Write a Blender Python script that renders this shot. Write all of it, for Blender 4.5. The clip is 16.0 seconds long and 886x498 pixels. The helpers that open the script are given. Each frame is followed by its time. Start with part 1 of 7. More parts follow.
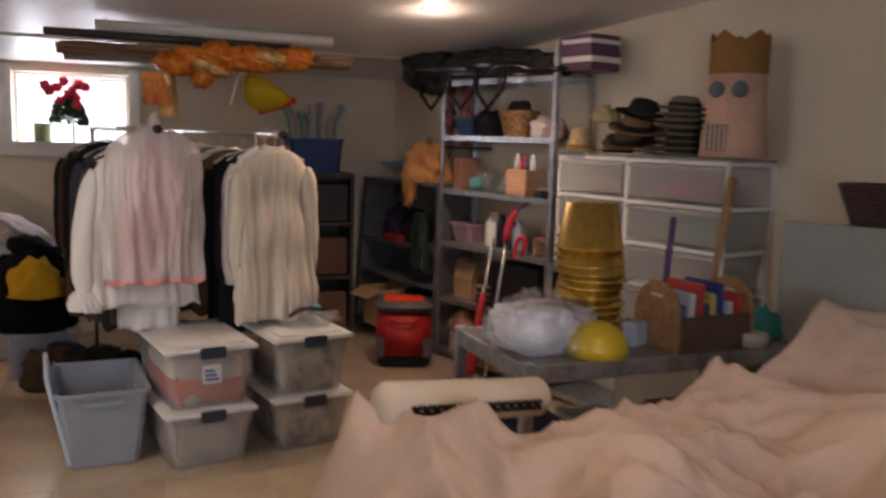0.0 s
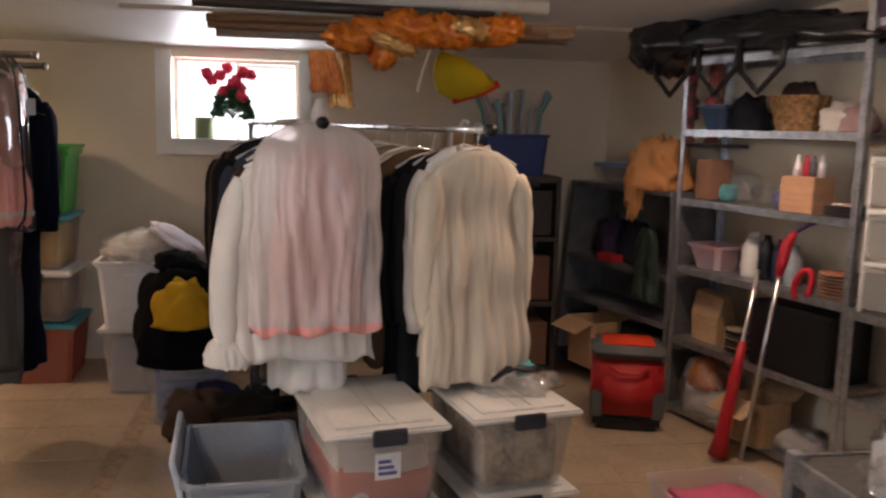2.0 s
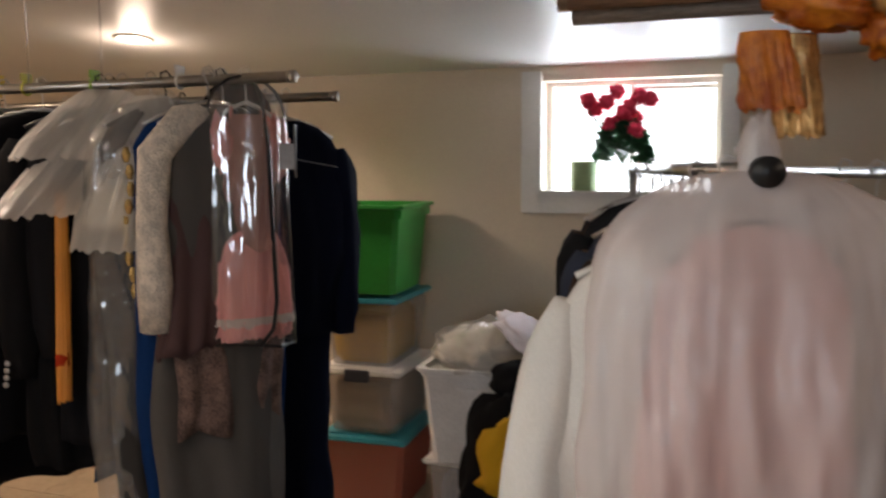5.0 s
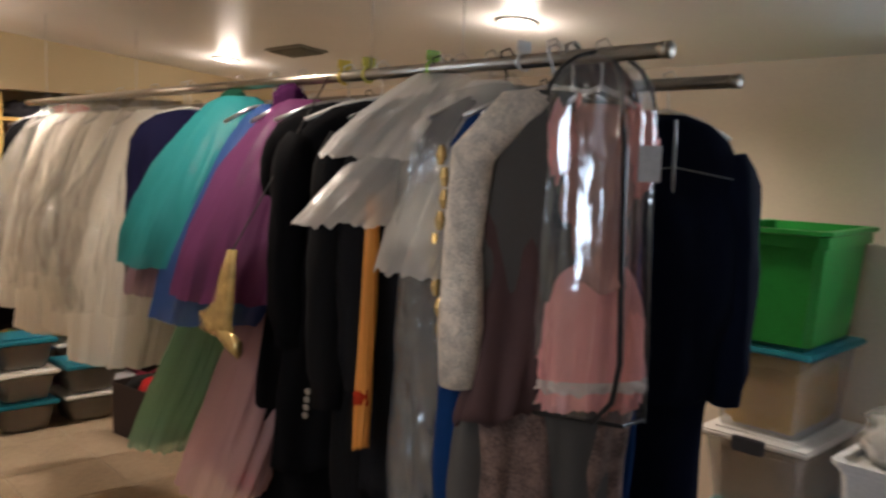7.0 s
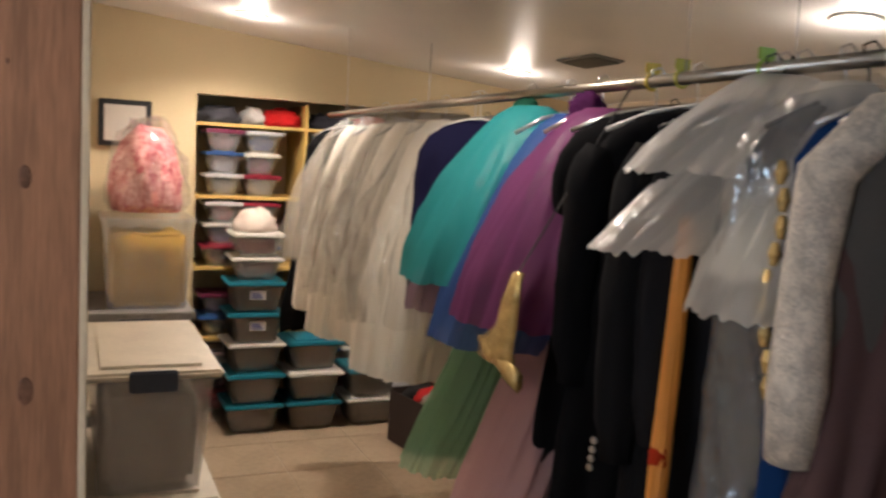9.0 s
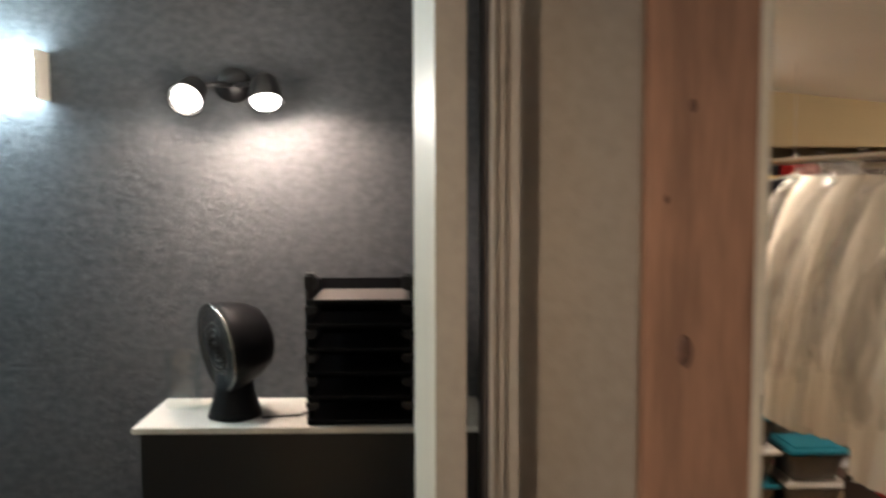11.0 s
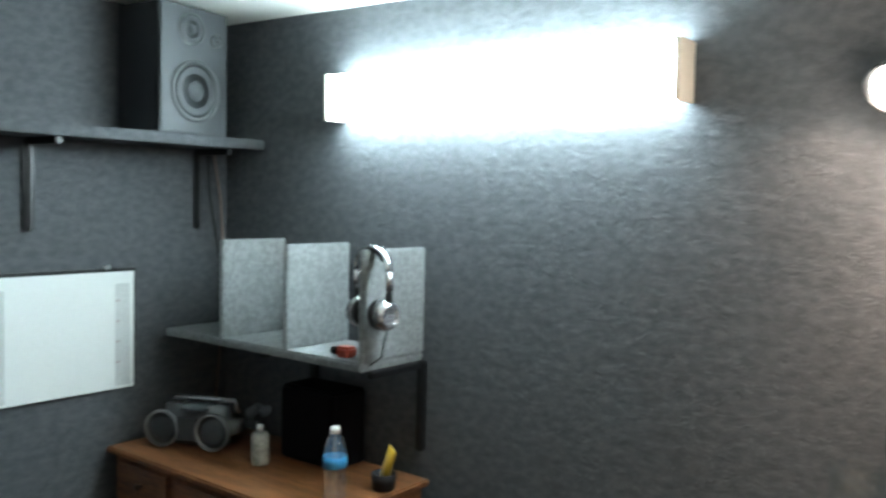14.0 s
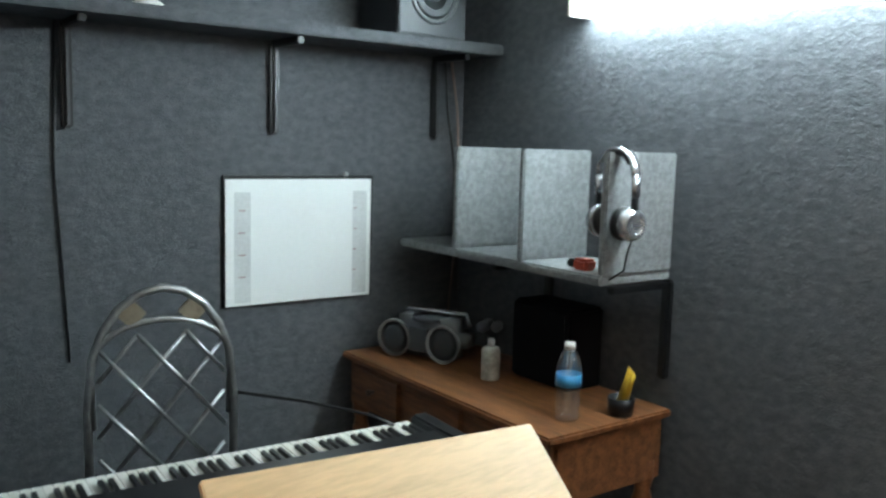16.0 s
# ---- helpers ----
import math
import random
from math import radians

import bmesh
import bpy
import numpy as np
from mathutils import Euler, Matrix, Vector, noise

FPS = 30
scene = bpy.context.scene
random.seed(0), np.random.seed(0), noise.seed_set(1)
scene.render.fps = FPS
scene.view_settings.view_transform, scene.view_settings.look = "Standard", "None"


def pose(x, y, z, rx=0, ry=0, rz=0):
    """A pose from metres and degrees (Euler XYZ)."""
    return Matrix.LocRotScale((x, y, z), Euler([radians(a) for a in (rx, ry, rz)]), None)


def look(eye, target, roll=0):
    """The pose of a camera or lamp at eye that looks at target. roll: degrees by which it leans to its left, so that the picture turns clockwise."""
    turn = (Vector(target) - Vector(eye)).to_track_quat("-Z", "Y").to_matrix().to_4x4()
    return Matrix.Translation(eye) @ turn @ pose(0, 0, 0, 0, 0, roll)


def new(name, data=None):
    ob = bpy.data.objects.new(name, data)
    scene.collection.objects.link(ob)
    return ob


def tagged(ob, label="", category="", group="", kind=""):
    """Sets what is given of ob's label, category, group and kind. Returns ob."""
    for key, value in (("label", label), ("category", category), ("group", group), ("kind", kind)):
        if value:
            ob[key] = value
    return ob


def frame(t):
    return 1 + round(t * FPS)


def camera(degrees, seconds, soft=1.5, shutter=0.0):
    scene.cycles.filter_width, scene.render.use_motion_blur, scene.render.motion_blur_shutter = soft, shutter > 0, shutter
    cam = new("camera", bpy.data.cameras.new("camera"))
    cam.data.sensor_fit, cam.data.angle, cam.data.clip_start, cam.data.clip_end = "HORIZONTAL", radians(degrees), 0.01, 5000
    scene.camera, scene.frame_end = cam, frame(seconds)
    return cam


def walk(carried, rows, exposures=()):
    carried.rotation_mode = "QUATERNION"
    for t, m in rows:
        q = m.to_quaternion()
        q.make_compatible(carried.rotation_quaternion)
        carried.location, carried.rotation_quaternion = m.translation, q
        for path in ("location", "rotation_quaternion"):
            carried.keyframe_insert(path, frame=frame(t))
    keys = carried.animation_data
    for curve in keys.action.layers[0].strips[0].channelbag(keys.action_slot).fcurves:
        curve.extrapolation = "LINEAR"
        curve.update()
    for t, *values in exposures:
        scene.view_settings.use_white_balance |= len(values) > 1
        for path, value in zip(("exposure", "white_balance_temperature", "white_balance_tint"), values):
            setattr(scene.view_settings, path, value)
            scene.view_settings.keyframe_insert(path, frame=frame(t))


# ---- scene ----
cam = camera(55.0, 16.0, soft=2.4, shutter=0.5)
PATH = [
    (0, (1.676, -0.257, 1.591), (2.341, 1.612, 1.336), 1.7),
    (0.5, (1.734, 0.077, 1.6), (2.272, 1.992, 1.39), 0.4),
    (1, (1.781, 0.402, 1.58), (2.199, 2.345, 1.356), 0.3),
    (1.5, (1.77, 0.738, 1.589), (2.122, 2.691, 1.335), 1.5),
    (2, (1.755, 1.053, 1.589), (2.034, 3.014, 1.31), 1.5),
    (2.5, (1.762, 1.388, 1.584), (1.96, 3.356, 1.29), 0.6),
    (3, (1.755, 1.696, 1.593), (1.858, 3.672, 1.308), 0.6),
    (3.2, (1.735, 1.831, 1.595), (1.806, 3.81, 1.319), 1.3),
    (5.3, (1.73, 2.954, 1.612), (0.946, 4.787, 1.445), 0.1),
    (5.5, (1.696, 3.022, 1.612), (0.856, 4.832, 1.467), 0.7),
    (6, (1.628, 3.204, 1.62), (0.587, 4.907, 1.486), 1.5),
    (6.5, (1.565, 3.382, 1.622), (0.281, 4.904, 1.439), 0.9),
    (7, (1.492, 3.492, 1.635), (0.018, 4.826, 1.423), 1.9),
    (7.5, (1.444, 3.571, 1.637), (-0.179, 4.716, 1.404), 2.4),
    (8, (1.374, 3.605, 1.627), (-0.333, 4.621, 1.394), 2.4),
    (8.2, (1.36, 3.605, 1.625), (-0.366, 4.591, 1.4), 2.2),
    (10.3, (1.084, 3.371, 1.671), (-0.868, 3.736, 1.431), 0.2),
    (10.5, (1.064, 3.29, 1.729), (-0.898, 3.593, 1.481), -1.8),
    (11, (0.77, 3.248, 1.757), (-1.224, 3.285, 1.601), -0.1),
    (11.5, (0.523, 3.241, 1.811), (-1.461, 3.031, 1.676), -0.3),
    (12, (0.305, 3.229, 1.759), (-1.629, 2.727, 1.683), 0.3),
    (12.5, (0.162, 3.112, 1.759), (-1.698, 2.381, 1.664), 1.5),
    (13, (0.079, 3.007, 1.807), (-1.704, 2.11, 1.669), 1.2),
    (13.5, (-0.003, 2.923, 1.813), (-1.687, 1.852, 1.684), 0.2),
    (14, (-0.036, 2.836, 1.767), (-1.605, 1.601, 1.654), 1.2),
    (14.5, (-0.054, 2.773, 1.747), (-1.49, 1.387, 1.612), 1.8),
    (15, (-0.086, 2.73, 1.688), (-1.406, 1.235, 1.526), 1.5),
    (15.5, (-0.13, 2.699, 1.648), (-1.384, 1.155, 1.438), 1.4),
    (16, (-0.166, 2.685, 1.618), (-1.338, 1.084, 1.371), 1.6),
]
walk(cam, [(t, look(eye, target, roll)) for t, eye, target, roll in PATH], exposures=[(0, -0.04, 6900, 24), (3, 0.1, 7100, 22), (5.5, 0.05, 6500, 13), (8, 0.3, 5800, 10), (10.5, 0.15, 6100, 10), (11.5, -0.15, 6300, 9), (12.5, 0.12, 6300, 7), (14.5, 0.15, 6200, 8), (16, 0.1, 6300, 11)])

# ---- light of the place ----
world = bpy.data.worlds.new("world")
world.use_nodes = True
scene.world = world
sky = world.node_tree.nodes.new("ShaderNodeTexSky")
sky.sky_type, sky.sun_disc, sky.sun_elevation, sky.sun_rotation = "NISHITA", False, radians(40), radians(0)
world.node_tree.links.new(sky.outputs[0], world.node_tree.nodes["Background"].inputs[0])
world.node_tree.nodes["Background"].inputs[1].default_value = 0.1


def lamp(name, kind, m, energy, color, **more):
    data = bpy.data.lights.new(name, kind)
    data.energy, data.color = energy, color
    if "size" in more:
        data.size = more["size"]
    if "size_y" in more:
        data.shape, data.size_y = "RECTANGLE", more["size_y"]
    if "soft" in more:
        data.shadow_soft_size = more["soft"]
    if "cone" in more:
        data.spot_size, data.spot_blend = radians(more["cone"]), 0.6
    ob = new(name, data)
    ob.matrix_world = m
    return ob


WARM, COOL, DAY = (1.0, 0.8, 0.62), (0.72, 0.93, 1.0), (0.8, 0.9, 1.0)


def ceil_z(y):
    """The basement ceiling falls a little towards the window wall."""
    return 2.08 + 0.1 * (6.89 - y) if y > 3.6 else 2.409


# The last three are unseen fill lamps, added to brighten costumes and room.
SEEN_AND_FILL_DOWNLIGHTS = [(-0.84, 5.95, 75, 150), (-3.17, 5.94, 50, 150), (-3.2, 4.42, 98, 150), (3.26, 4.44, 70, 130), (0.55, 2.75, 50, 150), (2.6, 1.0, 34, 100), (-0.84, 4.42, 36, 140)]
for x, y, watts, cone in SEEN_AND_FILL_DOWNLIGHTS:
    lamp("seen_or_fill_bulb", "SPOT", look((x, y, ceil_z(y) - 0.03), (x, y, 0)), watts * 0.8, WARM, soft=0.05, cone=cone)
    lamp("seen_or_fill_spill", "POINT", pose(x, y, ceil_z(y) - 0.09), min(watts, 40) * 0.1, WARM, soft=0.06)
lamp("window_light", "AREA", look((1.18, 7.045, 1.745), (1.18, 3.5, 1.6)), 19, DAY, size=0.81, size_y=0.52)
lamp("south_window_light", "AREA", look((1.9, -1.68, 1.6), (1.0, 4.0, 1.3)), 36, (0.68, 0.84, 1.0), size=1.2, size_y=0.85)
lamp("tube_glow", "AREA", look((-2.17, 1.245, 2.13), (0, 1.245, 1.9)), 4, COOL, size=1.3, size_y=0.14)
for y, watts, aim in ((2.44, 14, 2.40), (2.70, 52, 2.80)):
    lamp("spot_bulb", "SPOT", look((-2.1, y, 2.03), (-2.34, aim, 1.6)), watts, (1.0, 0.76, 0.6), soft=0.03, cone=130)
    lamp("spot_bulb_glow", "POINT", pose(-2.03, y, 2.0), 6, (1.0, 0.85, 0.72), soft=0.05)


# ---- materials ----
def material(name, color, rough=0.6, metal=0.0, vary=0.25, scale=8.0, bump=0.15, fine=60.0, sheen=0.0, stretch=(1, 1, 1), second=None, spec=0.5, relief=None):
    """A surface whose colour and gloss vary at two scales, with fine relief."""
    m = bpy.data.materials.new(name)
    m.use_nodes = True
    n, l = m.node_tree.nodes, m.node_tree.links
    b = n["Principled BSDF"]
    b.inputs["Roughness"].default_value, b.inputs["Metallic"].default_value = rough, metal
    b.inputs["Specular IOR Level"].default_value = spec
    if sheen:
        b.inputs["Sheen Weight"].default_value = sheen
    tc, mp = n.new("ShaderNodeTexCoord"), n.new("ShaderNodeMapping")
    mp.inputs["Scale"].default_value = stretch
    l.new(tc.outputs["Object"], mp.inputs["Vector"])
    big, small = n.new("ShaderNodeTexNoise"), n.new("ShaderNodeTexNoise")
    big.inputs["Scale"].default_value, big.inputs["Detail"].default_value = scale, 4
    small.inputs["Scale"].default_value, small.inputs["Detail"].default_value = fine, 3
    l.new(mp.outputs[0], big.inputs["Vector"])
    l.new(mp.outputs[0], small.inputs["Vector"])
    info = n.new("ShaderNodeObjectInfo")
    add, mixn = n.new("ShaderNodeMath"), n.new("ShaderNodeMath")
    add.operation, mixn.operation = "ADD", "MULTIPLY_ADD"
    l.new(big.outputs[0], mixn.inputs[0])
    mixn.inputs[1].default_value = 1.4
    l.new(small.outputs[0], add.inputs[0])
    add.inputs[1].default_value = -0.7
    l.new(add.outputs[0], mixn.inputs[2])
    ramp = n.new("ShaderNodeValToRGB")
    c2 = second or tuple(c * (1 - vary) for c in color)
    c1 = tuple(min(1, c * (1 + 0.35 * vary)) for c in color)
    ramp.color_ramp.elements[0].color, ramp.color_ramp.elements[1].color = (*c2, 1), (*c1, 1)
    ramp.color_ramp.elements[0].position, ramp.color_ramp.elements[1].position = 0.25, 0.75
    l.new(mixn.outputs[0], ramp.inputs[0])
    l.new(ramp.outputs[0], b.inputs["Base Color"])
    bp = n.new("ShaderNodeBump")
    bp.inputs["Strength"].default_value, bp.inputs["Distance"].default_value = bump, 0.01
    l.new(small.outputs[0], bp.inputs["Height"])
    l.new(bp.outputs[0], b.inputs["Normal"])
    if relief:
        lum, bp2 = n.new("ShaderNodeTexNoise"), n.new("ShaderNodeBump")
        lum.inputs["Scale"].default_value, lum.inputs["Detail"].default_value, lum.inputs["Roughness"].default_value = relief[0], 5, 0.65
        bp2.inputs["Strength"].default_value, bp2.inputs["Distance"].default_value = relief[1], 0.03
        l.new(mp.outputs[0], lum.inputs["Vector"])
        l.new(lum.outputs[0], bp2.inputs["Height"])
        l.new(bp.outputs[0], bp2.inputs["Normal"])
        l.new(bp2.outputs[0], b.inputs["Normal"])
    return m


def clear(name, tint, body=0.25, gloss=0.12, rough=0.15, crease=0.02, stretch=(1, 1, 1), through_light=0.0):
    """Thin clear or milky plastic: part see-through, part milky, part gloss."""
    m = bpy.data.materials.new(name)
    m.use_nodes = True
    n, l = m.node_tree.nodes, m.node_tree.links
    n.remove(n["Principled BSDF"])
    out = n["Material Output"]
    tr, df, gl = n.new("ShaderNodeBsdfTransparent"), n.new("ShaderNodeBsdfDiffuse"), n.new("ShaderNodeBsdfGlossy")
    tr.inputs[0].default_value = (*[0.75 + 0.25 * c for c in tint], 1)
    df.inputs[0].default_value = (*tint, 1)
    gl.inputs["Roughness"].default_value = rough
    ns = n.new("ShaderNodeTexNoise")
    ns.inputs["Scale"].default_value, ns.inputs["Detail"].default_value = 16, 2.5
    tc, mp = n.new("ShaderNodeTexCoord"), n.new("ShaderNodeMapping")
    mp.inputs["Scale"].default_value = stretch
    l.new(tc.outputs["Object"], mp.inputs["Vector"])
    l.new(mp.outputs[0], ns.inputs["Vector"])
    bp = n.new("ShaderNodeBump")
    bp.inputs["Strength"].default_value, bp.inputs["Distance"].default_value = 0.6, crease
    l.new(ns.outputs[0], bp.inputs["Height"])
    l.new(bp.outputs[0], gl.inputs["Normal"])
    m1, m2 = n.new("ShaderNodeMixShader"), n.new("ShaderNodeMixShader")
    m1.inputs[0].default_value, m2.inputs[0].default_value = body, gloss
    l.new(tr.outputs[0], m1.inputs[1])
    if through_light:
        tl, m0 = n.new("ShaderNodeBsdfTranslucent"), n.new("ShaderNodeMixShader")
        tl.inputs[0].default_value = (*tint, 1)
        m0.inputs[0].default_value = through_light
        l.new(df.outputs[0], m0.inputs[1])
        l.new(tl.outputs[0], m0.inputs[2])
        l.new(m0.outputs[0], m1.inputs[2])
    else:
        l.new(df.outputs[0], m1.inputs[2])
    l.new(m1.outputs[0], m2.inputs[1])
    l.new(gl.outputs[0], m2.inputs[2])
    l.new(m2.outputs[0], out.inputs[0])
    return m


def glow(name, color, strength):
    m = bpy.data.materials.new(name)
    m.use_nodes = True
    n, l = m.node_tree.nodes, m.node_tree.links
    n.remove(n["Principled BSDF"])
    e = n.new("ShaderNodeEmission")
    e.inputs[0].default_value, e.inputs[1].default_value = (*color, 1), strength
    l.new(e.outputs[0], n["Material Output"].inputs[0])
    return m


_mats = {}


def cloth(r, g, b, rough=0.85, **more):
    """A woven cloth of that colour, made once."""
    key = (r, g, b, rough, *more.items())
    if key not in _mats:
        _mats[key] = material("cloth", (r, g, b), rough, scale=5, fine=220, bump=0.05, vary=0.08, spec=0.5 if rough < 0.7 else 0.06, **more)
    return _mats[key]


def plastic(r, g, b, rough=0.4):
    key = ("p", r, g, b, rough)
    if key not in _mats:
        _mats[key] = material("plastic", (r, g, b), rough, vary=0.12, scale=6, fine=90, bump=0.04)
    return _mats[key]


WALL = material("cream_wall_paint", (0.64, 0.55, 0.43), 0.75, vary=0.08, scale=1.2, fine=140, bump=0.08)
CEIL = material("ceiling_paint", (0.76, 0.745, 0.73), 0.42, vary=0.08, scale=0.9, fine=120, bump=0.06)
TRIM = material("cream_gloss_trim", (0.72, 0.64, 0.5), 0.4, vary=0.08, scale=3, fine=60, bump=0.05)
WHITE_TRIM = material("white_window_trim", (0.75, 0.73, 0.68), 0.4, vary=0.08, scale=4, fine=60, bump=0.05)
TILE = material("beige_floor_tile", (0.45, 0.345, 0.235), 0.2, vary=0.14, scale=3, fine=30, bump=0.05)
GROUT = material("floor_grout", (0.41, 0.315, 0.215), 0.5, vary=0.15, scale=9, fine=80, bump=0.2)
BAND = material("brown_floor_band", (0.44, 0.31, 0.2), 0.4, vary=0.35, scale=14, fine=50, bump=0.1)
CARPET = material("grey_wall_carpet", (0.105, 0.11, 0.118), 0.95, vary=0.22, scale=26, fine=190, bump=0.5, stretch=(1, 1, 1.6), spec=0.1, relief=(17, 0.26))
CARPET_LIGHT = material("pale_grey_carpet", (0.25, 0.26, 0.265), 0.95, vary=0.24, scale=60, fine=260, bump=0.5, spec=0.1, relief=(40, 0.2))
DARK_FLOOR = material("dark_floor_carpet", (0.06, 0.055, 0.05), 0.95, vary=0.4, scale=20, fine=120, bump=0.6)
STUD = material("raw_pine_stud", (0.36, 0.19, 0.115), 0.6, vary=0.3, scale=5, fine=26, bump=0.12, stretch=(6, 6, 0.6))
KNOT = material("pine_knot", (0.16, 0.08, 0.05), 0.6, vary=0.4, scale=40, fine=90)
CHROME = material("brushed_steel", (0.62, 0.62, 0.63), 0.28, 1.0, vary=0.2, scale=12, fine=120, bump=0.05)
STEEL = material("galvanised_shelf_steel", (0.5, 0.52, 0.55), 0.35, 0.9, vary=0.3, scale=18, fine=80, bump=0.08)
GREY_STEEL = material("painted_grey_steel", (0.16, 0.16, 0.165), 0.5, 0.3, vary=0.3, scale=10, fine=70, bump=0.08)
BLACK = plastic(0.006, 0.006, 0.007, 0.4)
BLACK_CLOTH = cloth(0.005, 0.005, 0.006)
WHITE_PLASTIC = plastic(0.72, 0.7, 0.66)
LATCH = plastic(0.03, 0.035, 0.05)
CLEAR = clear("clear_tub_plastic", (0.8, 0.8, 0.8), 0.14, 0.1)
MILKY = clear("milky_tub_plastic", (0.75, 0.73, 0.7), 0.2, 0.07, 0.3)
BAG = clear("clear_garment_bag", (0.8, 0.84, 0.9), 0.02, 0.19, 0.09, 0.014, (0.8, 0.8, 0.3))
DRYCLEAN = clear("thin_dry_cleaning_film", (0.85, 0.84, 0.82), 0.12, 0.14, 0.12, 0.06, (1, 1, 0.5))
GLASS = clear("glass", (0.9, 0.95, 0.95), 0.02, 0.1, 0.02)
KRAFT = material("corrugated_cardboard", (0.42, 0.27, 0.15), 0.85, vary=0.2, scale=5, fine=60, bump=0.1)
OAK = material("varnished_brown_wood", (0.22, 0.09, 0.036), 0.35, vary=0.45, scale=4, fine=18, bump=0.06, stretch=(8, 1, 8))
BIRCH = material("pale_birch_ply", (0.72, 0.5, 0.27), 0.45, vary=0.15, scale=3, fine=22, bump=0.04, stretch=(1, 7, 1))
GOLD = material("gold_pail_metal", (0.72, 0.5, 0.13), 0.25, 0.95, vary=0.25, scale=9, fine=50, bump=0.05)
WICKER = material("wicker", (0.38, 0.2, 0.08), 0.7, vary=0.6, scale=40, fine=90, bump=0.8)
STRAW = material("straw", (0.5, 0.36, 0.18), 0.8, vary=0.4, scale=30, fine=120, bump=0.6)


# ---- building helpers ----
def part(name, bm, mat, parent=None, label="", smooth=False):
    me = bpy.data.meshes.new(name)
    bmesh.ops.recalc_face_normals(bm, faces=bm.faces)
    bm.to_mesh(me)
    bm.free()
    for mt in mat if isinstance(mat, (list, tuple)) else [mat]:
        me.materials.append(mt)
    if smooth:
        me.polygons.foreach_set("use_smooth", [True] * len(me.polygons))
    ob = new(name, me)
    if parent:
        ob.parent = parent
    if label:
        ob["label"] = label
    return ob


def thing(name, m, label, category, group="", kind=""):
    ob = new(name)
    ob.matrix_world = m
    return tagged(ob, label, category, group, kind)


def solid(name, bm, mat, label, category, group="", kind="", smooth=False):
    return tagged(part(name, bm, mat, None, "", smooth), label, category, group, kind)


def bx(x0, x1, y0, y1, z0, z1, bevel=0.0, bm=None, m=None):
    """A box, with softened edges where bevel is given, added to bm."""
    own = bmesh.new()
    bmesh.ops.create_cube(own, size=1)
    for v in own.verts:
        v.co = ((x0 + x1) / 2 + v.co.x * (x1 - x0), (y0 + y1) / 2 + v.co.y * (y1 - y0), (z0 + z1) / 2 + v.co.z * (z1 - z0))
    if bevel:
        bmesh.ops.bevel(own, geom=own.edges[:], offset=bevel, segments=2, affect="EDGES")
    return merge(own, bm, m)


def merge(own, bm=None, m=None):
    if m is not None:
        bmesh.ops.transform(own, matrix=m, verts=own.verts)
    if bm is None:
        return own
    tmp = bpy.data.meshes.new("tmp")
    own.to_mesh(tmp)
    own.free()
    bm.from_mesh(tmp)
    bpy.data.meshes.remove(tmp)
    return bm


def skin(rings, bm=None, caps=True, m=None):
    """Closed rings of points joined into a skin."""
    own = bmesh.new()
    rows = [[own.verts.new(p) for p in ring] for ring in rings]
    k = len(rows[0])
    for a, b in zip(rows, rows[1:]):
        for i in range(k):
            own.faces.new((a[i], a[(i + 1) % k], b[(i + 1) % k], b[i]))
    if caps:
        own.faces.new(rows[0][::-1])
        own.faces.new(rows[-1])
    return merge(own, bm, m)


def lathe(profile, seg=24, bm=None, m=None, caps=True):
    """A turned shape from (radius, height) pairs."""
    return skin([[(max(r, 1e-4) * math.cos(2 * math.pi * i / seg), max(r, 1e-4) * math.sin(2 * math.pi * i / seg), z) for i in range(seg)] for r, z in profile], bm, caps, m)


def pipe(points, r, seg=10, bm=None, closed=False):
    """A round bar along points; r is one radius or one for each point."""
    pts = [Vector(p) for p in points]
    rs = r if isinstance(r, (list, tuple)) else [r] * len(pts)
    rings, up = [], None
    for i, p in enumerate(pts):
        d = (pts[min(i + 1, len(pts) - 1)] - pts[max(i - 1, 0)]).normalized()
        if up is None:
            up = d.orthogonal().normalized()
        up = (up - d * up.dot(d)).normalized()
        side = d.cross(up)
        rings.append([p + rs[i] * (math.cos(2 * math.pi * k / seg) * up + math.sin(2 * math.pi * k / seg) * side) for k in range(seg)])
    return skin(rings, bm)


def tub(w, d, h, taper=0.04, wall=0.004, rim=0.012, bm=None, m=None):
    """An open tub with thin walls, narrower at the foot, and a turned-out rim."""
    def ring(a, b, z, c=0.025):
        x, y = a / 2, b / 2
        return [(x - c, -y, z), (x, -y + c, z), (x, y - c, z), (x - c, y, z), (-x + c, y, z), (-x, y - c, z), (-x, -y + c, z), (-x + c, -y, z)]
    rings = [ring(w - 2 * taper, d - 2 * taper, 0), ring(w, d, h - 0.02), ring(w + 2 * rim, d + 2 * rim, h - 0.015), ring(w + 2 * rim, d + 2 * rim, h),
             ring(w - 2 * wall, d - 2 * wall, h), ring(w - 2 * taper - 2 * wall, d - 2 * taper - 2 * wall, wall)]
    return skin(rings, bm, True, m)


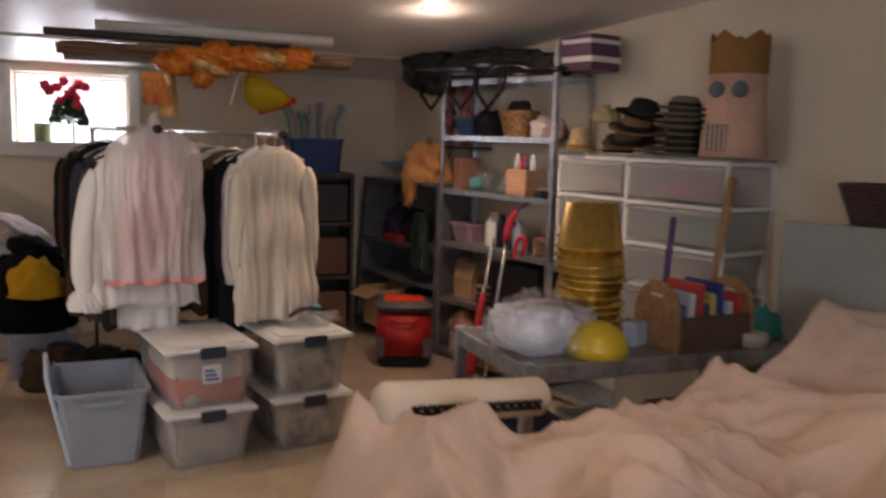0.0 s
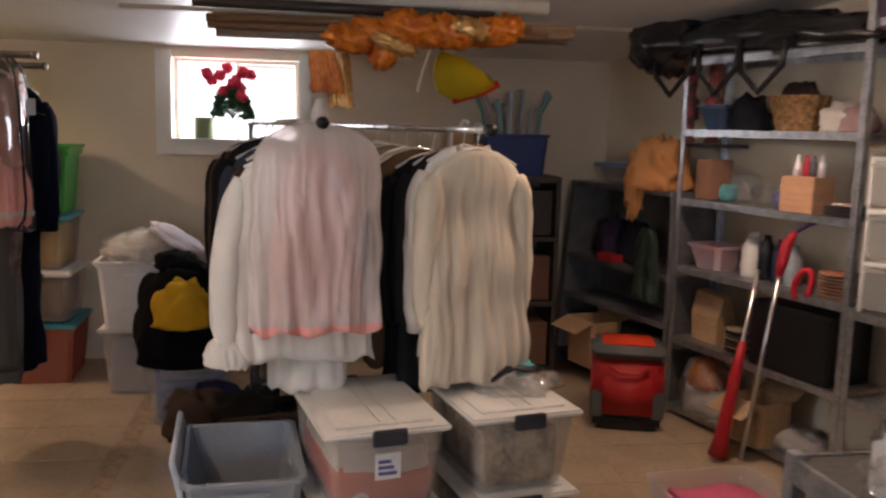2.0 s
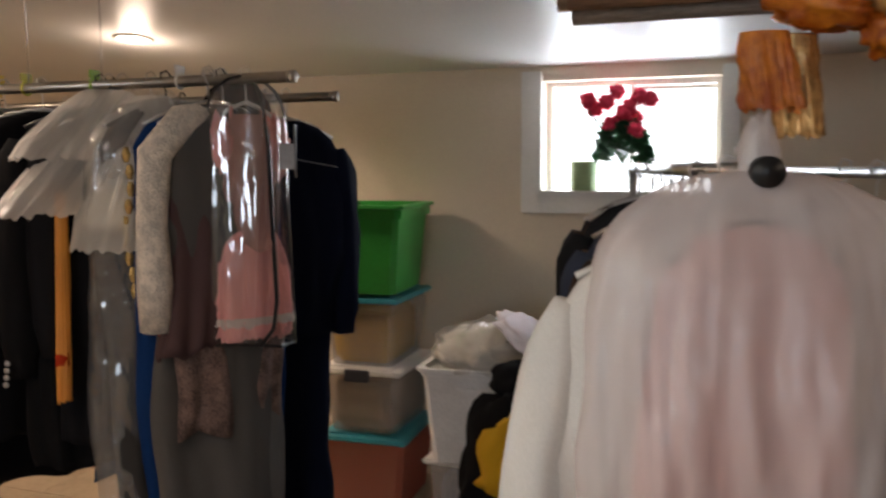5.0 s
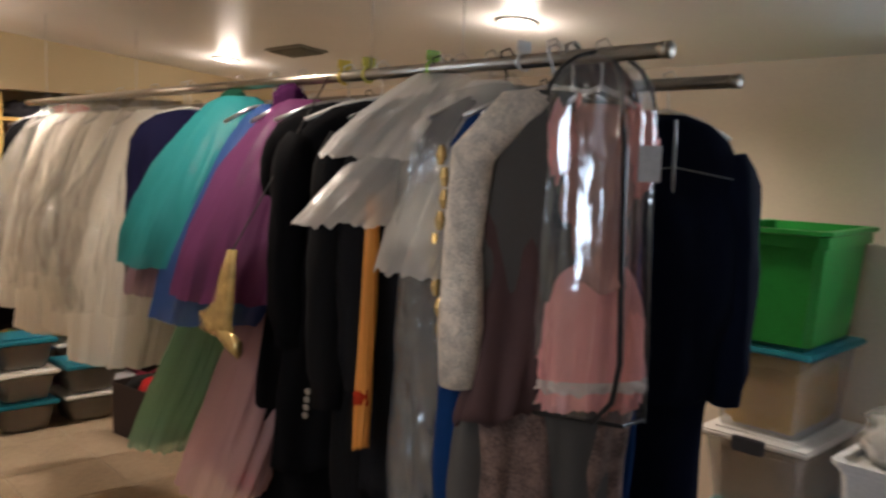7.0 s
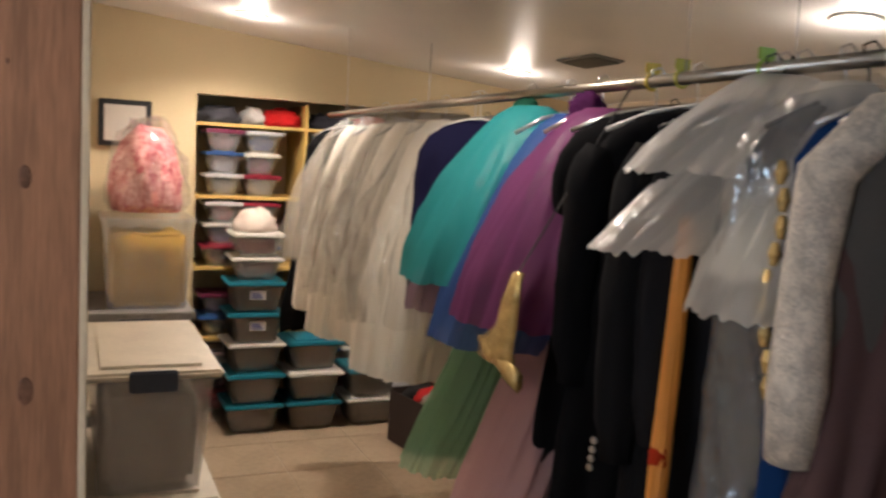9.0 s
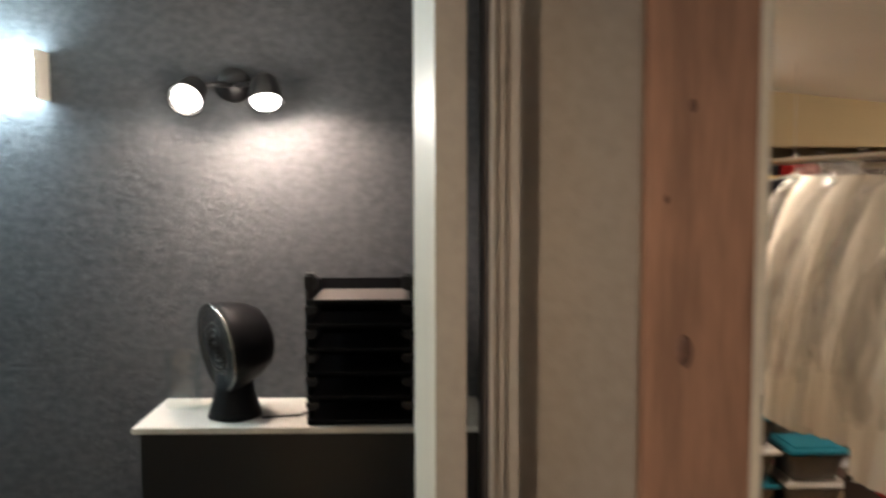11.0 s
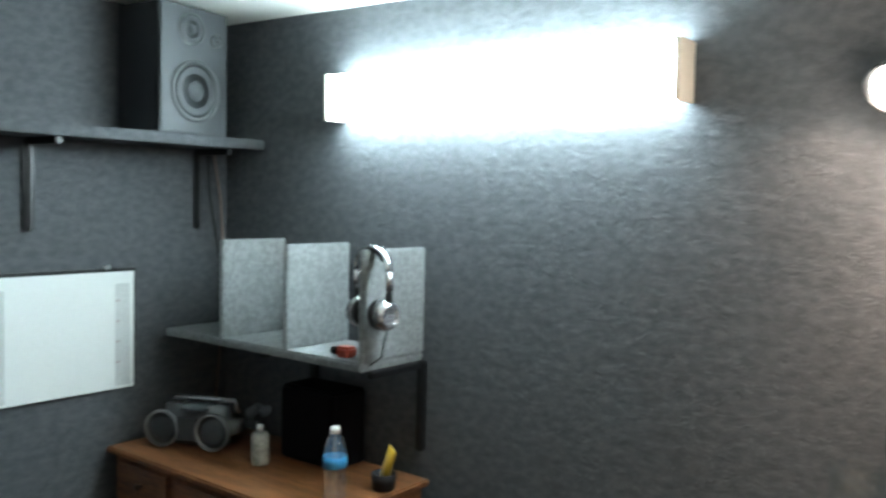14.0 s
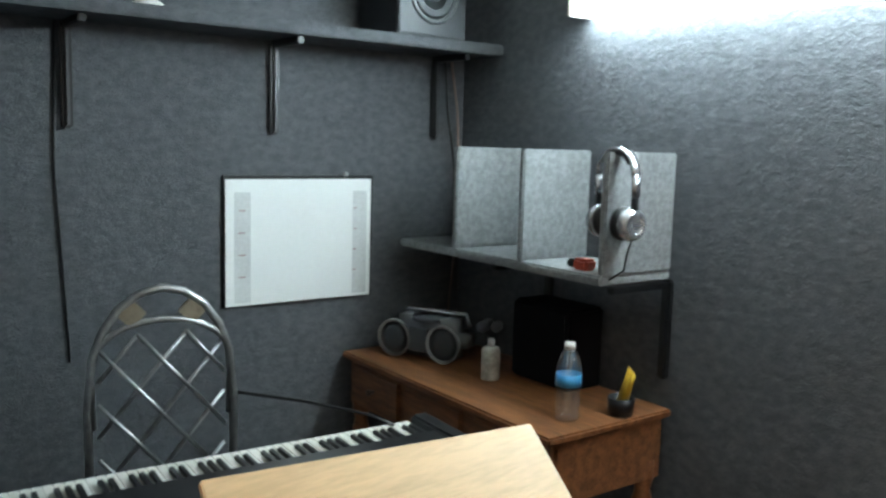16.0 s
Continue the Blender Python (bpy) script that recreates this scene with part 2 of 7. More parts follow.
def lump(sx, sy, sz, rough=0.25, freq=3.0, seed=0, seg=20, flat=True, bm=None, m=None):
    """A soft crumpled heap; its foot is flat."""
    own = bmesh.new()
    bmesh.ops.create_uvsphere(own, u_segments=seg * 2, v_segments=seg, radius=1)
    for v in own.verts:
        q = v.co * freq + Vector((seed * 7.3, seed * 3.1, seed))
        f = 1 + rough * (noise.noise(q) + 0.5 * noise.noise(q * 2.3) + 0.3 * (0.5 - abs(noise.noise(q * 3.1))))
        v.co = Vector((v.co.x * sx * f, v.co.y * sy * f, v.co.z * sz * f))
        if flat:
            v.co.z = max(v.co.z, -0.35 * sz)
    zmin = min(v.co.z for v in own.verts)
    for v in own.verts:
        v.co.z -= zmin
    return merge(own, bm, m)


def hanger(parent, width=0.4, mat=None, top=0.0):
    """Hook and shoulders; the hook goes over a bar at the origin."""
    bm = pipe([(0.014, 0, -0.012), (0.017, 0, 0.006), (0.004, 0, 0.02), (-0.014, 0, 0.012), (-0.012, 0, -0.006), (0, 0, -0.035), (0, 0, -0.075)], 0.0025, 6)
    pipe([(-width / 2, 0, -0.14), (-width / 4, 0, -0.095), (0, 0, -0.075), (width / 4, 0, -0.095), (width / 2, 0, -0.14)], 0.006, 6, bm)
    return part("hanger", bm, mat or CHROME, parent, "", True)


def drape(width, length, thick, hem, folds, seed, hem_thick=None, top=-0.085, rag=0.012, puff=0.0, rows=30, cols=84, crumple=0.0, fine=0.0):
    """The hanging skin of a garment: sloped shoulders, uneven long folds, creases and a wavy hem."""
    ht = hem_thick or thick
    k = 0.9 + 0.16 * folds
    rings = []
    for j in range(rows):
        v = j / (rows - 1)
        if v < 0.12:
            s = v / 0.12
            hw = 0.045 + (width / 2 - 0.045) * (1 - (1 - s) ** 1.8)
            tk = 0.026 + (thick / 2 - 0.026) * s
            z = top - 0.14 * s ** 1.5
        else:
            s = (v - 0.12) / 0.88
            hw = width / 2 * (1 - s) + hem / 2 * s + 0.025 * noise.noise(Vector((seed * 1.7, v * 4, 0)))
            hw += puff * math.sin(min(1, s * 1.2) * math.pi)
            tk = (thick / 2 * (1 - s) + ht / 2 * s) * (1 + 0.2 * noise.noise(Vector((seed, 3, v * 3))))
            z = top - 0.14 - (length - 0.14) * s
        cx = 0.05 * noise.noise(Vector((seed * 2.3, v * 1.6, 7))) * v
        cy = 0.06 * noise.noise(Vector((seed * 1.3, v * 1.8, 3))) * min(1, v * 3)
        ring = []
        for i in range(cols):
            a = 2 * math.pi * i / cols
            c, sn = math.cos(a), math.sin(a)
            x0, y0 = hw * math.copysign(abs(c) ** 0.9, c), tk * math.copysign(abs(sn) ** 0.8, sn)
            p = Vector((x0 * 11 * k / 2 + seed * 3.7, y0 * 14 + sn * 0.6, v * 1.1 + seed))
            long_fold = noise.noise(p) + 0.5 * noise.noise(p * 2.1)
            crease = noise.noise(Vector((x0 * 18 + z * 5, y0 * 10 + seed, z * 5)))
            g = min(1, v * 4)
            off = (0.016 + 0.036 * v) * long_fold * g + 0.009 * crease * g
            if crumple:
                q = Vector((x0 * 20, y0 * 20 + seed, z * 15))
                off += crumple * (abs(noise.noise(q)) + 0.6 * noise.noise(q * 2.2))
            if fine:
                q = Vector((x0 * 34 + 1.5 * noise.noise(Vector((x0 * 4, seed, v * 2))), sn * 2 + seed * 2.1, v * 1.7))
                off += fine * (noise.noise(q) + 0.6 * noise.noise(q * 2.1)) * min(1, 0.3 + v * 2)
            off = max(off, -0.7 * tk)
            dz = (0.022 * noise.noise(Vector((c * k, sn * k, seed))) + rag * math.sin(folds * a + seed)) * v ** 3
            ring.append((x0 + cx + 0.35 * c * off, y0 + cy + sn * off, z + dz))
        rings.append(ring)
    return skin(rings)


def bell(r0, r1, length, lean, seed, ruff=0.12, top=-0.1, rows=24, cols=110, squash=0.8, swell=0.6):
    """A gathered tulle skirt that flares out and leans sideways as it falls."""
    rings = []
    for j in range(rows):
        v = j / (rows - 1)
        r = r0 + (r1 - r0) * math.sin(min(1, v * 1.2) * math.pi / 2) ** swell * (1 - 0.5 * max(0, v - 0.8))
        ring = []
        for i in range(cols):
            a = 2 * math.pi * i / cols
            q = Vector((math.cos(a) * 3.4 + seed * 5.1, math.sin(a) * 3.4, v * 0.8))
            f = 1 + ruff * min(1, 2.5 * v) * (noise.noise(q * 1.6) + 0.8 * noise.noise(q * 3.3) + 0.3 * noise.noise(Vector((q.x * 5, q.y * 5, v * 9))))
            ring.append((lean[0] * v ** 1.2 + r * f * math.cos(a), lean[1] * v ** 1.2 + squash * r * f * math.sin(a), top - length * v + 0.014 * noise.noise(q * 2) * v))
        rings.append(ring)
    return skin(rings, None, False)


def sleeve(side, width, length, r0, r1, seed, out=0.03, top=-0.18):
    """A hanging sleeve with soft creases."""
    rings = []
    for j in range(16):
        v = j / 15
        cx = side * (width / 2 - 0.02 + out * math.sin(v * 2.2))
        r = r0 * (1 - v) + r1 * v
        r *= min(1, 0.5 + v * 5)
        if v > 0.9:
            r *= 0.8
        ring = []
        for i in range(18):
            a = 2 * math.pi * i / 18
            w = 1 + 0.16 * noise.noise(Vector((math.cos(a) * 2, math.sin(a) * 2 + seed, v * 7))) + 0.14 * noise.noise(Vector((math.cos(a) * 4, math.sin(a) * 4 + seed, v * 1.5)))
            ring.append((cx + r * math.cos(a) * w, 1.1 * r * math.sin(a) * w, top - length * v + 0.3 * r * math.cos(a) * side * (1 - v)))
        rings.append(ring)
    return skin(rings)


_seed = [1]


def garment(name, m, label, mat, width=0.44, length=0.9, thick=0.1, hem=None, folds=7, sleeves=0.0, sleeve_mat=None, bag=None, hem_thick=None,
            group="", category="garment", trims=(), hook=None, puff=0.0, cuff=None, sleeve_r=(0.06, 0.045), out=0.03, fine=0.0, cols=84, sides=(-1, 1)):
    """A garment on a hanger: body, sleeves, trims and a plastic bag over it."""
    _seed[0] += 1
    s = _seed[0]
    g = thing(name, m, label, category, group)
    hanger(g, width * 0.86, hook or (CHROME, WHITE_PLASTIC, BLACK)[s % 3])
    part("body", drape(width, length, thick, hem or width * 1.05, folds, s, hem_thick, puff=puff, fine=fine, cols=cols), mat, g, "", True)
    if sleeves:
        for side in sides:
            sl = part("sleeve", sleeve(side, width, sleeves, *sleeve_r, s + side, out), sleeve_mat or mat, g, "", True)
            if cuff:
                bm = bell(0.03, 0.085, 0.11, (0, 0), s + side, 0.3, 0.02, rows=8, cols=60, squash=0.9)
                bmesh.ops.transform(bm, matrix=pose(side * (width / 2 - 0.02 + out * math.sin(2.2)), 0, -0.15 - sleeves), verts=bm.verts)
                part("cuff", bm, cuff, sl, "", True)
    for nm, w0, z0, z1, mt in trims:
        y = thick / 2 + 0.012
        part(nm, bx(-w0, w0, -y - 0.004, -y + 0.02, z1, z0, 0.003), mt, g)
    if bag:
        part("plastic_cover", drape(width + 0.05, length * 1.02, thick + 0.07, (hem or width) + 0.07, 6, s + 0.5, hem_thick and hem_thick + 0.06, top=-0.06, crumple=0.016), bag, g, "", True)
    return g


def packed(w, d, h):
    """Soft contents that fill a tub unevenly."""
    own = bx(-w / 2 + 0.042, w / 2 - 0.042, -d / 2 + 0.042, d / 2 - 0.042, 0.012, h * 0.8, 0.02)
    bmesh.ops.subdivide_edges(own, edges=own.edges[:], cuts=3, use_grid_fill=True)
    for v in own.verts:
        q = v.co * 9 + Vector((w * 31, d * 17, h * 11))
        v.co += Vector((noise.noise(q), noise.noise(q + Vector((5, 0, 0))), noise.noise(q + Vector((0, 5, 0))) * (2.4 if v.co.z > 0.05 else 0))) * 0.012
    return own


def storage_box(name, m, label, w, d, h, body, lid, contents=None, latch=None, group="", category="storage box", tag_white=False, handle_dark=False):
    """A lidded plastic tub: body, lid with a raised field, latches, contents."""
    g = thing(name, m, label, category, group)
    part("body", tub(w, d, h - 0.015, 0.03), body, g)
    if lid:
        bm = bx(-w / 2 - 0.02, w / 2 + 0.02, -d / 2 - 0.02, d / 2 + 0.02, h - 0.022, h, 0.008)
        bx(-w / 2 + 0.03, w / 2 - 0.03, -d / 2 + 0.03, d / 2 - 0.03, h - 0.001, h + 0.008, 0.004, bm)
        if w > 0.35:
            for x in (-0.02, 0.035):
                bx(x, x + 0.018, -d / 2 + 0.05, d / 2 - 0.05, h + 0.006, h + 0.012, 0.003, bm)
        part("lid", bm, lid, g)
    if latch:
        for s in (-1, 1):
            part("latch", bx(-0.06, 0.06, s * (d / 2 + 0.024) - 0.01, s * (d / 2 + 0.024) + 0.01, h - 0.05, h + 0.006, 0.005), latch, g)
    if contents:
        part("contents", packed(w, d, h), contents, g, "", True)
    if tag_white:
        t = part("paper_label", bx(-0.045, 0.045, -d / 2 - 0.006, -d / 2 - 0.002, h * 0.42, h * 0.72, 0.0), plastic(0.75, 0.75, 0.75), g, "white paper label")
        for k in range(3):
            part("printed_bar", bx(-0.035, 0.03 - 0.01 * k, -d / 2 - 0.008, -d / 2 - 0.0062, h * (0.47 + 0.07 * k), h * (0.51 + 0.07 * k)), plastic(0.08, 0.1, 0.3), t)
    return g


# ---- the basement shell ----
SD, SN = Vector((0.276, -0.961, 0)), Vector((0.961, 0.276, 0))  # along the shelf wall, and into it


def along(u, off=0.0, z=0.0, turn=0.0):
    """A pose on the shelf wall: u metres along the shelf front, off metres towards the wall; +x runs along, +y into the wall."""
    p = Vector((3.73, 5.59, z)) + SD * u + SN * off
    return Matrix.Translation(p) @ Matrix.Rotation(math.atan2(SD.y, SD.x) + radians(turn), 4, "Z")


def structure(name, bm, mat, label, category, smooth=False):
    return solid(name, bm, mat, label, category, kind="structure", smooth=smooth)


floor = structure("floor", bx(-4.6, 7.2, -1.8, 7.1, -0.15, -0.006), GROUT, "beige square floor tiles with thin worn joints", "floor")
WX0, WX1, WZ0, WZ1 = 0.77, 1.59, 1.48, 2.01
bm = bx(-4.6, WX0, 6.89, 7.05, 0, 2.3)
bx(WX1, 4.4, 6.89, 7.05, 0, 2.3, 0, bm)
bx(WX0, WX1, 6.89, 7.05, 0, WZ0, 0, bm)
bx(WX0, WX1, 6.89, 7.05, WZ1, 2.3, 0, bm)
structure("wall_north", bm, WALL, "cream painted basement wall with a small high window", "wall")
structure("wall_east", bx(-1.6, 9.0, 0.36, 0.48, 0, 2.6, 0, None, along(0)), WALL, "cream painted basement wall behind metal shelving", "wall")
bm = bx(-0.14, 1.25, -1.75, -1.62, 0, 2.6)
bx(2.55, 7.0, -1.75, -1.62, 0, 2.6, 0, bm)
bx(1.25, 2.55, -1.75, -1.62, 0, 1.15, 0, bm)
bx(1.25, 2.55, -1.75, -1.62, 2.05, 2.6, 0, bm)
structure("wall_south", bm, WALL, "cream basement wall with a window opening", "wall")
bm = bx(-4.02, -3.9, 3.6, 4.25, 0, 2.5)
bx(-4.02, -3.9, 6.0, 6.89, 0, 2.5, 0, bm)
bx(-4.02, -3.9, 4.25, 6.0, 1.95, 2.5, 0, bm)
bx(-4.5, -4.4, 4.1, 6.2, 0, 2.5, 0, bm)
bx(-4.4, -4.02, 4.13, 4.25, 0, 2.5, 0, bm)
bx(-4.4, -4.02, 6.0, 6.12, 0, 2.5, 0, bm)
structure("wall_west", bm, material("yellow_cream_paint", (0.56, 0.46, 0.28), 0.7, vary=0.08, scale=1.5, fine=120, bump=0.06), "warm cream wall with an open shelved closet", "wall")
bm = bx(-4.0, -0.15, 3.48, 3.6, 0, 2.6)
structure("wall_partition", bm, WALL, "partition wall between store and dark room", "wall")
bm = bmesh.new()
ys = [3.55, 7.0]
vs = [bm.verts.new((x, y, z)) for z_off in (0, 0.1) for x, y, z in ((-4.6, 3.55, ceil_z(3.6) + z_off), (7.2, 3.55, ceil_z(3.6) + z_off), (7.2, 7.0, ceil_z(7.0) + z_off), (-4.6, 7.0, ceil_z(7.0) + z_off))]
for f in ((0, 1, 2, 3), (7, 6, 5, 4), (0, 4, 5, 1), (1, 5, 6, 2), (2, 6, 7, 3), (3, 7, 4, 0)):
    bm.faces.new([vs[i] for i in f])
bx(-0.15, 7.2, -1.8, 3.55, 2.409, 2.509, 0, bm)
structure("ceiling", bm, CEIL, "smooth off-white painted basement ceiling", "ceiling")

# the window in the north wall
win = structure("window_1", bx(WX0 - 0.1, WX0, 6.865, 6.89, WZ0 - 0.1, WZ1 + 0.045, 0.004), WHITE_TRIM, "small high basement window with white casing, bright daylight outside", "window")
part("casing", bx(WX1, WX1 + 0.08, 6.865, 6.89, WZ0 - 0.1, WZ1 + 0.045, 0.004), WHITE_TRIM, win)
part("casing", bx(WX0, WX1, 6.865, 6.89, WZ0 - 0.1, WZ0, 0.004), WHITE_TRIM, win)
part("window_sill", bx(WX0 - 0.02, WX1 + 0.02, 6.84, 7.0, WZ0 - 0.012, WZ0 + 0.008, 0.004), WHITE_TRIM, win)
for x0, x1, z0, z1 in ((WX0, WX0 + 0.03, WZ0, WZ1), (WX1 - 0.03, WX1, WZ0, WZ1), (WX0 + 0.03, WX1 - 0.03, WZ1 - 0.025, WZ1), (1.17, 1.195, WZ0, WZ1 - 0.025), (1.195, WX1 - 0.03, WZ1 - 0.05, WZ1 - 0.03)):
    part("window_frame", bx(x0, x1, 6.99, 7.03, z0, z1, 0.003), WHITE_TRIM, win)
for x0, x1 in ((WX0 + 0.03, 1.17), (1.195, WX1 - 0.03)):
    pane = part("pane", bx(x0, x1, 7.005, 7.011, WZ0 + 0.01, WZ1 - 0.05), GLASS, win)
    pane.visible_shadow = False
structure("backdrop", bx(-3, 5, 8.6, 8.62, -1, 5), glow("overcast_sky_glow", (0.9, 0.95, 1.0), 3.2), "bright overcast daylight beyond the window", "sky")

# doorway between the store and the dark room
structure("wall_door", bx(-0.27, -0.15, -1.62, 1.5, 0, 2.6), WALL, "painted wall beside a doorway", "wall")
structure("wall_door_head", bx(-0.27, -0.15, 1.5, 3.48, 2.2, 2.6), WALL, "painted wall over a doorway", "wall")
structure("wall_door_return", bx(-0.27, -0.146, 3.35, 3.478, 0, 2.2), material("taupe_painted_board", (0.33, 0.275, 0.215), 0.6, vary=0.12, scale=3, fine=60, bump=0.1), "short painted wall return beside the doorway", "wall")
stud = structure("trim_stud", bx(-0.26, -0.140, 3.482, 3.604, 0, 2.35, 0.003), STUD, "raw knotty pine stud at the end of a wall", "stud")
for y, z, r in ((3.528, 1.573, 0.011), (3.532, 1.838, 0.0045), (3.505, 1.739, 0.003), (3.53, 1.25, 0.014)):
    part("knot", lathe([(r, 0), (r * 0.85, 0.0012), (r * 0.3, 0.0016)], 14, None, pose(-0.140, y, z, 0, 90, 0) @ Matrix.Diagonal((1.6, 0.8, 1, 1))), KNOT, stud)
part("corner_bead", bx(-0.25, -0.138, 3.604, 3.616, 0, 2.35, 0.002), TRIM, stud)
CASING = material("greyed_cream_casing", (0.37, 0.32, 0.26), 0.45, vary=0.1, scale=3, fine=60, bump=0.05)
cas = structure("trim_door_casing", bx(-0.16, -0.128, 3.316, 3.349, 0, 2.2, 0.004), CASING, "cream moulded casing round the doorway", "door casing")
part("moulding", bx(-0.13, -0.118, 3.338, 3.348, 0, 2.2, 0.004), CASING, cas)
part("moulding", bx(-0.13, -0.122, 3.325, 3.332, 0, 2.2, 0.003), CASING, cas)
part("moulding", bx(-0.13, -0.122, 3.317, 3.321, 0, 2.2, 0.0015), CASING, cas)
# The shade in the hinge gap is put in as a near-black strip.
structure("jamb_gap_shade", bx(-0.27, -0.17, 3.312, 3.348, 0, 2.2), plastic(0.05, 0.04, 0.035), "near-black strip standing in for the shade in a door jamb gap", "door jamb")
door = tagged(thing("door_1", pose(-0.19, 3.257, 0, 0, 0, 182.6), "cream painted door standing open into the dark room", "door"), kind="structure")
part("slab", bx(0.003, 0.8, -0.036, 0.0, 0.01, 2.18, 0.003), TRIM, door)
# Same door; this thin edge takes the darker casing colour to stand for shade.
part("hinge_edge", bx(0.0, 0.003, -0.036, 0.0, 0.01, 2.18, 0.001), CASING, door, "hinge edge of the door, coloured darker for shade")
# Latch edge coloured whiter than the slab for the lamplight that catches it.
part("edge_strip", bx(0.8, 0.806, -0.034, -0.002, 0.01, 2.18, 0.002), material("lit_door_edge", (0.8, 0.76, 0.66), 0.3, vary=0.05), door)
knob = part("door_knob", lathe([(0.026, 0), (0.026, 0.006), (0.011, 0.01), (0.011, 0.03), (0.027, 0.04), (0.028, 0.055), (0.018, 0.066), (0.002, 0.068)], 20, None, pose(0.735, 0.0, 0.98, -90, 0, 0)), material("brass", (0.7, 0.52, 0.2), 0.25, 1.0), door, "brass door knob", True)

# ---- ceiling fixtures ----
# The three added fill lamps get a fitting here too.
for x, y, watts, cone in SEEN_AND_FILL_DOWNLIGHTS:
    z = ceil_z(y)
    g = thing("seen_or_fill_downlight", pose(x, y, z, -5.7 if y > 3.6 else 0, 0, 0), "round recessed ceiling downlight, lit warm white; three of the set are added fill", "ceiling light", "ceiling downlights")
    part("trim_ring", lathe([(0.085, -0.001), (0.088, -0.007), (0.07, -0.012), (0.066, -0.004)], 28), WHITE_PLASTIC, g, "", True)
    part("lens", lathe([(0.066, -0.0055), (0.04, -0.009), (0.002, -0.011)], 24), glow("lit_lens", (1.0, 0.86, 0.62), 16.0), g, "glowing warm lens", True)
g = thing("ceiling_vent", pose(-2.41, 5.94, ceil_z(5.94), -5.7, 0, 0), "dark metal ceiling air vent with slats", "vent")
part("frame", bx(-0.17, 0.17, -0.09, 0.09, -0.012, -0.001, 0.003), plastic(0.22, 0.21, 0.19), g)
for k in range(7):
    part("slat", bx(-0.15, 0.15, -0.066 + k * 0.022, -0.056 + k * 0.022, -0.02, -0.012), plastic(0.1, 0.1, 0.09), g)


# ---- hanging rails with costumes ----
RAIL = material("dull_rail_steel", (0.42, 0.38, 0.32), 0.3, 1.0, vary=0.35, scale=10, fine=90, bump=0.05, stretch=(0.3, 4, 4))


def rail(name, x0, x1, y, z, label, r=0.0155):
    g = thing(name, pose(0, 0, 0), label, "clothes rail", "ceiling-hung clothes rails")
    part("bar", pipe([(x0, y, z), (x1, y, z)], r, 16), RAIL, g, "", True)
    part("end_cap", pipe([(x0, y, z), (x0 + 0.02, y, z)], r + 0.0015, 16), RAIL, g, "", True)
    for x in (x0 - 0.9, x1 + 0.3):
        part("hanging_rod", pipe([(x, y, z), (x, y, ceil_z(y) - 0.001)], 0.0022, 8), CHROME, g, "", True)
    return g


RA_Y, RA_Z, RB_Y, RB_Z = 4.88, 1.85, 5.29, 1.83
rail("clothes_rail", 0.55, -3.3, RA_Y, RA_Z, "long round steel clothes rail hung from the ceiling")
rail("clothes_rail", 0.465, -3.2, RB_Y, RB_Z, "second long steel clothes rail behind the first")


def hung(x, rail_b=False, turn=0.0):
    return pose(x, RB_Y if rail_b else RA_Y, (RB_Z if rail_b else RA_Z) + 0.012, 0, 0, 90 + turn - (0 if rail_b else 27))


WHITE_SATIN, TULLE = cloth(0.85, 0.8, 0.68, 0.75), clear("white_tulle", (0.98, 0.95, 0.88), 0.88, 0.02, 0.4, through_light=0.25)
FILM = clear("bunched_shiny_film", (0.97, 0.96, 0.93), 0.06, 0.12, 0.12, 0.06)
RG = "costumes on the ceiling rails"


def flared(name, x, label, layers, group=RG, film=0.0, width=0.25):
    """A costume of gathered net layers, each (r0, r1, top, length, lean, material); film covers its top."""
    _seed[0] += 1
    g = thing(name, pose(x, RA_Y, RA_Z + 0.012), label, "costume", group)
    hanger(g, 0.3, CHROME).rotation_euler = (0, 0, radians(70))
    for k, (r0, r1, top, length, lean, mt) in enumerate(layers):
        part("skirt_layer", bell(r0, r1, length, lean, _seed[0] + 0.37 * k, 0.1, top), mt, g, "", True)
    if film:
        part("plastic_cover", bell(0.05, width, film, (0, -0.08), _seed[0] + 0.9, 0.3, -0.03, squash=1.1), FILM, g, "bunched clear film", True)
    return g


for k, x in enumerate((-2.74, -2.4, -2.06, -1.72)):
    flared("white_gown", x, "long ivory tulle ballet gown under bunched clear film", (
        (0.07, 0.2, -0.09, 0.86, (-0.02, -0.08), WHITE_SATIN), (0.08, 0.25 + 0.02 * (k % 2), -0.08, 0.9 + 0.05 * (k % 2), (-0.04, -0.1), TULLE)), film=0.7 + 0.1 * (k % 2))
garment("black_gown", hung(-2.98, False, 6), "long black dress behind white gowns", BLACK_CLOTH, 0.42, 1.05, 0.1, 0.6, 7, group=RG, category="dress")
garment("navy_dress", hung(-1.42), "dark navy costume dress", cloth(0.015, 0.015, 0.05), 0.42, 0.6, 0.12, 0.44, group=RG, category="dress")
TEAL, PURPLE, BLUE_T, GREEN_T, MAUVE, LILAC = (clear(n, c, b, 0.02, 0.5, through_light=0.35) for n, c, b in (("teal_tulle", (0.045, 0.33, 0.35), 0.84), ("purple_tulle", (0.2, 0.05, 0.16), 0.84), ("blue_tulle", (0.05, 0.11, 0.34), 0.8), ("green_tulle", (0.35, 0.58, 0.38), 0.62), ("mauve_tulle", (0.6, 0.38, 0.4), 0.62), ("lilac_tulle", (0.5, 0.3, 0.42), 0.6)))
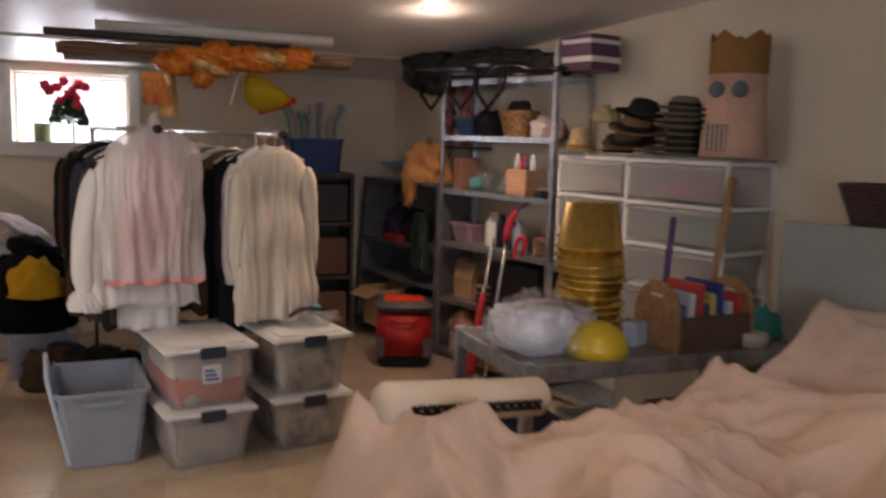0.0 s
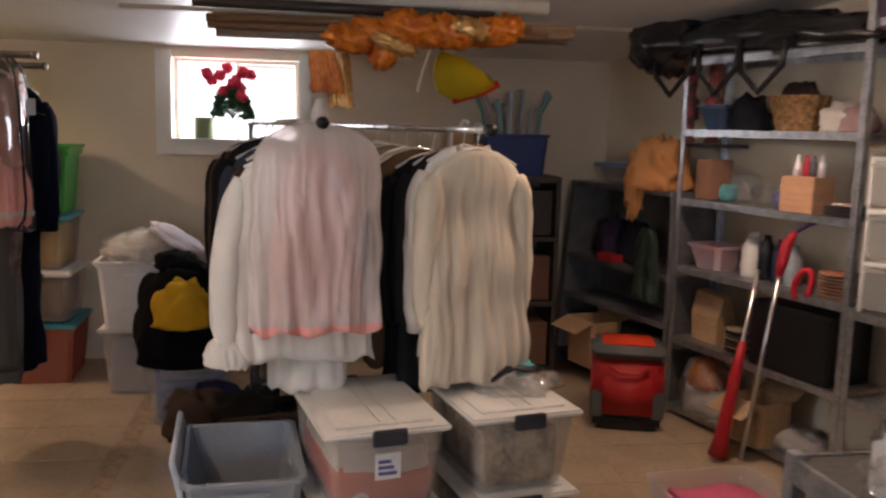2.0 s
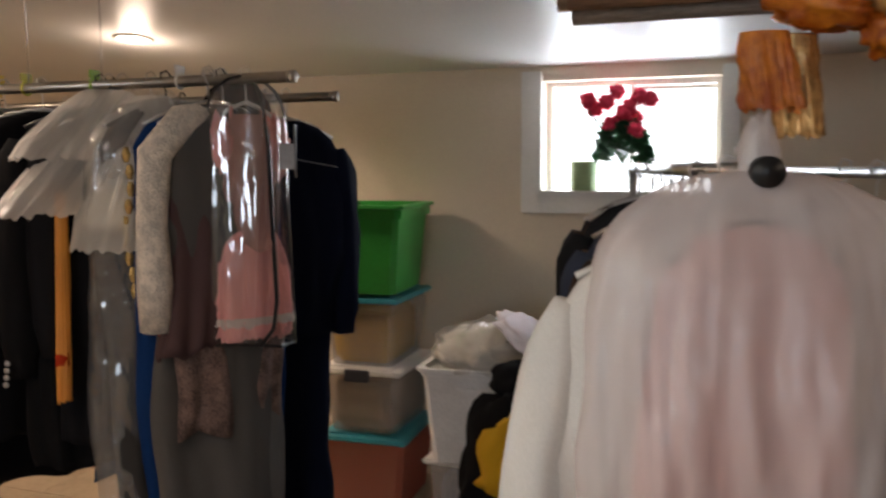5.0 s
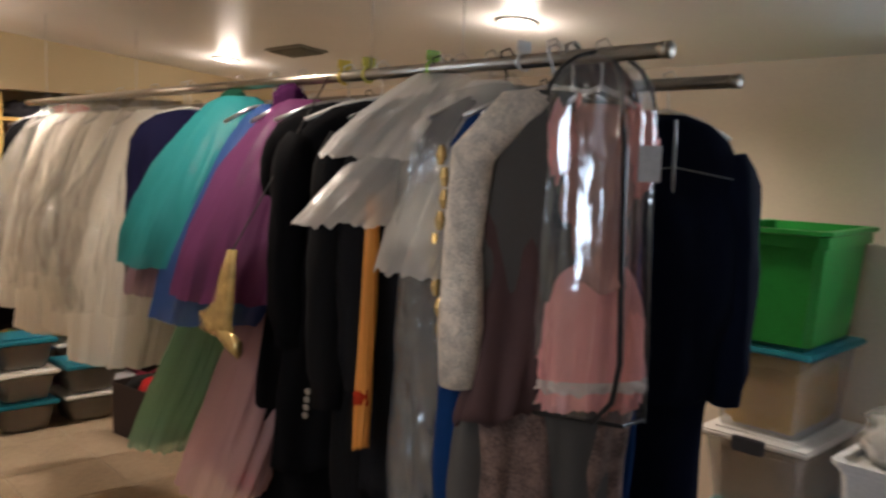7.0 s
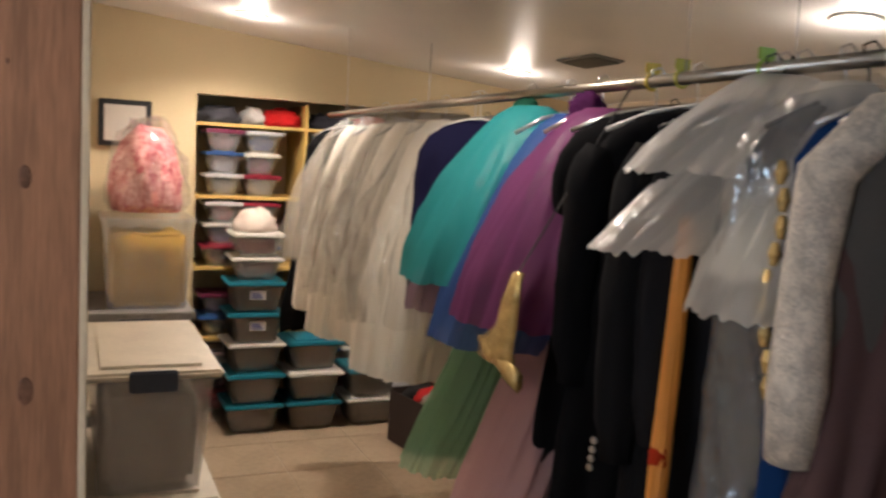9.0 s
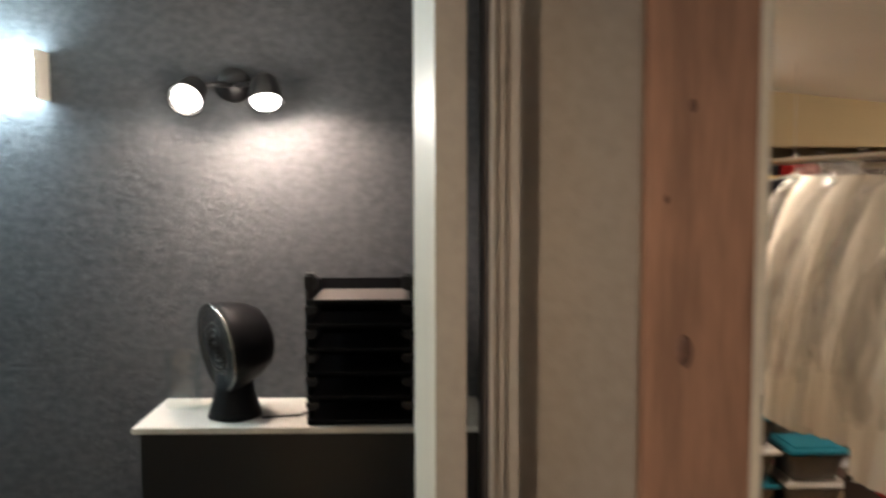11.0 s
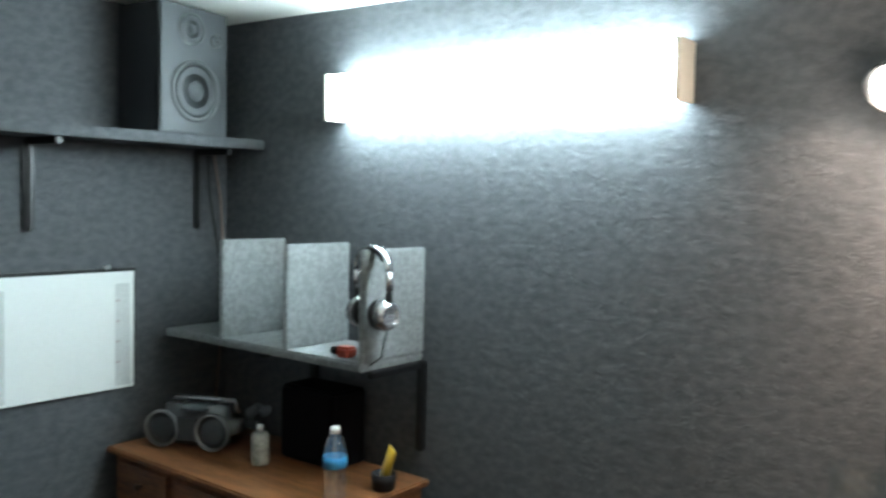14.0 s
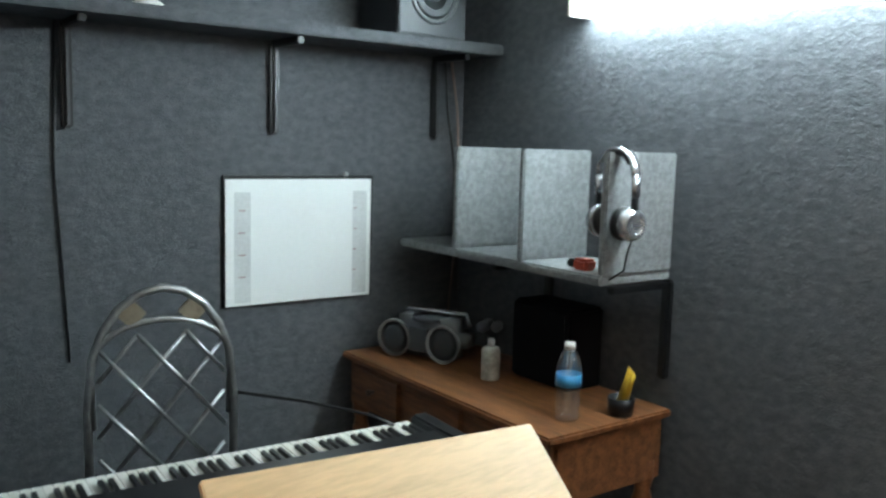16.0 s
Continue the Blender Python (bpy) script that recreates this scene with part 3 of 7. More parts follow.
flared("lilac_tulle_dress", -1.46, "pale lilac tulle costume dress", ((0.05, 0.13, -0.12, 0.62, (0, -0.12), LILAC), (0.04, 0.1, -0.12, 0.5, (0, -0.1), LILAC)))
flared("teal_tutu", -1.06, "teal tulle tutu skirt, puffed out over paler net", ((0.07, 0.28, -0.05, 0.54, (-0.03, -0.16), TEAL), (0.05, 0.2, -0.08, 0.5, (0, -0.12), TEAL), (0.07, 0.13, -0.5, 0.68, (-0.06, -0.24), GREEN_T), (0.05, 0.1, -0.5, 0.62, (-0.04, -0.22), GREEN_T)))
flared("blue_tutu", -0.84, "blue tulle tutu skirt between teal and purple", ((0.05, 0.23, -0.08, 0.64, (0.0, -0.2), BLUE_T), (0.05, 0.15, -0.1, 0.55, (0, -0.12), BLUE_T)))
flared("purple_tutu", -0.68, "dark purple tulle tutu with gathered net layers", ((0.06, 0.25, -0.07, 0.56, (0.0, -0.19), PURPLE), (0.05, 0.19, -0.12, 0.5, (0.05, -0.12), PURPLE), (0.07, 0.16, -0.5, 0.66, (0.05, -0.28), MAUVE), (0.05, 0.12, -0.5, 0.6, (0.06, -0.26), MAUVE)))
for x, c in ((-1.06, (0.01, 0.05, 0.03)), (-0.72, (0.05, 0.01, 0.05))):
    solid("velvet_bodice", lump(0.05, 0.045, 0.05, 0.35, 4, 60 + x, 14, False, None, pose(x, RA_Y - 0.02, RA_Z - 0.125)), cloth(*c), "small dark velvet bodice over a tutu on the rail", "bodice", RG, smooth=True)
for x, c in ((-0.47, (0.7, 0.55, 0.08)), (-0.36, (0.6, 0.58, 0.1)), (-0.1, (0.35, 0.6, 0.08)), (0.2, (0.75, 0.74, 0.7))):
    g = thing("size_marker", pose(x, RA_Y, RA_Z), "small plastic size marker ring on the clothes rail", "size marker", "size markers")
    part("ring", pipe([(0, 0.02 * math.cos(t), 0.02 * math.sin(t)) for t in [2 * math.pi * i / 18 for i in range(19)]], 0.004, 6), plastic(*c), g, "", True)
    part("tab", bx(-0.003, 0.003, -0.022, 0.022, 0.02, 0.045, 0.002), plastic(*c), g)
gb = thing("gold_bow", pose(-0.47, 4.52, 1.2) @ Matrix.Diagonal((1.5, 1, 1.0, 1)), "shiny gold satin costume bow hanging between dresses", "bow", RG)
GOLD_SATIN = material("gold_satin", (0.7, 0.5, 0.2), 0.25, 0.6, vary=0.3, scale=12, fine=60)
part("ribbon", skin([[(w * math.cos(a) + dx, 0.012 * math.sin(a), z) for a in (0, 1.05, 2.1, 3.14, 4.2, 5.2)] for dx, z, w in ((0.03, 0.19, 0.012), (0.01, 0.12, 0.03), (0.0, 0.05, 0.035), (-0.03, 0.0, 0.06), (-0.025, -0.04, 0.07))]), GOLD_SATIN, gb, "", True)
part("loop", skin([[(-0.09 + 0.035 * j, w * 0.5 * math.sin(a), 0.0 - 0.014 * j + w * math.cos(a)) for a in (0, 1.05, 2.1, 3.14, 4.2, 5.2)] for j, w in enumerate((0.01, 0.03, 0.02, 0.032, 0.028))]), GOLD_SATIN, gb, "", True)
part("hook_ribbon", pipe([(0.03, 0, 0.19), (0.04, 0.15, 0.45), (0.0, 0.31, 0.65)], 0.002, 6), BLACK, gb)
garment("black_velvet_dress", hung(-0.45), "long black velvet costume dress", BLACK_CLOTH, 0.46, 1.16, 0.14, 0.5, 6, group=RG, category="dress")
garment("black_velvet_dress", hung(-0.3), "long black velvet dress with hanging sleeves", BLACK_CLOTH, 0.46, 0.98, 0.13, 0.5, 6, sleeves=0.55, group=RG, category="dress")
COAT = hung(-0.08)
jk = garment("black_tailcoat", COAT, "black tailcoat with silver cuff buttons", cloth(0.009, 0.009, 0.01), 0.5, 1.04, 0.17, 0.44, 4, sleeves=0.66, group=RG, category="coat")
for k in range(4):
    part("button", lathe([(0.008, 0), (0.008, 0.004), (0.002, 0.006)], 12, None, COAT.inverted() @ pose(-0.175 - 0.003 * k, 4.585, 1.075 - 0.02 * k, 90, 0, 10)), CHROME, jk, "silver button")
ORGANZA = clear("grey_organza", (0.97, 0.96, 0.93), 0.56, 0.1, 0.25, 0.05, through_light=0.6)
cp = thing("sheer_grey_cape", pose(-0.05, RA_Y, RA_Z + 0.012), "short sheer grey organza cape with ruffled edge over a coat", "cape", RG)
hanger(cp, 0.3).rotation_euler = (0, 0, radians(65))
part("upper_layer", bell(0.05, 0.1, 0.2, (0.0, -0.2), 41.3, 0.07, -0.03, squash=1.5), ORGANZA, cp, "", True)
part("lower_layer", bell(0.07, 0.105, 0.28, (-0.03, -0.26), 42.7, 0.06, -0.1, squash=1.3), ORGANZA, cp, "", True)
garment("dark_suit", hung(0.0), "dark charcoal suit jacket", cloth(0.012, 0.012, 0.014), 0.44, 0.95, 0.1, 0.4, 4, sleeves=0.6, group=RG, category="jacket")
ot = thing("orange_satin_trousers", pose(-0.03, 4.655, RA_Z - 0.3), "narrow orange gold satin sash with red spots hanging down", "sash", RG)
part("cloth", bell(0.012, 0.019, 0.58, (0, -0.02), 8.1, 0.2, 0.0, squash=1.0, swell=0.4), cloth(0.7, 0.28, 0.04, 0.45), ot, "", True)
part("strap", pipe([(0, 0, -0.02), (0, 0.1, 0.1), (0, RA_Y - 4.655, 0.322), (0, RA_Y - 4.64, 0.3)], 0.002, 6), BLACK_CLOTH, ot, "", True)
part("red_spot", lump(0.018, 0.018, 0.03, 0.3, 4, 4, 10, False, None, pose(0, -0.02, -0.5)), cloth(0.35, 0.03, 0.01), ot, "", True)
flared("film_covered_gown", 0.1, "white net bodice in bunched clear film", ((0.05, 0.13, -0.05, 0.42, (0.02, -0.2), clear("white_gauze", (0.97, 0.95, 0.9), 0.6, 0.05, 0.3, through_light=0.6)), (0.04, 0.1, -0.05, 0.36, (0.02, -0.18), TULLE)), film=0.4, width=0.14)
garment("plastic_covered_coat", hung(0.15), "long grey coat in clear film", cloth(0.05, 0.048, 0.046), 0.4, 1.25, 0.09, 0.4, 5, bag=DRYCLEAN, group=RG, category="coat")
bl = garment("blue_uniform", hung(0.29, False, 6), "royal blue uniform coat with gold braid", cloth(0.008, 0.035, 0.13), 0.47, 1.3, 0.08, 0.44, 4, group=RG, category="coat")
for k in range(9):
    part("gold_braid", lathe([(0.006, -0.02), (0.012, 0), (0.006, 0.02)], 10, None, pose(-0.245 + 0.01 * math.sin(k), 0.01, -0.22 - 0.045 * k)), GOLD_SATIN, bl, "gold braid")
FUR = material("white_fur", (0.88, 0.8, 0.7), 0.95, vary=0.3, scale=30, fine=160, bump=1.0, spec=0.1)
fc = garment("white_fur_coat", hung(0.33, False, 14), "white fur-trimmed costume coat with red lining", cloth(0.1, 0.06, 0.06), 0.42, 0.66, 0.08, 0.44, 9, group=RG, category="coat")
part("fur_edge", pipe([(-0.02, -0.02, -0.1), (-0.14, -0.01, -0.13), (-0.225, 0, -0.22), (-0.235, 0.01, -0.4), (-0.24, 0, -0.56), (-0.235, 0.01, -0.68)], [0.03, 0.045, 0.045, 0.04, 0.046, 0.04], 14), FUR, fc, "thick white fur edge", True)
part("red_lining", bx(-0.23, -0.1, -0.03, 0.03, -0.7, -0.66, 0.01), cloth(0.35, 0.02, 0.02), fc)
garment("brown_patterned_vest", hung(0.335, False, 8), "brown patterned fur waistcoat", material("mottled_brown_fur", (0.2, 0.13, 0.11), 0.9, vary=0.6, scale=18, fine=150, bump=0.6), 0.38, 0.9, 0.08, 0.36, 5, group=RG, category="vest")
garment("grey_garment_bag", hung(0.37) @ pose(-0.07, 0, 0), "grey fabric garment bag, closed", cloth(0.1, 0.095, 0.09), 0.34, 1.28, 0.1, 0.36, 4, group=RG, category="garment bag")
CORAL = cloth(0.92, 0.42, 0.38)
pk = thing("pink_dress_in_bag", hung(0.415, False, -8), "coral pink dress with white lace hem in a clear zipped bag", "dress", RG)
hanger(pk, 0.2, WHITE_PLASTIC)
part("bodice", drape(0.15, 0.36, 0.07, 0.13, 5, 51.2, top=-0.11, fine=0.005, cols=120), cloth(0.5, 0.27, 0.23), pk, "dusty pink gathered bodice", True)
part("skirt", bell(0.06, 0.122, 0.29, (0, 0), 52.6, 0.1, -0.43, squash=0.5, swell=0.5), CORAL, pk, "", True)
part("skirt", bell(0.05, 0.112, 0.3, (0, 0), 53.1, 0.14, -0.43, squash=0.5, swell=0.5), CORAL, pk, "", True)
part("lace_hem", bell(0.124, 0.127, 0.025, (0, 0), 52.6, 0.1, -0.665, rows=5, squash=0.52), clear("white_lace", (0.9, 0.8, 0.72), 0.75, 0.02), pk, "white lace band", True)
for sd in (-1, 1):
    part("puffed_sleeve", lump(0.04, 0.04, 0.085, 0.3, 4, 5 + sd, 14, False, None, pose(sd * 0.08, 0, -0.3)), CORAL, pk, "", True)
    part("shoulder_strap", pipe([(sd * 0.045, 0, -0.09), (sd * 0.05, -0.02, -0.2)], 0.006, 8), CORAL, pk, "", True)
BAG_OUTLINE = ((0.012, 0.006), (0.05, 0.016), (0.082, 0.04), (0.105, 0.075), (0.116, 0.12), (0.12, 0.2), (0.119, 0.34), (0.122, 0.48), (0.128, 0.62), (0.13, 0.74))
rings = []
for k in range(46):
    u = k / 45 * (len(BAG_OUTLINE) - 1)
    n0 = min(int(u), len(BAG_OUTLINE) - 2)
    w0, z0 = (BAG_OUTLINE[n0][q] * (1 - u + n0) + BAG_OUTLINE[n0 + 1][q] * (u - n0) for q in (0, 1))
    ring = []
    for i in range(96):
        t = 2 * math.pi * i / 96
        c, sn = math.cos(t), math.sin(t)
        fold = 0.016 * math.sin(3.6 * c + 2.2 * z0 + 0.9) * min(1, z0 * 5) + 0.012 * noise.noise(Vector((c * 2.2, sn * 2 + 4.4, z0 * 2.2))) + 0.006 * noise.noise(Vector((c * 5, sn * 3, z0 * 5)))
        ring.append((w0 * c, (0.066 * min(1, w0 / 0.1) + fold) * math.copysign(abs(sn) ** 0.7, sn), -z0 - 0.02 * c * (z0 > 0.6) * (z0 - 0.6) / 0.14))
    rings.append(ring)
part("plastic_cover", skin(rings, None, False), BAG, pk, "clear shiny plastic garment cover", True)
part("back_panel", skin([[(w * c, 0.066 + y, -z) for c, y in ((-0.94, 0), (0.94, 0), (0.94, 0.004), (-0.94, 0.004))] for w, z in BAG_OUTLINE]), BLACK_CLOTH, pk, "thin black panel at the back of the bag")
part("zip", pipe([(0.012, -0.02, -0.012), (0.022, -0.055, -0.07), (0.03, -0.076, -0.2), (0.036, -0.078, -0.45), (0.042, -0.08, -0.62), (0.03, -0.08, -0.7), (-0.01, -0.078, -0.745)], 0.006, 6), BLACK, pk, "black zip")
part("piping", pipe([(-w, 0, -z) for w, z in BAG_OUTLINE[::-1]] + [(w, 0, -z - (0.02 if z > 0.7 else 0)) for w, z in BAG_OUTLINE] + [(0.06, -0.06, -0.755), (-0.06, -0.06, -0.735), (-0.13, 0, -0.74)], 0.005, 6), BLACK, pk, "black piping")
part("bag_label", bx(0.055, 0.1, -0.088, -0.084, -0.26, -0.19), plastic(0.5, 0.52, 0.55), pk, "pale paper tag")
garment("grey_suit", hung(0.34, False, -4), "long grey suit hanging behind a clear bag", cloth(0.15, 0.145, 0.14), 0.3, 1.35, 0.08, 0.3, 4, group=RG, category="suit")
NAVY = cloth(0.006, 0.009, 0.022)
nv = garment("navy_tracksuit", hung(0.3, True, -40), "navy blue zipped tracksuit on a hanger", NAVY, 0.37, 0.7, 0.13, 0.33, 4, sleeves=0.62, group=RG, category="tracksuit", hook=WHITE_PLASTIC)
part("trousers", drape(0.3, 0.85, 0.1, 0.26, 4, 4.4, top=-0.6), NAVY, nv, "", True)
part("zip", pipe([(0, -0.075, -0.1), (0, -0.08, -0.4)], 0.004, 6), plastic(0.3, 0.33, 0.36), nv)
part("piping", pipe([(-0.15, -0.062, -0.235), (0, -0.078, -0.21), (0.15, -0.062, -0.235)], 0.002, 6), plastic(0.2, 0.22, 0.22), nv)
for x, c, ln in ((0.22, (0.02, 0.02, 0.03), 1.0), (0.05, (0.12, 0.1, 0.08), 1.1), (-0.1, (0.2, 0.03, 0.03), 0.9), (-0.35, (0.02, 0.05, 0.1), 1.2), (-0.6, (0.03, 0.03, 0.03), 1.1), (-0.9, (0.25, 0.2, 0.05), 0.9), (-1.25, (0.05, 0.02, 0.06), 1.1), (-1.7, (0.03, 0.03, 0.04), 1.2), (-2.2, (0.3, 0.26, 0.2), 1.0), (-2.6, (0.02, 0.02, 0.02), 1.2)):
    garment("costume", hung(x, True, random.uniform(-8, 8)), "dark costume packed on the rear rail", cloth(*c), 0.46, ln, 0.1, 0.48, 5, sleeves=0.5, group=RG)


# ---- two rolling racks before the window ----
def rack(near, far, z, label):
    a, b = Vector((*near, 0)), Vector((*far, 0))
    g = thing("garment_rack", pose(0, 0, 0), label, "garment rack", "garment racks")
    up = Vector((0, 0, z))
    part("bar", pipe([a + up, b + up], 0.014, 14), CHROME, g, "", True)
    d = (b - a).normalized()
    side = Vector((-d.y, d.x, 0))
    for p, s in ((a + d * 0.28, 1), (b - d * 0.05, -1)):
        part("upright", pipe([p + Vector((0, 0, 0.08)), p + up], 0.012, 12), CHROME, g, "", True)
        part("foot", pipe([p - side * 0.22 + Vector((0, 0, 0.07)), p + side * 0.22 + Vector((0, 0, 0.07))], 0.012, 10), CHROME, g, "", True)
        for q in (-0.22, 0.22):
            part("castor", lathe([(0.002, -0.012), (0.03, -0.012), (0.03, 0.012), (0.002, 0.012)], 16, None, Matrix.Translation(p + side * q + Vector((0, 0, 0.031))) @ pose(0, 0, 0, 90, 0, 20)), BLACK, g)
    part("end_cap", pipe([a + up, a + up - d * 0.03], 0.022, 14), BLACK, g, "black plastic end cap", True)
    return a, d, math.degrees(math.atan2(d.x, -d.y))


a, d, t1 = rack((1.745, 4.1), (1.38, 5.5), 1.6, "chrome rolling garment rack full of costumes")


def on_rack(s, turn=0.0, drop=0.0):
    p = a + d * s
    return pose(p.x, p.y, 1.607 - drop, 0, 0, t1 + turn)


G1 = "costumes on the rolling racks"
IVORY = cloth(0.74, 0.72, 0.68)
SHEER_PINK = clear("sheer_white_over_pink", (0.9, 0.82, 0.8), 0.5, 0.04, 0.3, 0.03, (1, 1, 0.3))
garment("white_ruffled_blouse", on_rack(0.1, -6) @ pose(0.06, 0, -0.03), "white blouse with full sleeves and ruffled cuffs", IVORY, 0.44, 0.76, 0.13, 0.56, 9, sleeves=0.62, cuff=IVORY, sleeve_r=(0.045, 0.06), out=0.06, fine=0.006, cols=150, sides=(1,), group=G1, category="blouse")
pd = garment("pink_dress_in_film", on_rack(0.03, 0), "pale pink dress in a milky plastic cover", cloth(0.75, 0.36, 0.34), 0.28, 0.68, 0.05, 0.36, 4, group=G1, category="dress")
cover = part("plastic_cover", drape(0.46, 0.75, 0.2, 0.5, 8, 6.1, 0.24, top=-0.005, crumple=0.004, rows=60, cols=190, fine=0.011), [SHEER_PINK, cloth(0.75, 0.36, 0.33)], pd, "milky white film cover with a pink hem", True)
for poly in cover.data.polygons:
    poly.material_index = 1 if poly.center.z < -0.727 else 0
part("tied_top", lump(0.028, 0.03, 0.07, 0.3, 3, 2, 12, False, None, pose(0, 0, -0.08)), SHEER_PINK, pd, "", True)
garment("white_ruffled_blouse", on_rack(0.17, -10) @ pose(0.06, 0, -0.04), "second white blouse with ruffled cuffs", IVORY, 0.38, 0.72, 0.12, 0.5, 9, sleeves=0.62, cuff=IVORY, sleeve_r=(0.045, 0.06), out=0.05, fine=0.006, cols=150, sides=(1,), group=G1, category="blouse")
garment("white_petticoat", on_rack(0.2, -5), "white ruffled cotton petticoat", IVORY, 0.26, 0.92, 0.1, 0.3, 11, hem_thick=0.2, group=G1, category="skirt")
for k, (s, c, ln) in enumerate(((0.34, (0.1, 0.07, 0.05), 0.9), (0.45, (0.06, 0.035, 0.025), 0.75), (0.55, (0.03, 0.03, 0.035), 0.95), (0.66, (0.11, 0.09, 0.075), 0.8), (0.78, (0.05, 0.06, 0.09), 0.95), (0.9, (0.16, 0.1, 0.06), 1.0),
                                (1.02, (0.02, 0.02, 0.022), 1.0), (1.14, (0.3, 0.28, 0.26), 0.85), (1.26, (0.09, 0.06, 0.04), 1.05), (1.38, (0.02, 0.022, 0.03), 1.0))):
    garment("costume_jacket", on_rack(s, random.uniform(-15, 15), random.uniform(0, 0.04)), "costume jacket packed tightly on a rack", cloth(*c), random.uniform(0.33, 0.4), ln, random.uniform(0.07, 0.13), 0.36, 5, sleeves=0.58, group=G1, category="jacket", hook=WHITE_PLASTIC if k % 2 else CHROME)
a, d, t1 = rack((2.355, 4.163), (1.8, 5.55), 1.59, "second chrome rolling garment rack with white shirts")
CREAM = cloth(0.68, 0.59, 0.47)
sh = garment("cream_smock_shirt", on_rack(0.07, 2, 0.01), "cream cotton smock shirt with long sleeves", CREAM, 0.42, 0.88, 0.12, 0.47, 8, sleeves=0.56, fine=0.009, cols=190, sleeve_r=(0.05, 0.036), out=0.035, group=G1, category="shirt", hook=WHITE_PLASTIC)
part("collar", pipe([(-0.07, -0.02, -0.075), (-0.03, -0.06, -0.1), (0.03, -0.06, -0.1), (0.07, -0.02, -0.075)], 0.014, 8), CREAM, sh, "", True)
for k in range(5):
    part("pleat", pipe([(-0.1 + 0.05 * k, -0.07, -0.2), (-0.105 + 0.05 * k, -0.075, -0.5), (-0.11 + 0.055 * k, -0.08, -0.8)], 0.006, 6), CREAM, sh, "", True)
garment("white_shirt", on_rack(0.17, -4), "white cotton costume shirt", IVORY, 0.36, 0.8, 0.08, 0.36, 8, sleeves=0.62, group=G1, category="shirt", hook=WHITE_PLASTIC)
for k, (s, c, ln) in enumerate(((0.3, (0.02, 0.02, 0.022), 0.95), (0.42, (0.012, 0.012, 0.014), 1.0), (0.54, (0.1, 0.06, 0.03), 0.9), (0.66, (0.42, 0.4, 0.36), 0.7), (0.8, (0.2, 0.16, 0.1), 0.9), (0.95, (0.5, 0.48, 0.45), 0.8), (1.1, (0.05, 0.04, 0.04), 1.0), (1.25, (0.3, 0.1, 0.08), 0.9))):
    garment("costume_jacket", on_rack(s, random.uniform(-15, 15), random.uniform(0, 0.04)), "dark costume jacket packed on a rack", cloth(*c), random.uniform(0.38, 0.47), ln, random.uniform(0.08, 0.13), 0.44, 5, sleeves=0.58, group=G1, category="jacket", hook=WHITE_PLASTIC if k % 2 else CHROME)


# ---- tubs and bins on the floor ----
BXT = 12.7
PINKISH = material("red_and_white_cloth", (0.75, 0.66, 0.6), 0.9, vary=0.2, scale=7, fine=60, second=(0.6, 0.05, 0.04), spec=0.1)
TANC = material("tan_and_brown_cloth", (0.5, 0.42, 0.3), 0.9, vary=0.2, scale=9, fine=70, second=(0.12, 0.08, 0.05), spec=0.1)
bg = "lidded tubs before the racks"
storage_box("lidded_tub", pose(1.91, 4.085, 0.0, 0, 0, BXT), "milky tub of folded white cloth under another", 0.41, 0.6, 0.28, MILKY, WHITE_PLASTIC, cloth(0.5, 0.45, 0.4), LATCH, bg)
rt = storage_box("lidded_tub", pose(1.91, 4.085, 0.288, 0, 0, BXT), "clear tub of red and white cloth with a white lid", 0.41, 0.6, 0.3, CLEAR, WHITE_PLASTIC, cloth(0.7, 0.62, 0.55), LATCH, bg, tag_white=True)
part("red_cloth", packed(0.425, 0.615, 0.2), cloth(0.6, 0.07, 0.04), rt, "red cloth in the tub", True)
storage_box("lidded_tub", pose(2.43, 4.16, 0.0, 0, 0, BXT), "clear tub of brown cloth under another", 0.4, 0.5, 0.28, CLEAR, WHITE_PLASTIC, TANC, LATCH, bg)
storage_box("lidded_tub", pose(2.43, 4.16, 0.288, 0, 0, BXT), "clear tub of tan cloth with a white lid", 0.4, 0.5, 0.3, CLEAR, WHITE_PLASTIC, TANC, LATCH, bg)
g = thing("lace_mask_bag", pose(2.5, 4.2, 0.596, 0, 0, 20), "black lace masks and teal net in clear bags on a tub", "costume trim")
part("film", lump(0.17, 0.13, 0.05, 0.35, 4, 3, 14), DRYCLEAN, g, "", True)
part("teal_net", lump(0.08, 0.06, 0.05, 0.4, 4, 8, 12, True, None, pose(0.05, 0.08, 0.03)), cloth(0.1, 0.4, 0.42), g, "teal net", True)
for k in range(4):
    part("black_lace", pipe([(-0.14 + 0.03 * k, -0.06 + 0.02 * k, 0.06), (-0.04 + 0.02 * k, 0.03 * math.sin(k), 0.085), (0.06, -0.05 + 0.02 * k, 0.07), (0.13, 0.01 * k, 0.06)], 0.008, 8), BLACK, g, "black lace strip", True)
g = thing("grey_bin", pose(1.46, 4.2, 0, 0, 0, 6), "open grey plastic bin with loose lids standing inside", "bin")
GREYP = plastic(0.3, 0.33, 0.37, 0.45)
part("body", tub(0.4, 0.6, 0.37, 0.04, 0.005, 0.015), GREYP, g)
part("loose_lid", bx(-0.02, 0.0, -0.27, 0.27, 0.0, 0.44, 0.006, None, pose(-0.14, 0, 0.02, 0, -12, 0)), plastic(0.5, 0.58, 0.68), g, "pale blue loose lid")
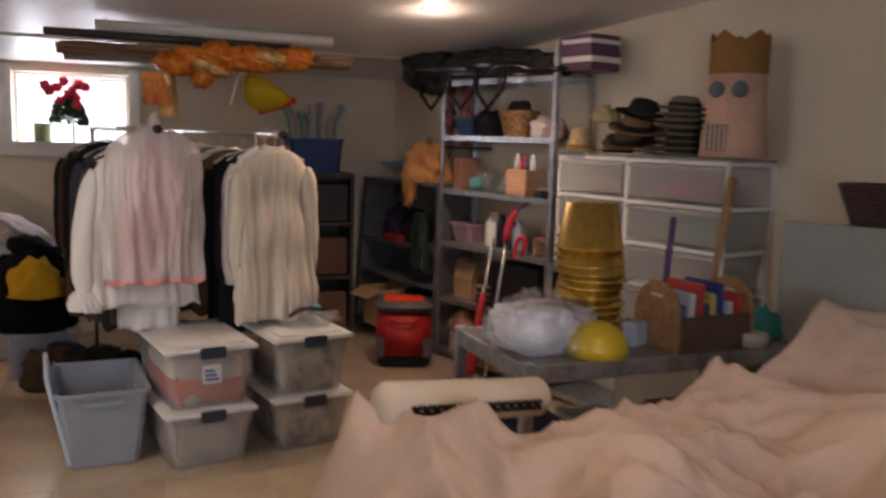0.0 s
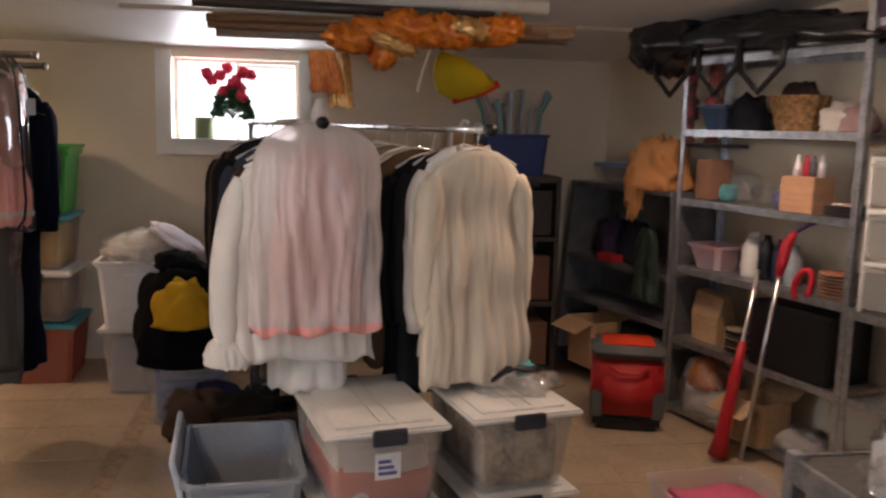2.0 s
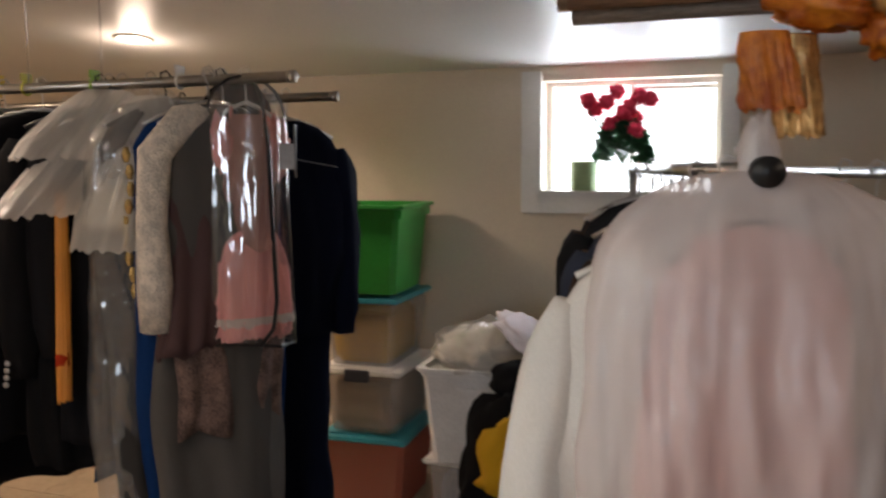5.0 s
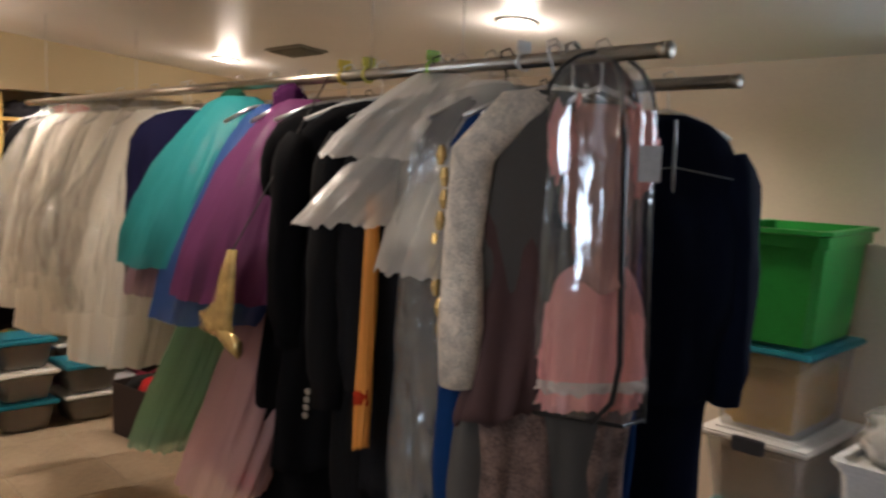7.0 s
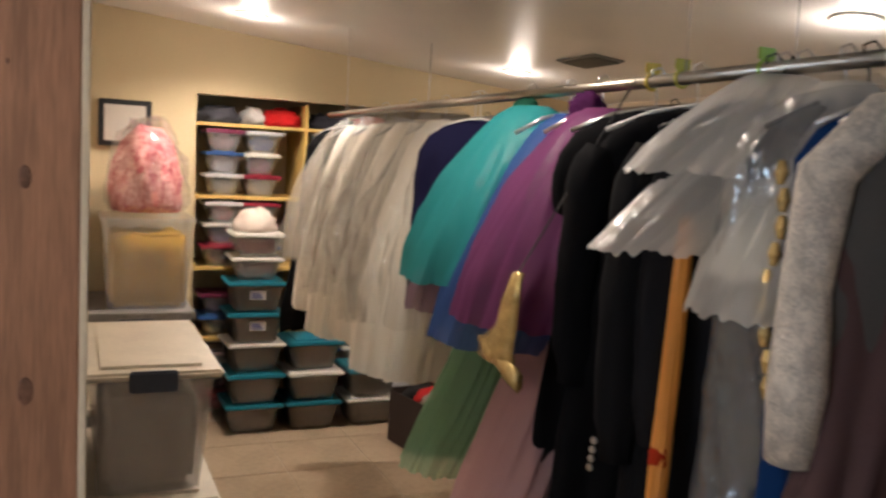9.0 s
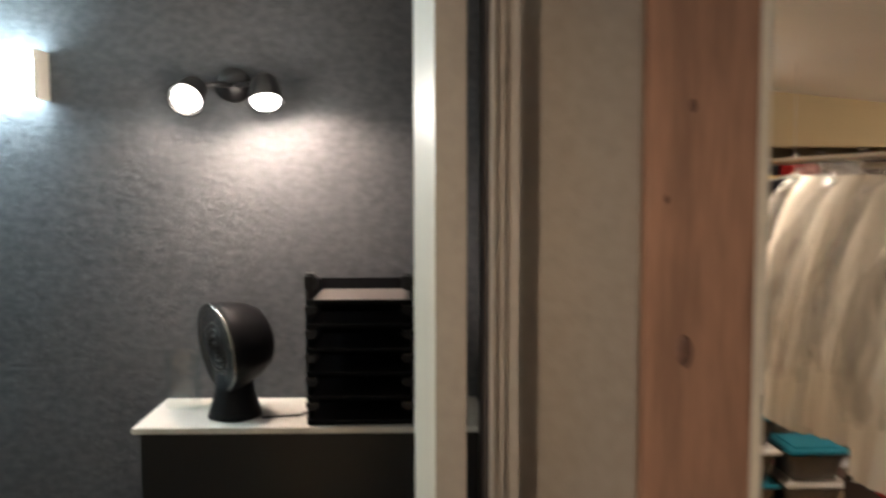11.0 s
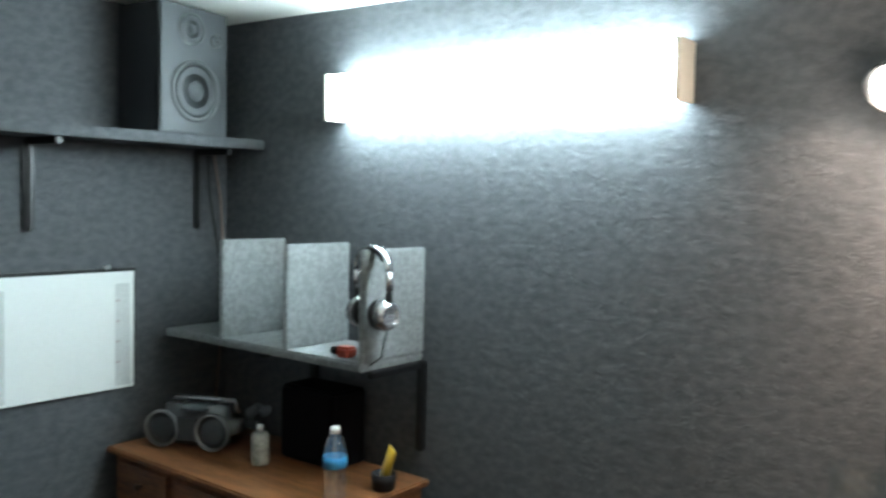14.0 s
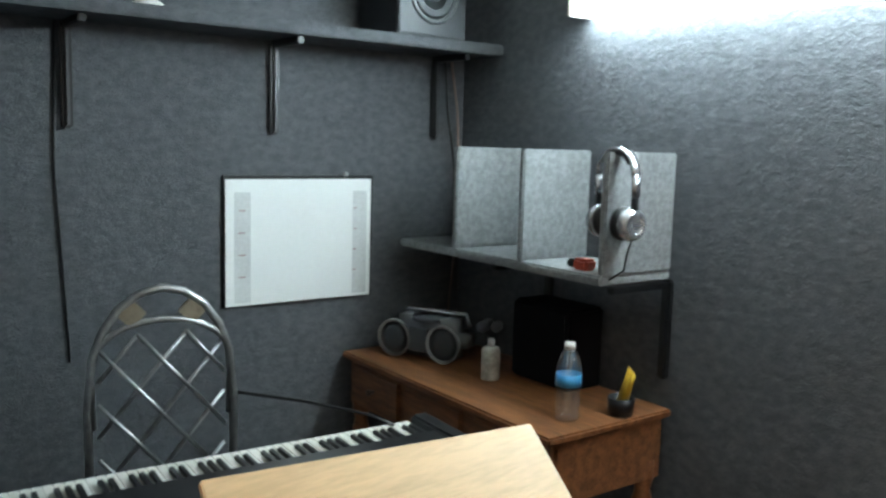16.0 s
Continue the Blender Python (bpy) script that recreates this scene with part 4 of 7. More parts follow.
part("loose_lid", bx(-0.012, 0.0, -0.24, 0.24, 0.0, 0.4, 0.006, None, pose(-0.1, 0, 0.02, 0, -14, 0)), plastic(0.1, 0.15, 0.24), g, "dark blue loose lid")
part("handle", bx(-0.09, 0.09, -0.322, -0.305, 0.3, 0.33, 0.006), GREYP, g)
gt = "stack beside the rails"
storage_box("red_tub", pose(0.05, 6.55, 0, 0, 0, 4), "translucent red tub with teal lid", 0.4, 0.5, 0.36, clear("red_plastic", (0.5, 0.12, 0.08), 0.7), plastic(0.04, 0.3, 0.36), None, None, gt)
storage_box("clear_tub", pose(0.05, 6.55, 0.38, 0, 0, 2), "clear tub of shoes and orange cloth with white lid", 0.38, 0.5, 0.3, CLEAR, WHITE_PLASTIC, cloth(0.25, 0.2, 0.16), LATCH, gt)
storage_box("clear_tub", pose(0.04, 6.55, 0.69, 0, 0, 3), "clear tub of mustard cloth with teal lid", 0.36, 0.48, 0.32, CLEAR, plastic(0.04, 0.3, 0.36), cloth(0.68, 0.4, 0.02), None, gt)
g = storage_box("green_tub", pose(0.05, 6.52, 1.03, 0, 0, 5), "bright green open plastic tub full of papers", 0.38, 0.48, 0.4, plastic(0.03, 0.33, 0.05), None, cloth(0.3, 0.2, 0.15), None, gt)
part("rim", tub(0.41, 0.51, 0.06, 0.0, 0.02, 0.015, None, pose(0, 0, 0.345)), plastic(0.03, 0.33, 0.05), g)
gw = "white bins under the window"
storage_box("white_bin", pose(0.7, 6.3, 0, 0, 0, 0), "white tub of blue and pink cloth", 0.42, 0.5, 0.4, MILKY, WHITE_PLASTIC, cloth(0.35, 0.4, 0.5), None, gw)
wb = storage_box("white_bin", pose(0.72, 6.25, 0.41, 0, 0, 2), "white laundry bin heaped with bagged cloth", 0.46, 0.56, 0.4, plastic(0.82, 0.81, 0.79), None, None, None, gw)
part("rim", tub(0.475, 0.575, 0.035, 0.0, 0.012, 0.014, None, pose(0, 0, 0.36)), plastic(0.85, 0.84, 0.82), wb, "thick white rim")
part("handle", bx(-0.08, 0.08, -0.31, -0.285, 0.3, 0.325, 0.006), plastic(0.82, 0.81, 0.79), wb)
g = thing("bagged_cloth", pose(0.72, 6.23, 0.79), "clear bag of grey cloth on a white bin", "bag")
part("cloth", lump(0.22, 0.26, 0.11, 0.25, 2.5, 4, 22), cloth(0.6, 0.56, 0.48), g, "", True)
part("film", lump(0.235, 0.28, 0.125, 0.25, 3, 5, 24), DRYCLEAN, g, "", True)
solid("white_sheet", lump(0.2, 0.22, 0.06, 0.22, 2.4, 11, 28, True, None, pose(0.92, 6.16, 0.87, 0, 34, 10)), cloth(0.75, 0.7, 0.74), "crumpled white sheet hanging off a bin", "sheet", smooth=True)
storage_box("clear_tub", pose(1.04, 5.72, 0, 0, 0, 8), "clear tub of blue and mustard cloth under a black sack", 0.44, 0.4, 0.32, CLEAR, None, cloth(0.06, 0.1, 0.28), None, gw)
g = thing("black_sack", pose(1.0, 5.75, 0.3), "black cloth sack slumped on a clear tub", "sack")
part("body", lump(0.26, 0.24, 0.4, 0.2, 2, 12, 24, True), BLACK_CLOTH, g, "", True)
part("folded_neck", lump(0.13, 0.12, 0.07, 0.2, 2.5, 13, 16, True, None, pose(-0.02, 0.02, 0.5, 8, 10, 0)), BLACK_CLOTH, g, "", True)
solid("yellow_costume", lump(0.15, 0.14, 0.16, 0.35, 2.6, 13, 16, True, None, pose(1.05, 5.5, 0.55)), cloth(0.52, 0.3, 0.02), "folded mustard yellow costume on a black sack", "costume", smooth=True)
for k, (x, y, c, s) in enumerate(((1.2, 5.5, (0.02, 0.025, 0.06), 0.2), (1.4, 5.35, (0.015, 0.015, 0.015), 0.26), (1.12, 5.4, (0.06, 0.04, 0.03), 0.18), (1.6, 5.1, (0.03, 0.02, 0.02), 0.22), (2.0, 5.0, (0.1, 0.09, 0.05), 0.3))):
    solid("crumpled_costume", lump(s, s * 0.8, 0.16 if k < 3 else 0.14, 0.4, 2.3, 20 + k, 16, True, None, pose(x, y, 0)), cloth(*c), "dark crumpled costumes heaped on the floor", "costume heap", "floor heaps", smooth=True)
solid("black_netting", lump(0.2, 0.12, 0.1, 0.6, 4, 31, 16, True, None, pose(1.55, 4.75, 0)), BLACK, "glossy black netting on the floor", "netting", smooth=True)
g = thing("brown_carton", pose(1.55, 4.95, 0, 0, 0, 14), "dark brown open carton under the rack", "carton")
part("body", tub(0.5, 0.3, 0.2, 0, 0.005, 0.0), material("dark_carton", (0.1, 0.06, 0.035), 0.85), g)

# flowers on the sill
g = thing("flower_vase", pose(1.16, 6.86, 1.488) @ Matrix.Scale(1.25, 4), "red silk flowers in a dark vase on the sill", "flowers")
part("vase", lathe([(0.03, 0), (0.045, 0.03), (0.04, 0.1), (0.03, 0.13), (0.035, 0.15)], 20), GLASS, g, "", True)
LEAF = material("silk_leaf", (0.05, 0.16, 0.07), 0.6, vary=0.4)
RED = cloth(0.75, 0.06, 0.11)
for k in range(110):
    an, el = random.uniform(0, 6.28), random.uniform(0.1, 1.2)
    p = Vector((math.cos(an) * math.cos(el) * 0.1, math.sin(an) * math.cos(el) * 0.05 - 0.012, 0.09 + 0.17 * math.sin(el)))
    bm = bmesh.new()
    vs = [bm.verts.new(q) for q in ((0, -0.04, 0), (0.026, 0, 0.008), (0, 0.045, 0), (-0.026, 0, 0.008))]
    bm.faces.new(vs)
    bmesh.ops.solidify(bm, geom=bm.faces[:], thickness=0.002)
    bmesh.ops.transform(bm, matrix=Matrix.Translation(p) @ Euler((random.uniform(-1, 1), random.uniform(-1, 1), an)).to_matrix().to_4x4(), verts=bm.verts)
    part("leaf", bm, LEAF, g)
for k in range(13):
    an, r = k * 2.4, 0.02 + 0.0092 * k
    p = (math.cos(an) * r * 1.1, math.sin(an) * r * 0.3 - 0.02, 0.28 + 0.06 * math.sin(k * 1.7) - r * 0.3)
    part("bloom", lump(0.026, 0.024, 0.024, 0.7, 7, k, 11, False, None, pose(*p)), RED, g, "red silk bloom", True)
    part("stem", pipe([(0, 0, 0.1), p], 0.002, 5), LEAF, g)
solid("green_tin", lathe([(0.062, 0), (0.064, 0.004), (0.064, 0.135), (0.058, 0.14)], 28, None, pose(0.97, 6.91, 1.488)), plastic(0.25, 0.33, 0.16), "pale green tin standing on the sill", "tin", smooth=True)


# ---- shelving along the east wall ----
def steel_shelf(m, width, depth, height, levels, label):
    g = thing("metal_shelving", m, label, "shelving", "metal shelving")
    for x in (0, width):
        for y in (0.0, depth):
            bm = bx(x - 0.016, x + 0.016, y - 0.003, y + 0.0, 0, height, 0.001)
            s = 1 if x == 0 else -1
            bx(x - 0.019 * s, x - 0.016 * s, y, y + 0.03 if y == 0 else y - 0.03, 0, height, 0, bm)
            post = part("post", bm, STEEL, g)
    for z in levels:
        bm = bx(0.01, width - 0.01, 0.004, depth - 0.004, z - 0.004, z)
        bx(0.01, width - 0.01, 0.0, 0.006, z - 0.035, z + 0.002, 0.001, bm)
        bx(0.01, width - 0.01, depth - 0.006, depth, z - 0.035, z, 0, bm)
        part("shelf", bm, STEEL, g)
    for z in levels:
        for x in (0.0, width):
            part("bolt", lathe([(0.006, 0), (0.006, 0.003), (0.002, 0.005)], 8, None, pose(x, -0.004, z - 0.017, 90, 0, 0)), CHROME, g)
    return g


steel_shelf(along(0), 1.16, 0.32, 2.2, (0.06, 0.45, 0.86, 1.24, 1.62, 2.0), "galvanised metal shelving unit, crowded with props")
g = thing("grey_steel_shelf", along(-1.09), "old dark grey steel shelf unit with slanted side", "shelving", "metal shelving")
bm = skin([[(-0.16, 0.0, 0), (-0.12, 0.0, 0), (0.02, 0.0, 1.27), (-0.02, 0.0, 1.27)], [(-0.16, 0.3, 0), (-0.12, 0.3, 0), (0.02, 0.3, 1.27), (-0.02, 0.3, 1.27)]])
part("side_panel", bm, GREY_STEEL, g)
part("side_panel", bx(1.02, 1.05, 0.0, 0.3, 0, 1.27, 0.003), GREY_STEEL, g)
part("back_panel", bx(-0.1, 1.03, 0.3, 0.305, 0, 1.27), GREY_STEEL, g)
for z in (0.1, 0.5, 0.78, 1.27):
    part("shelf", bx(-0.12 * (1 - z / 1.27), 1.02, 0.0, 0.3, z - 0.03, z, 0.003), STEEL if z > 1 else GREY_STEEL, g)


def on_shelf(u, z, off=0.15, turn=0.0):
    return along(u, off, z + 0.002, turn)


def carton(m, w, d, h, label, flaps=True, mat=None):
    g = thing("cardboard_box", m, label, "carton", "cartons")
    part("body", tub(w, d, h, 0, 0.004, 0), mat or KRAFT, g)
    if flaps:
        part("flap", bx(-w / 2, w / 2, -0.14, 0, -0.002, 0.002, 0, None, pose(0, -d / 2, h, 25, 0, 0)), mat or KRAFT, g)
        part("flap", bx(-w / 2, w / 2, 0, 0.14, -0.002, 0.002, 0, None, pose(0, d / 2, h, 40, 0, 0)), mat or KRAFT, g)
    return g


# top shelf: a long black bag with straps
g = thing("black_duffel_bag", on_shelf(0.4, 2.0, 0.1), "long glossy black plastic bag on the top shelf", "bag")
BLACK_GLOSS = plastic(0.012, 0.012, 0.013, 0.25)
part("bag", lump(0.8, 0.2, 0.15, 0.2, 3.4, 41, 30, True, None, pose(0, 0, 0)), BLACK_GLOSS, g, "", True)
part("sagging_end", lump(0.26, 0.2, 0.2, 0.25, 2.4, 44, 18, False, None, pose(-0.6, -0.06, -0.1)), BLACK_GLOSS, g, "", True)
for k, x in enumerate((-0.55, -0.2, 0.1)):
    part("strap", pipe([(x, -0.2, 0.06), (x + 0.05, -0.23, -0.1), (x + 0.16, -0.22, -0.2), (x + 0.28, -0.2, -0.08), (x + 0.3, -0.2, 0.04)], 0.016, 8), BLACK_GLOSS, g, "", True)
for u, z, w, h, c, lab in ((1.28, 2.02, 0.3, 0.12, (0.1, 0.03, 0.08), "plum and white striped box"), (1.28, 2.14, 0.28, 0.09, (0.12, 0.04, 0.1), "plum and white striped box, smaller")):
    g = thing("striped_box", on_shelf(u, z), lab, "box", "striped boxes")
    part("body", bx(-w / 2, w / 2, -0.12, 0.12, 0, h, 0.004), plastic(*c), g)
    part("white_band", bx(-w / 2 - 0.002, w / 2 + 0.002, -0.122, 0.122, h * 0.4, h * 0.68), WHITE_PLASTIC, g)
part_shelf = steel_shelf(along(1.2), 0.62, 0.32, 0.86, (0.06, 0.45, 0.84), "second metal shelving unit beside the first")
# wicker basket and plush on the 1.62 m shelf
g = thing("wicker_basket", on_shelf(0.66, 1.62), "brown wicker basket on a metal shelf", "basket")
bm = bmesh.new()
for k in range(13):
    r = 0.1 + 0.05 * (k / 12)
    pipe([(r * math.cos(t) , r * 0.8 * math.sin(t), 0.01 + 0.013 * k) for t in [2 * math.pi * i / 20 for i in range(21)]], 0.009, 6, bm)
part("weave", bm, WICKER, g, "", True)
part("cloth", lump(0.12, 0.09, 0.1, 0.3, 3, 44, 12, True, None, pose(0, 0, 0.1)), cloth(0.04, 0.03, 0.03), g, "", True)
for u, c, s in ((0.92, (0.5, 0.46, 0.42), 0.09), (1.02, (0.3, 0.2, 0.2), 0.08), (0.33, (0.02, 0.02, 0.025), 0.12)):
    solid("plush_toy", lump(s, 0.08, s * 1.1, 0.35, 3, u * 9, 14, True, None, on_shelf(u, 1.62)), cloth(*c), "crumpled soft prop on a metal shelf", "soft prop", "soft props", smooth=True)
storage_box("blue_box", on_shelf(0.14, 1.62), "small dark blue plastic box", 0.2, 0.2, 0.15, plastic(0.04, 0.08, 0.16), None, None)
# props on the 1.24 m shelf
solid("wooden_block", bx(-0.06, 0.06, -0.08, 0.08, 0, 0.22, 0.006, None, on_shelf(0.1, 1.24)), cloth(0.35, 0.18, 0.12), "upright pinkish wooden block", "block")
for u, r, h, c in ((0.22, 0.05, 0.09, (0.1, 0.4, 0.45)), (0.34, 0.1, 0.15, None), (0.5, 0.08, 0.11, None), (0.6, 0.05, 0.08, (0.1, 0.1, 0.2))):
    g = thing("glass_jar", on_shelf(u, 1.24), "clear glass bowl with small props" if c is None else "small coloured glass jar", "jar", "jars on the shelf")
    part("jar", lathe([(r * 0.6, 0), (r, h * 0.3), (r, h * 0.7), (r * 0.7, h), (r * 0.66, h), (r * 0.95, h * 0.65), (r * 0.9, h * 0.3), (r * 0.5, 0.006)], 20), GLASS if c is None else plastic(*c), g, "", True)
g = thing("wooden_brush_box", on_shelf(0.84, 1.24, 0.06), "pale wooden box holding brushes and bottles", "box")
WOODB = material("pale_wood_box", (0.55, 0.3, 0.17), 0.55, vary=0.2, scale=6, fine=40, stretch=(1, 1, 8))
part("body", bx(-0.1, 0.1, -0.07, 0.07, 0, 0.17, 0.003), WOODB, g)
for k, c in enumerate(((0.7, 0.7, 0.7), (0.5, 0.02, 0.05), (0.1, 0.1, 0.12), (0.6, 0.6, 0.65))):
    part("bottle", lathe([(0.018, 0), (0.018, 0.06), (0.008, 0.075), (0.009, 0.1), (0.002, 0.101)], 14, None, pose(-0.07 + 0.046 * k, 0.01 * (k % 2), 0.17)), plastic(*c), g, "", True)
g = thing("plate_stack", on_shelf(1.06, 1.24, 0.08), "stack of dark plates with papers on top", "plates")
for k in range(4):
    part("plate", lathe([(0.05, 0.012 * k), (0.1, 0.012 * k + 0.008), (0.1, 0.012 * k + 0.011), (0.05, 0.012 * k + 0.004)], 24), plastic(0.04, 0.04, 0.05), g, "", True)
part("paper", bx(-0.06, 0.06, -0.04, 0.04, 0.05, 0.058, 0.002), cloth(0.6, 0.5, 0.42), g)
# props on the 0.86 m shelf
storage_box("pink_tray", on_shelf(0.17, 0.86), "clear open tub of pink oddments", 0.24, 0.22, 0.15, clear("pinkish_plastic", (0.6, 0.45, 0.5), 0.5), None, cloth(0.5, 0.1, 0.12))
g = thing("white_bottle", on_shelf(0.43, 0.86), "white plastic jug with handle", "bottle")
part("body", lathe([(0.05, 0), (0.055, 0.02), (0.055, 0.15), (0.03, 0.2), (0.022, 0.21)], 20), WHITE_PLASTIC, g, "", True)
part("cap", lathe([(0.026, 0.21), (0.026, 0.235), (0.002, 0.236)], 16), WHITE_PLASTIC, g, "", True)
part("handle", pipe([(0.02, 0, 0.19), (0.065, 0, 0.17), (0.068, 0, 0.1), (0.05, 0, 0.07)], 0.008, 8), WHITE_PLASTIC, g, "", True)
for u, c, h in ((0.53, (0.01, 0.01, 0.015), 0.23), (0.63, (0.015, 0.02, 0.05), 0.22), (0.71, (0.3, 0.32, 0.35), 0.2)):
    solid("dark_bottle", lathe([(0.042, 0), (0.044, 0.01), (0.044, h * 0.7), (0.02, h * 0.9), (0.02, h), (0.002, h)], 18, None, on_shelf(u, 0.86)), plastic(*c, 0.25), "tall dark plastic bottle", "bottle", "shelf bottles", smooth=True)
g = thing("tableware_stack", on_shelf(1.0, 0.86), "stacked cream plates and copper dishes", "plates")
for k in range(7):
    part("plate", lathe([(0.05, 0.016 * k), (0.1, 0.016 * k + 0.009), (0.1, 0.016 * k + 0.013), (0.05, 0.016 * k + 0.005)], 22), cloth(0.35, 0.32, 0.26) if k % 2 else cloth(0.5, 0.2, 0.12), g, "", True)
# lower shelves
g = thing("paper_sack", on_shelf(0.17, 0.45), "brown kraft paper sack", "paper bag")
part("body", skin([[(-0.1, -0.06, 0), (0.1, -0.06, 0), (0.1, 0.06, 0), (-0.1, 0.06, 0)], [(-0.1, -0.07, 0.15), (0.1, -0.06, 0.14), (0.1, 0.06, 0.15), (-0.1, 0.07, 0.14)], [(-0.11, -0.03, 0.27), (0.1, -0.02, 0.25), (0.1, 0.03, 0.26), (-0.11, 0.04, 0.28)]]), KRAFT, g)
g = thing("bowl_stack", on_shelf(0.44, 0.45, 0.1), "stack of dark striped bowls", "bowls")
for k in range(6):
    part("bowl", lathe([(0.04, 0.022 * k), (0.075, 0.022 * k + 0.014), (0.078, 0.022 * k + 0.02), (0.04, 0.022 * k + 0.008)], 20), cloth(0.4, 0.33, 0.22) if k % 2 else BLACK, g, "", True)
solid("black_case", bx(-0.25, 0.25, -0.14, 0.14, 0, 0.33, 0.01, None, on_shelf(0.84, 0.45)), BLACK, "black equipment case in the shelf", "case")
g = thing("bagged_props", on_shelf(0.22, 0.06, 0.1), "clear bag of orange and white props", "bag")
part("orange_prop", lump(0.11, 0.1, 0.12, 0.3, 3, 51, 14, True, None, pose(0, 0, 0.14)), cloth(0.5, 0.16, 0.04), g, "", True)
part("white_prop", lump(0.14, 0.11, 0.14, 0.3, 3, 52, 14), cloth(0.6, 0.58, 0.52), g, "", True)
part("film", lump(0.17, 0.13, 0.23, 0.25, 3, 53, 14), DRYCLEAN, g, "", True)
solid("packing_paper", lump(0.2, 0.12, 0.07, 0.5, 4, 54, 14, True, None, on_shelf(0.85, 0.06)), cloth(0.35, 0.34, 0.33), "crumpled grey packing paper", "paper", smooth=True)
carton(on_shelf(0.66, 0.06, 0.05), 0.25, 0.22, 0.22, "small brown carton on the lowest shelf")
# on and in the grey steel shelf
storage_box("blue_lid_box", on_shelf(-0.72, 1.27), "clear box with blue lid of small parts", 0.32, 0.22, 0.13, CLEAR, plastic(0.2, 0.3, 0.45), cloth(0.35, 0.3, 0.2))
solid("orange_fringe_cloth", lump(0.18, 0.14, 0.2, 0.55, 3, 61, 22, True, None, on_shelf(-0.25, 1.27, 0.05)), cloth(0.6, 0.28, 0.11), "crumpled orange fringe cloth on a shelf", "cloth", smooth=True)
solid("orange_fringe_tail", lump(0.07, 0.04, 0.17, 0.5, 4, 62, 16, False, None, on_shelf(-0.36, 1.05, -0.04)), cloth(0.6, 0.28, 0.11), "orange fringe end hanging off the shelf", "cloth", smooth=True)
for u, c in ((-0.8, (0.04, 0.03, 0.06)), (-0.55, (0.02, 0.02, 0.03))):
    solid("dark_prop", lump(0.14, 0.1, 0.18, 0.4, 3, 63 + u, 14, True, None, on_shelf(u, 0.78)), cloth(*c), "dark costume props in a shelf", "props", "dark props", smooth=True)
solid("red_case", bx(-0.09, 0.09, -0.05, 0.05, 0, 0.05, 0.008, None, on_shelf(-0.66, 0.78, 0.03)), plastic(0.35, 0.02, 0.02), "small red plastic case", "case")
g = thing("sequin_drape", on_shelf(-0.22, 0.62, -0.03), "dark green sequined net hanging at the shelf", "drape")
part("net", drape(0.2, 0.42, 0.05, 0.22, 7, 2.2, top=0.42), material("sequins", (0.03, 0.06, 0.04), 0.3, 0.4, vary=0.8, scale=60, fine=200, bump=0.8), g, "", True)
carton(on_shelf(-0.72, 0.1, -0.02), 0.3, 0.24, 0.3, "open brown carton beside the cooler")
solid("black_crate", bx(-0.2, 0.2, -0.12, 0.12, 0, 0.3, 0.01, None, on_shelf(-0.3, 0.1)), BLACK, "black crate low in the shelf", "crate")
# red cooler bag
g = thing("red_cooler_bag", pose(3.42, 5.43, 0, 0, 0, -16), "red soft cooler bag with orange lid pocket and grey trim", "cooler bag")
REDB, GREYB = cloth(0.42, 0.015, 0.015, 0.6), cloth(0.1, 0.1, 0.1, 0.6)
part("body", bx(-0.19, 0.19, -0.15, 0.15, 0.06, 0.40, 0.035), REDB, g, "", True)
part("base", bx(-0.18, 0.18, -0.14, 0.14, 0.0, 0.075, 0.02), BLACK, g)
part("lid", bx(-0.2, 0.2, -0.16, 0.16, 0.39, 0.46, 0.025), GREYB, g, "", True)
part("lid_pocket", bx(-0.14, 0.14, -0.11, 0.11, 0.455, 0.478, 0.012), cloth(0.75, 0.07, 0.03), g, "bright orange-red top", True)
part("front_pocket", bx(-0.13, 0.13, -0.172, -0.145, 0.09, 0.3, 0.012), REDB, g, "", True)
for x in (-0.16, 0.16):
    part("corner_trim", bx(x - 0.035, x + 0.035, -0.158, -0.13, 0.07, 0.22, 0.01), GREYB, g)
part("strap", pipe([(-0.1, -0.17, 0.36), (-0.05, -0.185, 0.33), (0.05, -0.185, 0.33), (0.1, -0.17, 0.36)], 0.01, 8), REDB, g, "", True)
# mops leaning on the shelves
for (x0, y0), (x1, y1, z1), red in (((3.70, 4.86), (3.86, 4.9, 0.95), True), ((3.79, 4.80), (3.91, 4.78, 1.0), False)):
    g = thing("floor_mop", pose(0, 0, 0), "red sleeved mop leaning on the shelf" if red else "steel mop handle with red grip leaning on the shelf", "mop", "mops")
    p0, p1 = Vector((x0, y0, 0.02)), Vector((x1, y1, z1))
    part("shaft", pipe([p0, p1], 0.011, 10), CHROME, g, "", True)
    if red:
        part("sleeve_red", pipe([p0, p0.lerp(p1, 0.1), p0.lerp(p1, 0.5), p0.lerp(p1, 0.62)], [0.05, 0.036, 0.026, 0.018], 14), plastic(0.42, 0.012, 0.02), g, "red plastic sleeve", True)
    else:
        part("grip", pipe([p1 - Vector((0.01, 0, 0.06)), p1, p1 + Vector((0.02, 0, 0.1)), p1 + Vector((0.05, -0.01, 0.15))], [0.02, 0.026, 0.026, 0.016], 12), plastic(0.45, 0.012, 0.03), g, "red grip", True)
        part("bent_end", pipe([p1 + Vector((0.05, -0.01, 0.15)), p1 + Vector((0.1, -0.03, 0.19)), p1 + Vector((0.17, -0.06, 0.22))], 0.01, 10), plastic(0.1, 0.04, 0.14), g, "dark purple bent end", True)
